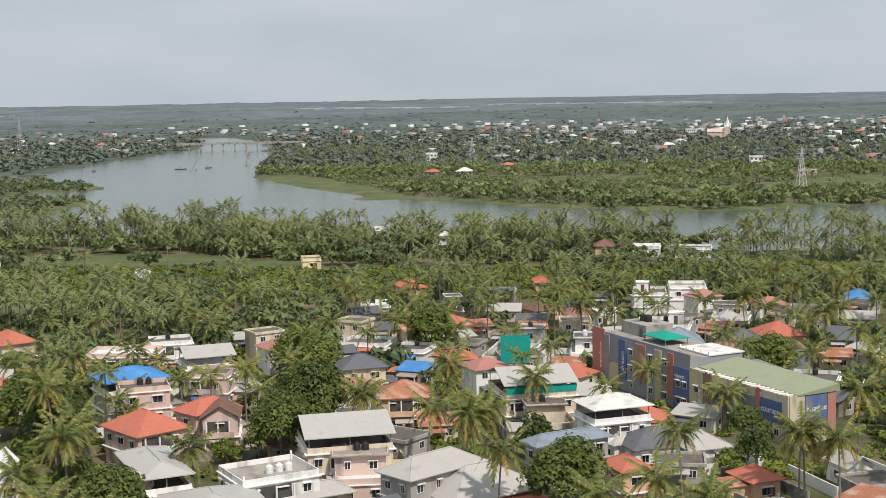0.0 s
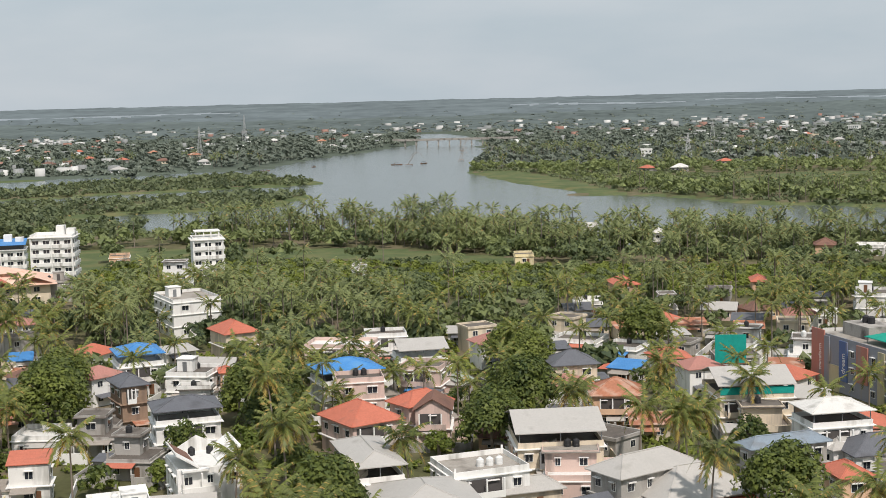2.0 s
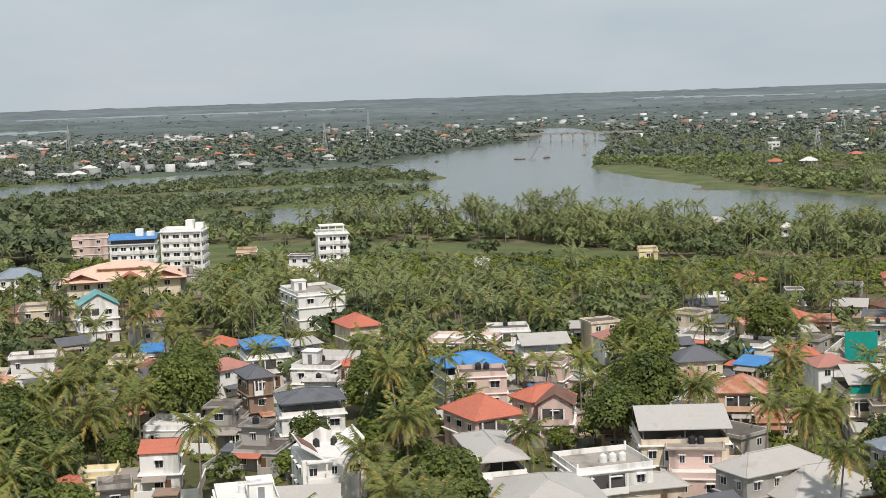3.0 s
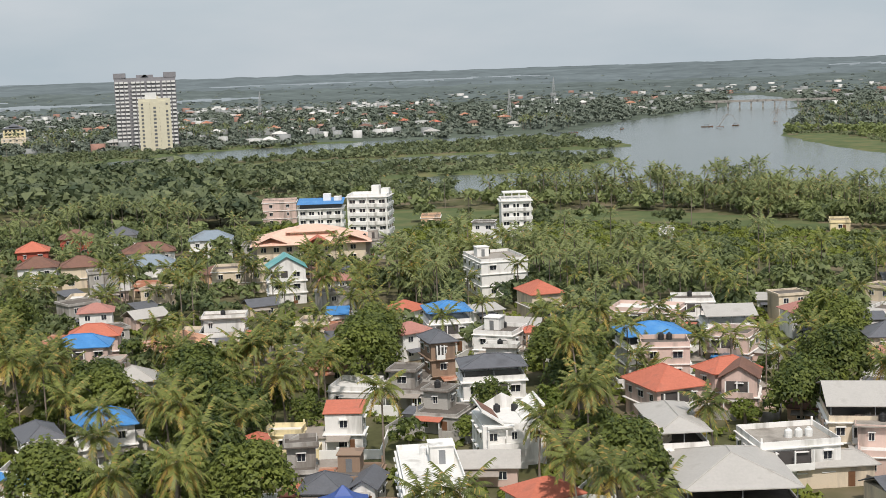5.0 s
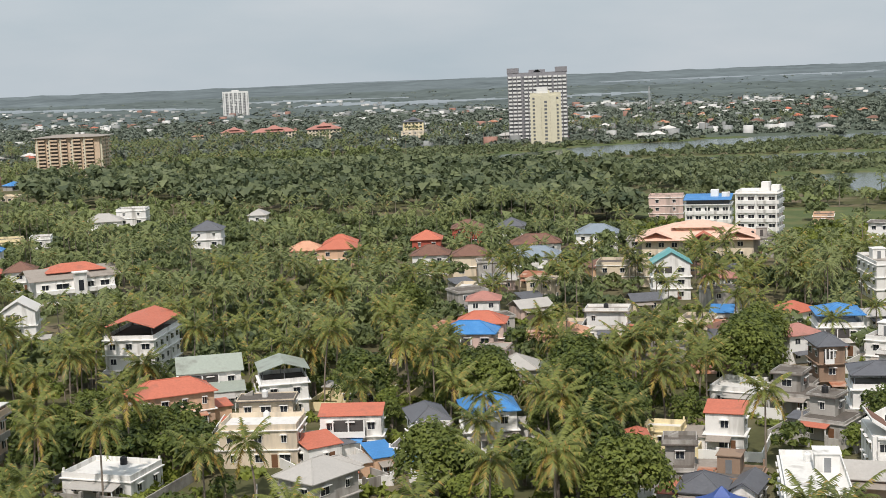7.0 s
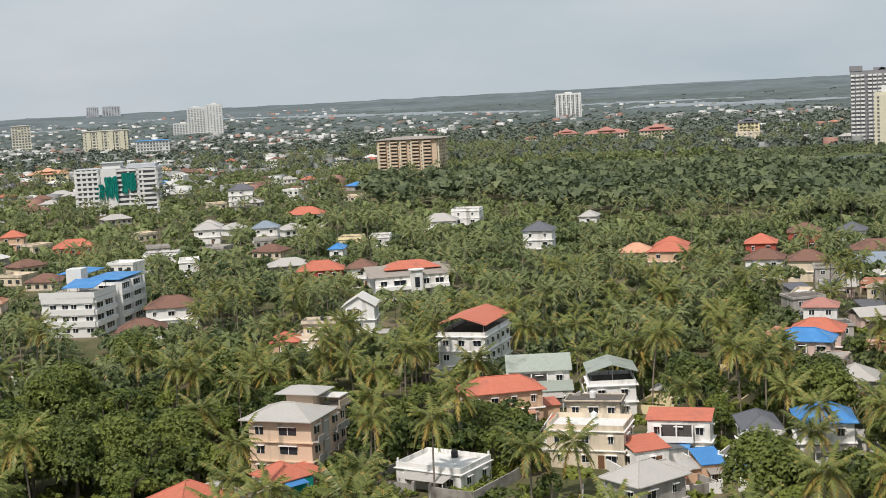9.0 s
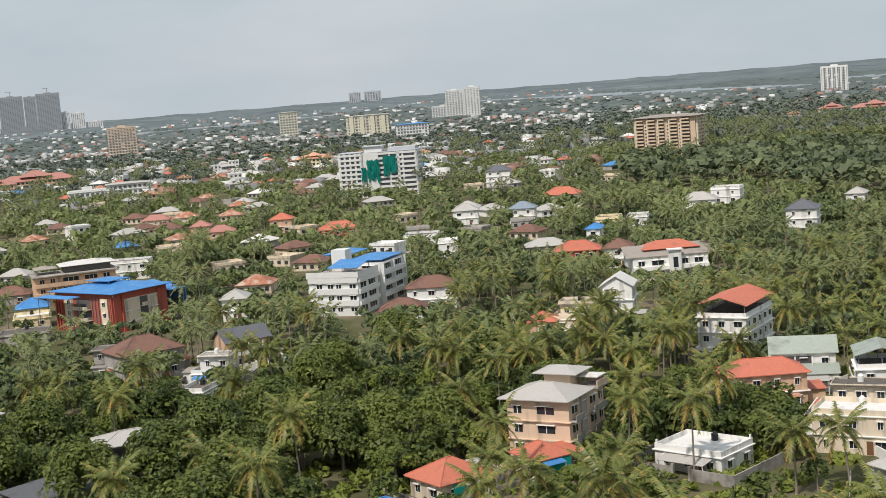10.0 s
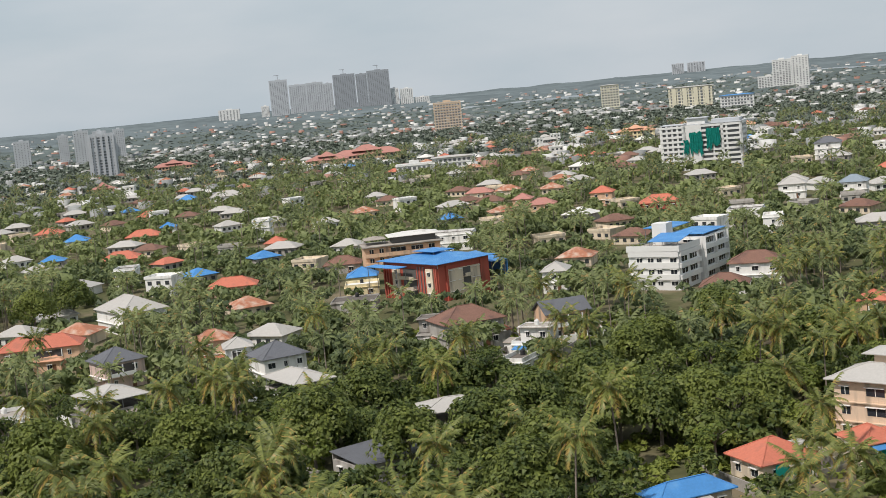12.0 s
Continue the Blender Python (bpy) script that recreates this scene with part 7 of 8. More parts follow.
# horizon strip sized to the camera's skyline, haze put into its blue-grey
ridge = bmesh.new()
prev = None
for i in range(0, 361):
    a = radians(-180 + i)
    h = 41.5 + 1.6 * math.sin(a * 7) + 1.2 * math.sin(a * 17 + 1) + 0.8 * math.sin(a * 41) + 0.5 * math.sin(a * 173)
    pair = (ridge.verts.new((4930 * math.sin(a), 4930 * math.cos(a), 30)), ridge.verts.new((4930 * math.sin(a), 4930 * math.cos(a), h)))
    if prev:
        ridge.faces.new((prev[0], pair[0], pair[1], prev[1]))
    prev = pair
HAZE_STRIP = material("haze_blue_strip", (0.25, 0.295, 0.32), 1.0, 0.1, 0.002, 0.01, spec=0.0)
tagged(new("backdrop", mesh_of("backdrop", ridge, HAZE_STRIP)), "low horizon strip with haze in its blue-grey colour", "hills", kind="structure")

# ---- trees ----
def frond(rng, length, droop, segs, az, lift, blade, width):
    """One palm leaf: a bent rib with two rows of narrow hanging leaflets; returns triangles."""
    ca, sa = math.cos(az), math.sin(az)
    at = lambda s: (length * s * (1 - 0.2 * droop * s), lift * length * s - droop * length * 0.62 * s * s)
    rows = []
    for i in range(3):
        (r0, z0), (r1, z1) = at(i / 3), at((i + 1) / 3)
        rows.append(((r0, -0.06, z0), (r1, 0, z1), (r0, 0.06, z0)))
    for i in range(segs):
        s = 0.14 + 0.86 * (i + 0.5) / segs
        (r0, z0), (r1, z1) = at(s - width / length / 2), at(s + width / length / 2)
        long = blade * (0.55 + 0.6 * math.sin(math.pi * min(s + 0.08, 1) ** 0.8)) * rng.uniform(0.8, 1.15)
        for side in (-1, 1):
            hang = rng.uniform(0.1, 0.6) + 0.35 * droop * s
            fwd, out, down = long * 0.45, long * math.cos(hang) * 0.9, long * math.sin(hang)
            row = ((r0, 0, z0), (r1 + (r1 - r0) * 0.25, 0, z1), (r1 + fwd, side * out, z1 - down))
            rows.append(row if side > 0 else row[::-1])
    return [[(u * ca - v * sa, u * sa + v * ca, z) for u, v, z in row] for row in rows]


def palm_crown(seed, fronds, segs, spread=1.0, blade=0.9, width=0.17, first=0.0):
    rng = random.Random(seed)
    quads = []
    for i in range(fronds):
        s = first + (1 - first) * i / fronds
        lift = 1.1 - 1.25 * s + rng.uniform(-0.15, 0.15)
        quads += frond(rng, rng.uniform(3.7, 4.8) * spread, 0.5 + 0.7 * s + rng.uniform(-0.1, 0.25), segs, i * 2.399 + rng.uniform(-0.3, 0.3), lift, blade, width)
    return np.array(quads, float)


def leaf_crown(seed, lobes, leaves, size, rad=(4.0, 4.0, 3.0), flat=1.0, lift=0.3):
    """A crown of leaf quads over uneven lobes, with gaps between them."""
    rng = np.random.RandomState(seed)
    quads = []
    for i in range(lobes):
        c = rng.normal(size=3)
        c /= np.linalg.norm(c)
        c[2] = abs(c[2]) * 1.45 - 0.72
        c = c * np.array(rad) * rng.uniform(0.5, 0.82)
        lr = np.array(rad) * rng.uniform(0.2, 0.42)
        n = rng.normal(size=(leaves, 3))
        n /= np.linalg.norm(n, axis=1)[:, None]
        n[:, 2] = np.where(n[:, 2] < -0.35, -n[:, 2], n[:, 2])
        p = c + n * lr * rng.uniform(0.8, 1.08, (leaves, 1))
        up = n * flat + rng.normal(size=(leaves, 3)) * 0.33 + np.array([0, 0, lift])
        up /= np.linalg.norm(up, axis=1)[:, None]
        t = np.cross(up, rng.normal(size=(leaves, 3)))
        t /= np.linalg.norm(t, axis=1)[:, None]
        b = np.cross(up, t)
        s = size * rng.uniform(0.6, 1.3, (leaves, 1))
        quads.append(np.stack([p - t * s - b * s * 0.6, p + t * s - b * s * 0.5, p + b * s * 1.05], 1))
    return np.concatenate(quads)


def quad_mesh(name, quads, mat):
    q = np.asarray(quads, float)
    return raw_mesh(name, q.reshape(-1, 3), q.shape[1], np.arange(q.shape[0] * q.shape[1]), mat)


def stuff(name, quads, mat, label):
    """Many plants joined into one sheet of leaves."""
    return tagged(new(name, quad_mesh(name, quads, mat)), label, "trees", kind="stuff")


def scatter_quads(template, x, y, z, turn, scale, tall):
    """Copies of a template of quads at many places, as one array."""
    c, s = np.cos(turn)[:, None, None], np.sin(turn)[:, None, None]
    tx, ty, tz = template[None, ..., 0], template[None, ..., 1], template[None, ..., 2]
    k = scale[:, None, None]
    return np.stack([(tx * c - ty * s) * k + x[:, None, None], (tx * s + ty * c) * k + y[:, None, None], tz * k + (z + tall)[:, None, None]], -1).reshape(-1, template.shape[1], 3)


def trunk_quads(x, y, z, tall, r=0.16):
    """Four-sided stems, one for each tree."""
    out = []
    for k in range(4):
        a, b = k * math.pi / 2, (k + 1) * math.pi / 2
        out.append(np.stack([np.stack([x + r * math.cos(a), y + r * math.sin(a), z], -1), np.stack([x + r * math.cos(b), y + r * math.sin(b), z], -1),
                             np.stack([x + r * 0.7 * math.cos(b), y + r * 0.7 * math.sin(b), z + tall], -1), np.stack([x + r * 0.7 * math.cos(a), y + r * 0.7 * math.sin(a), z + tall], -1)], 1))
    return np.concatenate(out)


def palm_prototype(seed, tall):
    rng = random.Random(seed)
    bend, way = rng.uniform(0.3, 1.8), rng.uniform(0, 6.28)
    pts = [(bend * s * s * math.cos(way), bend * s * s * math.sin(way), tall * s) for s in (0, 0.03, 0.15, 0.35, 0.55, 0.75, 0.9, 1)]
    bm = bmesh.new()
    tube(bm, pts, (0.27, 0.21, 0.17, 0.15, 0.14, 0.13, 0.12, 0.14), 7)
    top = np.array(pts[-1])
    root = new("coconut_palm")
    tagged(root, "tall coconut palm with arching green fronds", "palm tree", "coconut palms")
    part("trunk", bm, BARK, root)
    part("crown", quad_mesh("crown", palm_crown(seed, 22, 20, 1.08, 0.95, 0.22) + top, FROND), None, root)
    dry = palm_crown(seed + 50, rng.choice((3, 4, 6)), 20, 0.95, first=0.9)
    part("dry_fronds", quad_mesh("dry_fronds", dry + top - np.array([0, 0, 0.25]), DRY_FROND), None, root, "yellowed hanging fronds")
    return root


def broad_prototype(seed, tall, rad, mat, label, leaves=60, size=0.278, lobes=28):
    rng = random.Random(seed)
    root = new("broadleaf_tree")
    tagged(root, label, "tree", "garden trees")
    base = tall - rad[2] * 0.9
    bm = bmesh.new()
    tube(bm, ((0, 0, 0), (0.1, 0, base * 0.4), (0.05, 0.1, base * 0.8), (0, 0, base + rad[2] * 0.4)), (0.38, 0.29, 0.24, 0.12), 7)
    for i in range(5):
        a = i * 1.256 + rng.uniform(-0.3, 0.3)
        tube(bm, ((0.05, 0.05, base * 0.75), (math.cos(a) * rad[0] * 0.3, math.sin(a) * rad[1] * 0.3, base + rad[2] * 0.1), (math.cos(a) * rad[0] * 0.65, math.sin(a) * rad[1] * 0.65, base + rad[2] * 0.4)), (0.16, 0.11, 0.04), 5)
    part("trunk", bm, BARK, root, "forked grey trunk with spreading limbs")
    crown = leaf_crown(seed, lobes, leaves, size, rad) + np.array([0, 0, tall - rad[2] * 0.95])
    part("crown", quad_mesh("crown", crown, mat), None, root)
    return root


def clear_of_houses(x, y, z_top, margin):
    """True where a plant neither stands in a house nor hides one from the camera."""
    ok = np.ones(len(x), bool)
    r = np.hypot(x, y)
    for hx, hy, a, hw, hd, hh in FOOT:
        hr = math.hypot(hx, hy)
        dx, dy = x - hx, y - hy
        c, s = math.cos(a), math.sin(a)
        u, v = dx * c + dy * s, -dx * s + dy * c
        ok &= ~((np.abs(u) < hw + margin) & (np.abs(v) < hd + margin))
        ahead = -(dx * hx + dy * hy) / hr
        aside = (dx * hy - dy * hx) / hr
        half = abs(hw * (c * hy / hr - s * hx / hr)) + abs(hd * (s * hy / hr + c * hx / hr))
        # height up to which trees may cover the house as seen from the eye
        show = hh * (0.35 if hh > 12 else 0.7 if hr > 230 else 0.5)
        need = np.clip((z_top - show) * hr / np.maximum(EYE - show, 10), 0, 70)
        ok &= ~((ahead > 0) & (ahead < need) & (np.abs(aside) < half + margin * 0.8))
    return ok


def open_land(x, y, pad=3.0):
    return (shore(x, y) > pad) & (reach(FIELDS, x, y) > 2)


def spots(seed, r0, r1, area, az0=-100, az1=24):
    """Random places in a sector of the plain, one for every so many square metres."""
    rng = np.random.RandomState(seed)
    n = int(radians(az1 - az0) / 2 * (r1 * r1 - r0 * r0) / area)
    r = np.sqrt(rng.uniform(r0 * r0, r1 * r1, n))
    a = np.radians(rng.uniform(az0, az1, n))
    return r * np.sin(a), r * np.cos(a), rng


def clump(x, y):
    """Slow swings over the plan by which palms, trees and clearings gather."""
    return np.sin(x * 0.031 + 2 * np.sin(y * 0.021)) * np.sin(y * 0.034 + 1.5 * np.sin(x * 0.017)) + 0.35 * np.sin(x * 0.11 + y * 0.07)


def leafy(x, y):
    """Old gardens where broad crowns close over the plots."""
    return reach(capsules([(-225, 30, 45), (-205, 90, 48), (-175, 130, 25)]), x, y) < 0


def mangrove(x, y):
    return (x < -205) & (y > 560) & (y < 1160) & (shore(x, y) < 95)


def deep_wood(x, y):
    """The closed dark wood between the near town and the channel."""
    return (reach(capsules([(-620, 500, 95), (-540, 570, 120), (-430, 545, 125), (-345, 520, 85), (-290, 500, 50)]), x, y) < 0)


def plant():
    palms = [palm_prototype(11 + i, t) for i, t in enumerate((9.0, 10.5, 12.0, 13.0, 14.0, 11.0))]
    broads = [broad_prototype(31, 9.0, (4.2, 4.0, 3.4), LEAF, "dark green mango tree with a dense rounded crown"),
              broad_prototype(32, 7.5, (3.6, 3.8, 3.0), LEAF_LIGHT, "bright green garden tree with a loose crown"),
              broad_prototype(33, 10.5, (5.0, 4.6, 3.8), LEAF, "large dark green jackfruit tree"),
              broad_prototype(34, 5.0, (2.6, 2.8, 2.2), LEAF_LIGHT, "low bushy light green tree", 48, 0.246),
              broad_prototype(35, 8.5, (3.4, 3.4, 3.6), LEAF, "tall dark green tree with an uneven crown")]
    giants = [broad_prototype(36, 14.5, (7.4, 7.0, 6.4), LEAF, "huge dark green rain tree with a billowing crown", 112, 0.345, 60),
              broad_prototype(37, 12.5, (6.2, 6.6, 5.8), LEAF, "huge dark green mango tree with a dense crown", 112, 0.335, 60)]
    used = set()

    def put(proto, x, y, turn):
        m = pose(x, y, float(land(x, y)), 0, 0, turn)
        if proto not in used:
            used.add(proto)
            proto.matrix_world = m
        else:
            copy_thing(proto, m)

    # single trees with a place of their own
    GIANTS = []
    def giant(x, y, k):
        GIANTS.append((x, y))
        put(giants[k], x, y, x * 7 % 360)

    def palm(x, y, k):
        put(palms[k], x, y, y * 11 % 360)

    giant(-183, 59, 0); giant(-251, 103, 1); giant(-205, 77, 0)
    giant(-200, 82, 1); giant(-200, 90, 1); giant(-170, 50, 0)
    giant(-272, 127, 1); giant(-211, 64, 0); giant(-246, 97, 1)
    giant(-219, 78, 0); giant(-196, 98, 1); giant(-233, 127, 1)
    giant(-200, 53, 0); giant(-65, 224, 1); giant(-27, 219, 1)
    giant(-26, 275, 1); giant(-116, 250, 1); giant(17, 187, 1)
    giant(-24, 240, 0); giant(-31, 286, 1); giant(64, 266, 1)
    giant(-73, 249, 1); giant(-3, 311, 1); giant(-111, 234, 0)
    giant(-121, 191, 0); giant(-75, 240, 1); giant(-117, 146, 1)
    giant(-101, 162, 1); giant(-159, 179, 1); giant(-143, 193, 1)
    giant(-45, 177, 1); put(broads[0], -171, 141, 40); giant(-108, 226, 0)
    giant(-204, 246, 1); giant(-228, 9, 1); giant(-222, 30, 0)
    giant(-228, -14, 0); giant(-243, 43, 1); giant(-198, 14, 1)
    giant(-206, 42, 1); giant(-416, -23, 0); giant(-432, -12, 0)
    palm(-58, 209, 5); palm(-36, 192, 1); palm(7, 184, 5); 
    palm(15, 237, 1); palm(34, 193, 5); palm(51, 190, 5)
    palm(54, 183, 2); palm(0, 248, 5); palm(3, 208, 5); palm(-3, 212, 5)
    palm(6, 211, 5); palm(-14, 234, 0); palm(56, 273, 5)
    palm(66, 214, 2); palm(82, 290, 3); palm(85, 330, 3); palm(101, 338, 3)
    palm(71, 319, 2); palm(26, 172, 1); palm(19, 171, 0); palm(-55, 200, 5)
    palm(-106, 207, 5); palm(-113, 207, 5); palm(-131, 234, 5); palm(-140, 326, 1)
    palm(-147, 291, 1); palm(-133, 280, 1); palm(-13, 224, 1); palm(-53, 173, 0)
    palm(-60, 184, 0); palm(-126, 220, 5); palm(-106, 200, 5); palm(-124, 205, 5)
    palm(-153, 229, 1); palm(-125, 182, 0); palm(-98, 147, 0); palm(-108, 196, 1)
    palm(-149, 297, 2); palm(-140, 296, 5); palm(-137, 317, 5); palm(-165, 321, 5)
    palm(-186, 295, 5); palm(-216, 235, 2); palm(-189, 219, 5); palm(-164, 197, 1)
    palm(-118, 158, 0); palm(-56, 196, 5); palm(-49, 166, 0); palm(-43, 163, 0)
    palm(-177, 123, 2); palm(-205, 150, 2); palm(-177, 208, 2)
    palm(-241, 163, 2); palm(-111, 214, 1); palm(-124, 213, 5); palm(-237, 159, 3)
    palm(-158, 120, 2); palm(-170, 117, 5); palm(-224, 129, 5); palm(-248, 116, 5)
    palm(-198, 104, 1); palm(-206, 181, 2); palm(-140, 133, 0); palm(-162, 87, 0)
    palm(-143, 126, 0); palm(-270, 90, 1); palm(-212, 230, 2); 
    palm(-245, 45, 5); palm(-186, 42, 1); palm(-171, 94, 5); palm(-229, 132, 5)
    palm(-153, 81, 0); palm(-154, 88, 0); palm(-316, 102, 5); palm(-292, 114, 2)
    palm(-309, 44, 2); palm(-201, 20, 1); palm(-262, 21, 5); palm(-144, 96, 0)
    palm(-170, 135, 2); palm(-196, 20, 5); palm(-253, 48, 2); palm(-343, 5, 2)
    palm(-230, -5, 1); palm(-327, -19, 2); palm(-302, 117, 2); palm(-246, 19, 5)
    palm(-254, 8, 1); palm(-258, 66, 2)
    giant(-110, 183, 1); giant(-128, 201, 0); giant(-90, 153, 1); giant(-137, 186, 1)
    palm(-105, 176, 0); palm(-115, 172, 5); palm(-120, 181, 1); palm(-101, 158, 5)
    palm(-113, 190, 5); palm(-135, 205, 2); palm(-124, 168, 1); palm(-139, 178, 0)
    taken_x, taken_y = np.array([q[0] for q in GIANTS]), np.array([q[1] for q in GIANTS])
    near_giant = lambda x, y, d: (np.hypot(x[:, None] - taken_x, y[:, None] - taken_y) < d).any(1)

    # the nearest trees stand one by one
    x, y, rng = spots(1, 150, 275, 85)
    pick = rng.randint(0, len(palms), len(x))
    top = np.array((9.0, 10.5, 12.0, 13.0, 14.0, 11.0))[pick] + 1.5
    garden = leafy(x, y)
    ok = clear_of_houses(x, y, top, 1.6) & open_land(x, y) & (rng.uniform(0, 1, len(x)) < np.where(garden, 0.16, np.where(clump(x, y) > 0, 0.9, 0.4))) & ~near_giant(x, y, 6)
    for i in np.nonzero(ok)[0][:115]:
        put(palms[pick[i]], x[i], y[i], rng.uniform(0, 360))
    bx, by, rng = spots(2, 150, 275, 68)
    pick = rng.randint(0, len(broads), len(bx))
    pick = np.where(leafy(bx, by) & (pick == 3), 2, pick)
    top = np.array((9.0, 7.5, 10.5, 5.0, 8.5))[pick]
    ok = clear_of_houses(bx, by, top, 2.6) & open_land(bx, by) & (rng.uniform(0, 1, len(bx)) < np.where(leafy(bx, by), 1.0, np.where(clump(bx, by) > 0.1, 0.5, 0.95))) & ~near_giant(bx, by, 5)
    for i in np.nonzero(ok)[0][:150]:
        put(broads[pick[i]], bx[i], by[i], rng.uniform(0, 360))

    # undergrowth between the houses
    shrub = leaf_crown(71, 5, 9, 0.55, (1.8, 1.8, 1.3))
    x, y, rng = spots(3, 150, 340, 30)
    ok = clear_of_houses(x, y, np.full(len(x), 2.6), 0.8) & (shore(x, y) > 2)
    x, y = x[ok], y[ok]
    stuff("shrubs", scatter_quads(shrub, x, y, land(x, y), rng.uniform(0, 6.28, len(x)), rng.uniform(0.6, 1.3, len(x)), np.full(len(x), 0.8)), LEAF_LIGHT, "green shrubs and banana plants between the houses")

    # closed garden canopy between the single trees
    crown = leaf_crown(72, 14, 22, 0.445, (3.4, 3.4, 2.9))
    x, y, rng = spots(13, 150, 285, 34)
    tall = rng.uniform(2.6, 5.5, len(x))
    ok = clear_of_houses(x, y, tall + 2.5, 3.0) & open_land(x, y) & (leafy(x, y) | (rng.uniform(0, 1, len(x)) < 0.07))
    x, y, tall = x[ok], y[ok], tall[ok]
    stuff("garden_canopy", scatter_quads(crown, x, y, land(x, y), rng.uniform(0, 6.28, len(x)), rng.uniform(0.7, 1.25, len(x)), tall), LEAF, "closed dark green canopy of garden trees")
    stuff("canopy_trunks", trunk_quads(x, y, land(x, y), tall), BARK, "short dark trunks under garden trees")

    # middle distance
    mid = palm_crown(91, 16, 5, 1.02, 0.95, 0.68)
    far = palm_crown(92, 11, 3, 1.05, 1.0, 1.35)
    for name, template, r0, r1, area, seed in (("palm_grove", mid, 275, 560, 74, 4), ("distant_palm_grove", far, 560, 1350, 175, 5)):
        x, y, rng = spots(seed, r0, r1, area)
        tall = rng.uniform(7.5, 13.5, len(x))
        share = np.where(clump(x, y) > 0.05, 0.68, 0.2)
        share = np.where(np.arctan2(x, y) < -0.95, np.maximum(share, 0.42), share)
        share = np.where((np.hypot(x, y) > 390) & (np.hypot(x, y) < 560) & (x > -200) & (x < 60), share * 0.6, share)
        share = np.where(reach(SCRUB, x, y) < 0, 0.08, share)
        share = np.where(deep_wood(x, y), 0.06, share)
        share = np.where((np.hypot(x, y) > 800) & (x > -600), share * 0.55, share)
        share = np.where((shore(x, y) < 55) & (np.hypot(x, y) < 700), 0.7, share)
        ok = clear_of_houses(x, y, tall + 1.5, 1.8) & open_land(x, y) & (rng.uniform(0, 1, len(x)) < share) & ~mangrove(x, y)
        x, y, tall = x[ok], y[ok], tall[ok]
        z = land(x, y)
        stuff(name, scatter_quads(template, x, y, z, rng.uniform(0, 6.28, len(x)), rng.uniform(0.8, 1.15, len(x)), tall), GROVE_FROND, "grove of coconut palms")
        stuff(name + "_trunks", trunk_quads(x, y, z, tall), BARK, "slender grey trunks of a coconut grove")
    # palms standing close among the houses
    yard = palm_crown(96, 18, 12, 1.05, 0.95, 0.34)
    for name, r0, r1, area, seed, az0, az1 in (("yard_palms", 236, 300, 165, 51, -62, 20), ("lane_palms", 300, 400, 150, 52, -64, 20)):
        x, y, rng = spots(seed, r0, r1, area, az0, az1)
        tall = rng.uniform(6.0, 12.5, len(x))
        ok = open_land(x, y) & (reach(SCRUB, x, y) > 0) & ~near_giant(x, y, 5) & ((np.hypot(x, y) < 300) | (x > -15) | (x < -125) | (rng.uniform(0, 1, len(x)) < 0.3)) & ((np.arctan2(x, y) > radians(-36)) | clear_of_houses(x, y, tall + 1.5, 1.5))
        for hx, hy, a, hw, hd, hh in FOOT:
            c, s = math.cos(a), math.sin(a)
            u, v = (x - hx) * c + (y - hy) * s, -(x - hx) * s + (y - hy) * c
            ok &= ~((np.abs(u) < hw + 1.2) & (np.abs(v) < hd + 1.2))
        x, y, tall = x[ok], y[ok], tall[ok]
        stuff(name, scatter_quads(yard, x, y, land(x, y), rng.uniform(0, 6.28, len(x)), rng.uniform(0.8, 1.1, len(x)), tall), FROND, "coconut palms crowded between the houses")
        stuff(name[:-1] + "_trunks", trunk_quads(x, y, land(x, y), tall), BARK, "slender grey trunks of yard palms")
    # the tall fringe along the near bank
    x, y, rng = spots(41, 480, 720, 40)
    tall = np.where(rng.uniform(0, 1, len(x)) < 0.22, rng.uniform(10, 15, len(x)), rng.uniform(3.0, 9.5, len(x)))
    ok = (shore(x, y) > 2) & (shore(x, y) < 48 + 14 * np.sin(x * 0.05)) & (y < 690) & (x > -190) & clear_of_houses(x, y, tall, 2.0)
    x, y, tall = x[ok], y[ok], tall[ok]
    stuff("bank_palms", scatter_quads(mid, x, y, land(x, y), rng.uniform(0, 6.28, len(x)), rng.uniform(0.85, 1.2, len(x)), tall), GROVE_FROND, "close row of coconut palms along the bank")
    stuff("bank_palm_trunks", trunk_quads(x, y, land(x, y), tall), BARK, "slender grey trunks of bank palms")
    bush = leaf_crown(93, 9, 11, 0.77, (3.6, 3.6, 2.8))
    bush2 = leaf_crown(94, 7, 5, 1.22, (4.0, 4.0, 3.0))
    bush3 = leaf_crown(95, 5, 4, 2.5, (7, 7, 2.8), lift=2.6)
    for name, template, r0, r1, area, seed in (("scrub", leaf_crown(97, 4, 9, 0.55, (2.2, 2.2, 1.3)), 330, 560, 11, 14), ("bank_scrub", leaf_crown(98, 3, 5, 1.0, (3.2, 3.2, 1.6)), 640, 1150, 46, 15)):
        x, y, rng = spots(seed, r0, r1, area)
        ok = ((reach(SCRUB, x, y) < 0) | ((r0 > 600) & (shore(x, y) < 130))) & (shore(x, y) > 4) & (reach(FIELDS, x, y) > 0) & clear_of_houses(x, y, np.full(len(x), 2.5), 1.0)
        x, y = x[ok], y[ok]
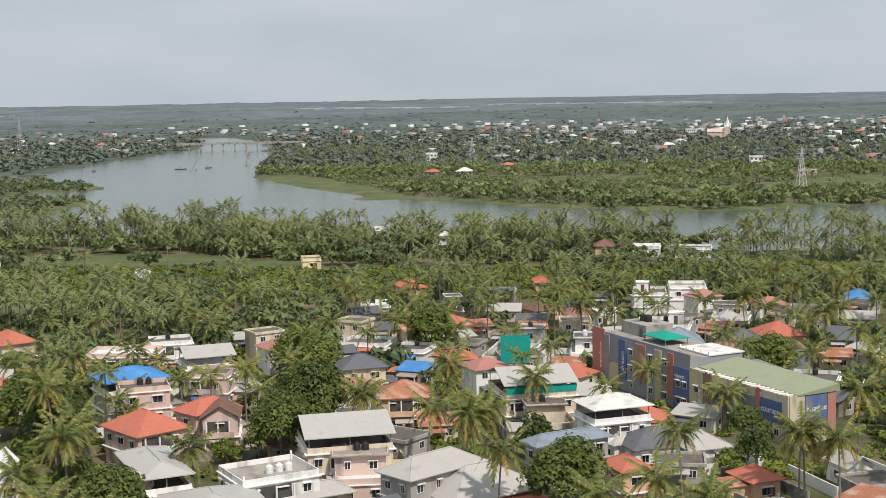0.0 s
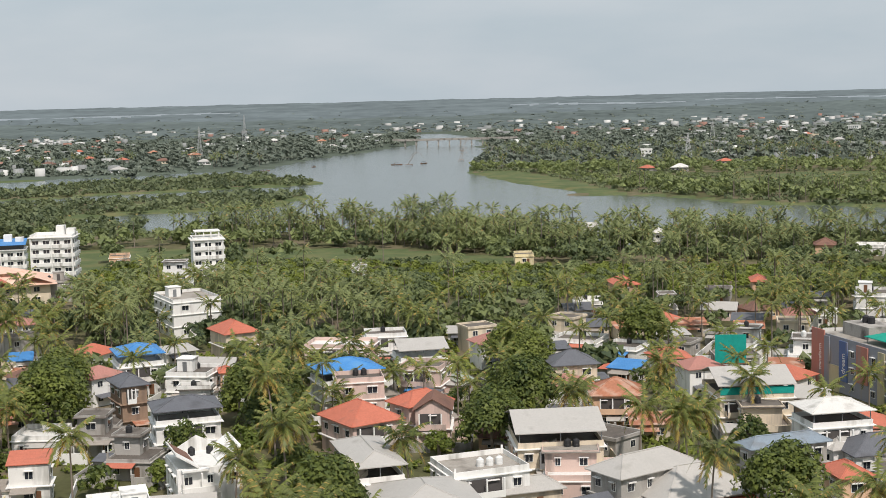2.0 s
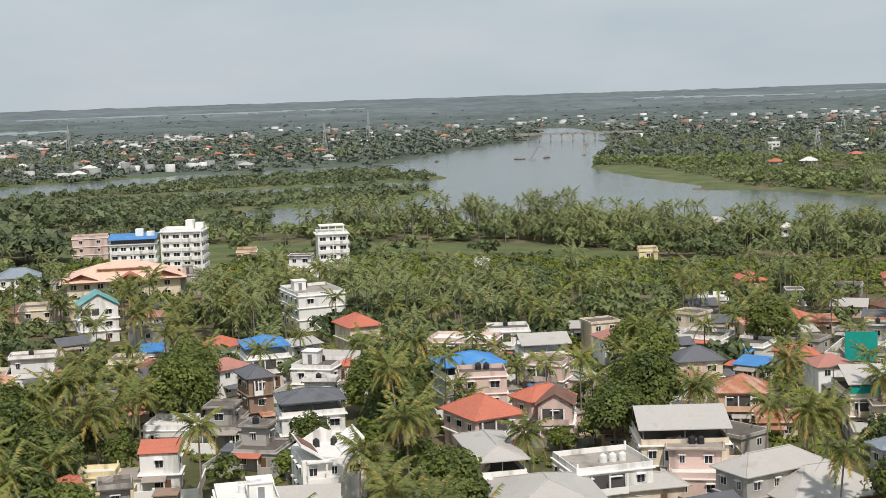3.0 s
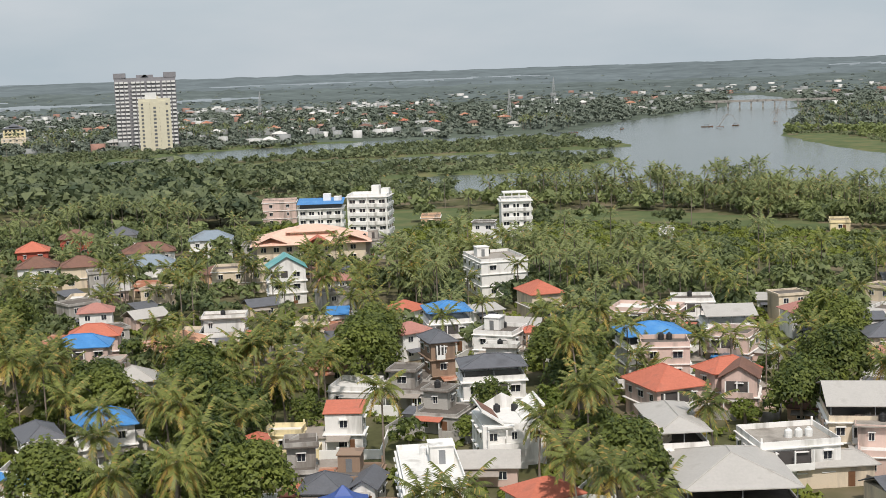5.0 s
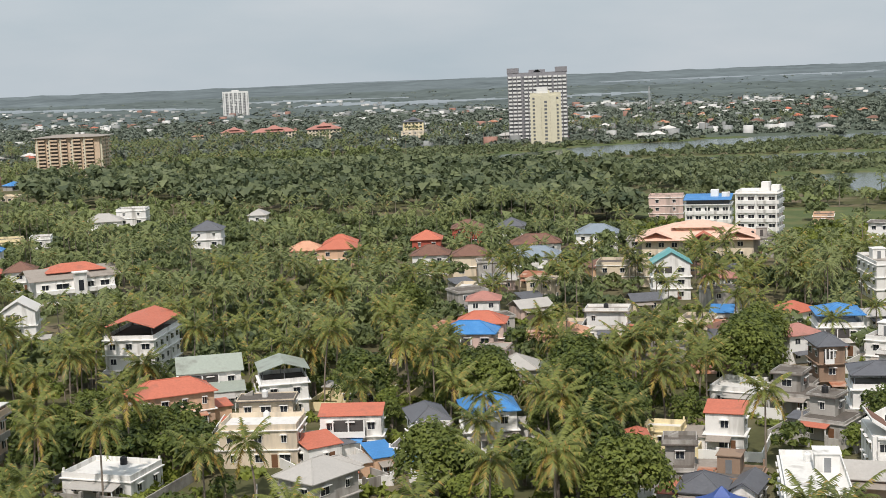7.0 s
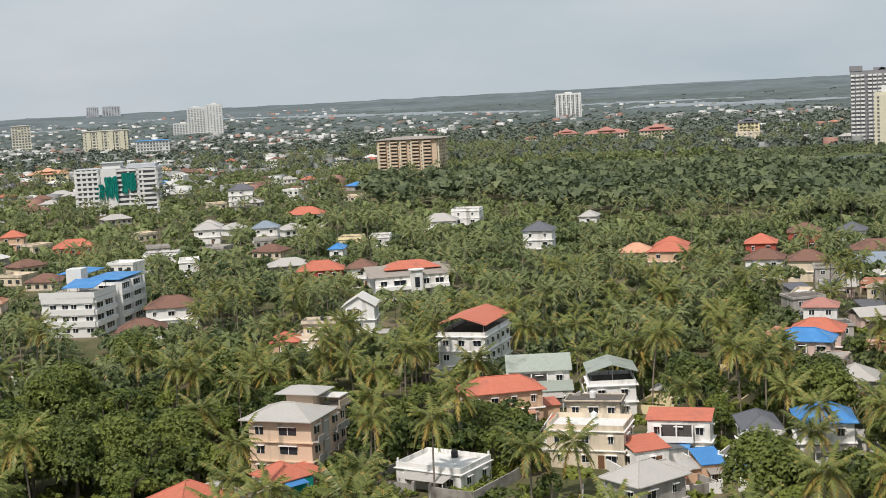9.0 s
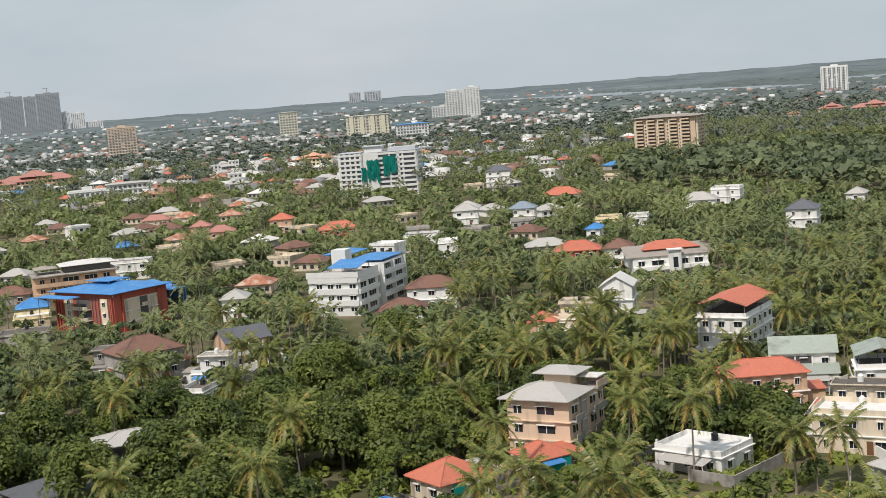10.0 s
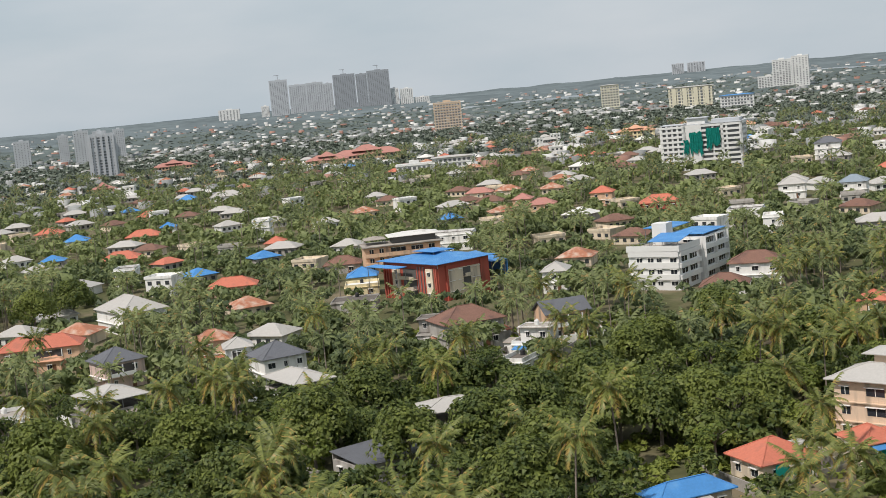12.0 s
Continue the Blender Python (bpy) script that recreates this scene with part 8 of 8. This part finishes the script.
        stuff(name, scatter_quads(template, x, y, land(x, y), rng.uniform(0, 6.28, len(x)), rng.uniform(0.6, 1.4, len(x)), np.full(len(x), 0.7)), LEAF_LIGHT if r0 < 500 else MANGROVE, "low bright green scrub and saplings")
    for name, template, r0, r1, area, seed, mat in (("garden_woods", bush, 275, 560, 46, 6, WOODS), ("bank_woods", bush2, 500, 1100, 88, 7, WOODS),
                                                    # both far belts take the leaf colour that holds haze
                                                    ("far_bank_woods", leaf_crown(99, 6, 5, 1.95, (5.5, 5.5, 3.8)), 1100, 1900, 240, 18, HAZED_WOODS),
                                                    ("plain_woods", bush3, 1900, 3500, 640, 8, HAZED_WOODS)):
        x, y, rng = spots(seed, r0, r1, area)
        scale = rng.uniform(0.55, 1.3, len(x))
        tall = rng.uniform(1.8, 5.5, len(x))
        low = (reach(SCRUB, x, y) < 0) | mangrove(x, y)
        swamp = mangrove(x, y)
        scale, tall = np.where(low, scale * np.where(swamp, 0.95, 0.62), scale), np.where(low, tall * 0.3 + 0.4, tall)
        wood = deep_wood(x, y)
        scale, tall = np.where(wood, scale * 1.6, scale), np.where(wood, tall + 4.5, tall)
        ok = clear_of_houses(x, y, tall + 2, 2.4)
        ok &= open_land(x, y, 1.0) & ((clump(x, y) < 0.75) | (rng.uniform(0, 1, len(x)) < 0.4))
        ok &= rng.uniform(0, 1, len(x)) < np.clip((np.where(np.arctan2(x, y) < -0.95, 4100, 3000) - np.hypot(x, y)) / 1000, 0.1, 1)
        ok &= ~far_arm(x, y)
        if name == "bank_woods":
            here = ok & swamp
            ok &= ~swamp
            stuff("mangroves", scatter_quads(template, x[here], y[here], land(x[here], y[here]), rng.uniform(0, 6.28, here.sum()), scale[here], tall[here]), MANGROVE, "dark mangrove thickets on low islands")
        here = ok & wood
        if here.any():
            ok &= ~wood
            stuff("closed_wood", scatter_quads(template, x[here], y[here], land(x[here], y[here]), rng.uniform(0, 6.28, here.sum()), scale[here], tall[here]), MANGROVE, "closed dark green wood of tall trees")
        x, y, tall, scale = x[ok], y[ok], tall[ok], scale[ok]
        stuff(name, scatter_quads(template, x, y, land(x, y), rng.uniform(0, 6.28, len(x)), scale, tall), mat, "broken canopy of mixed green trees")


plant()
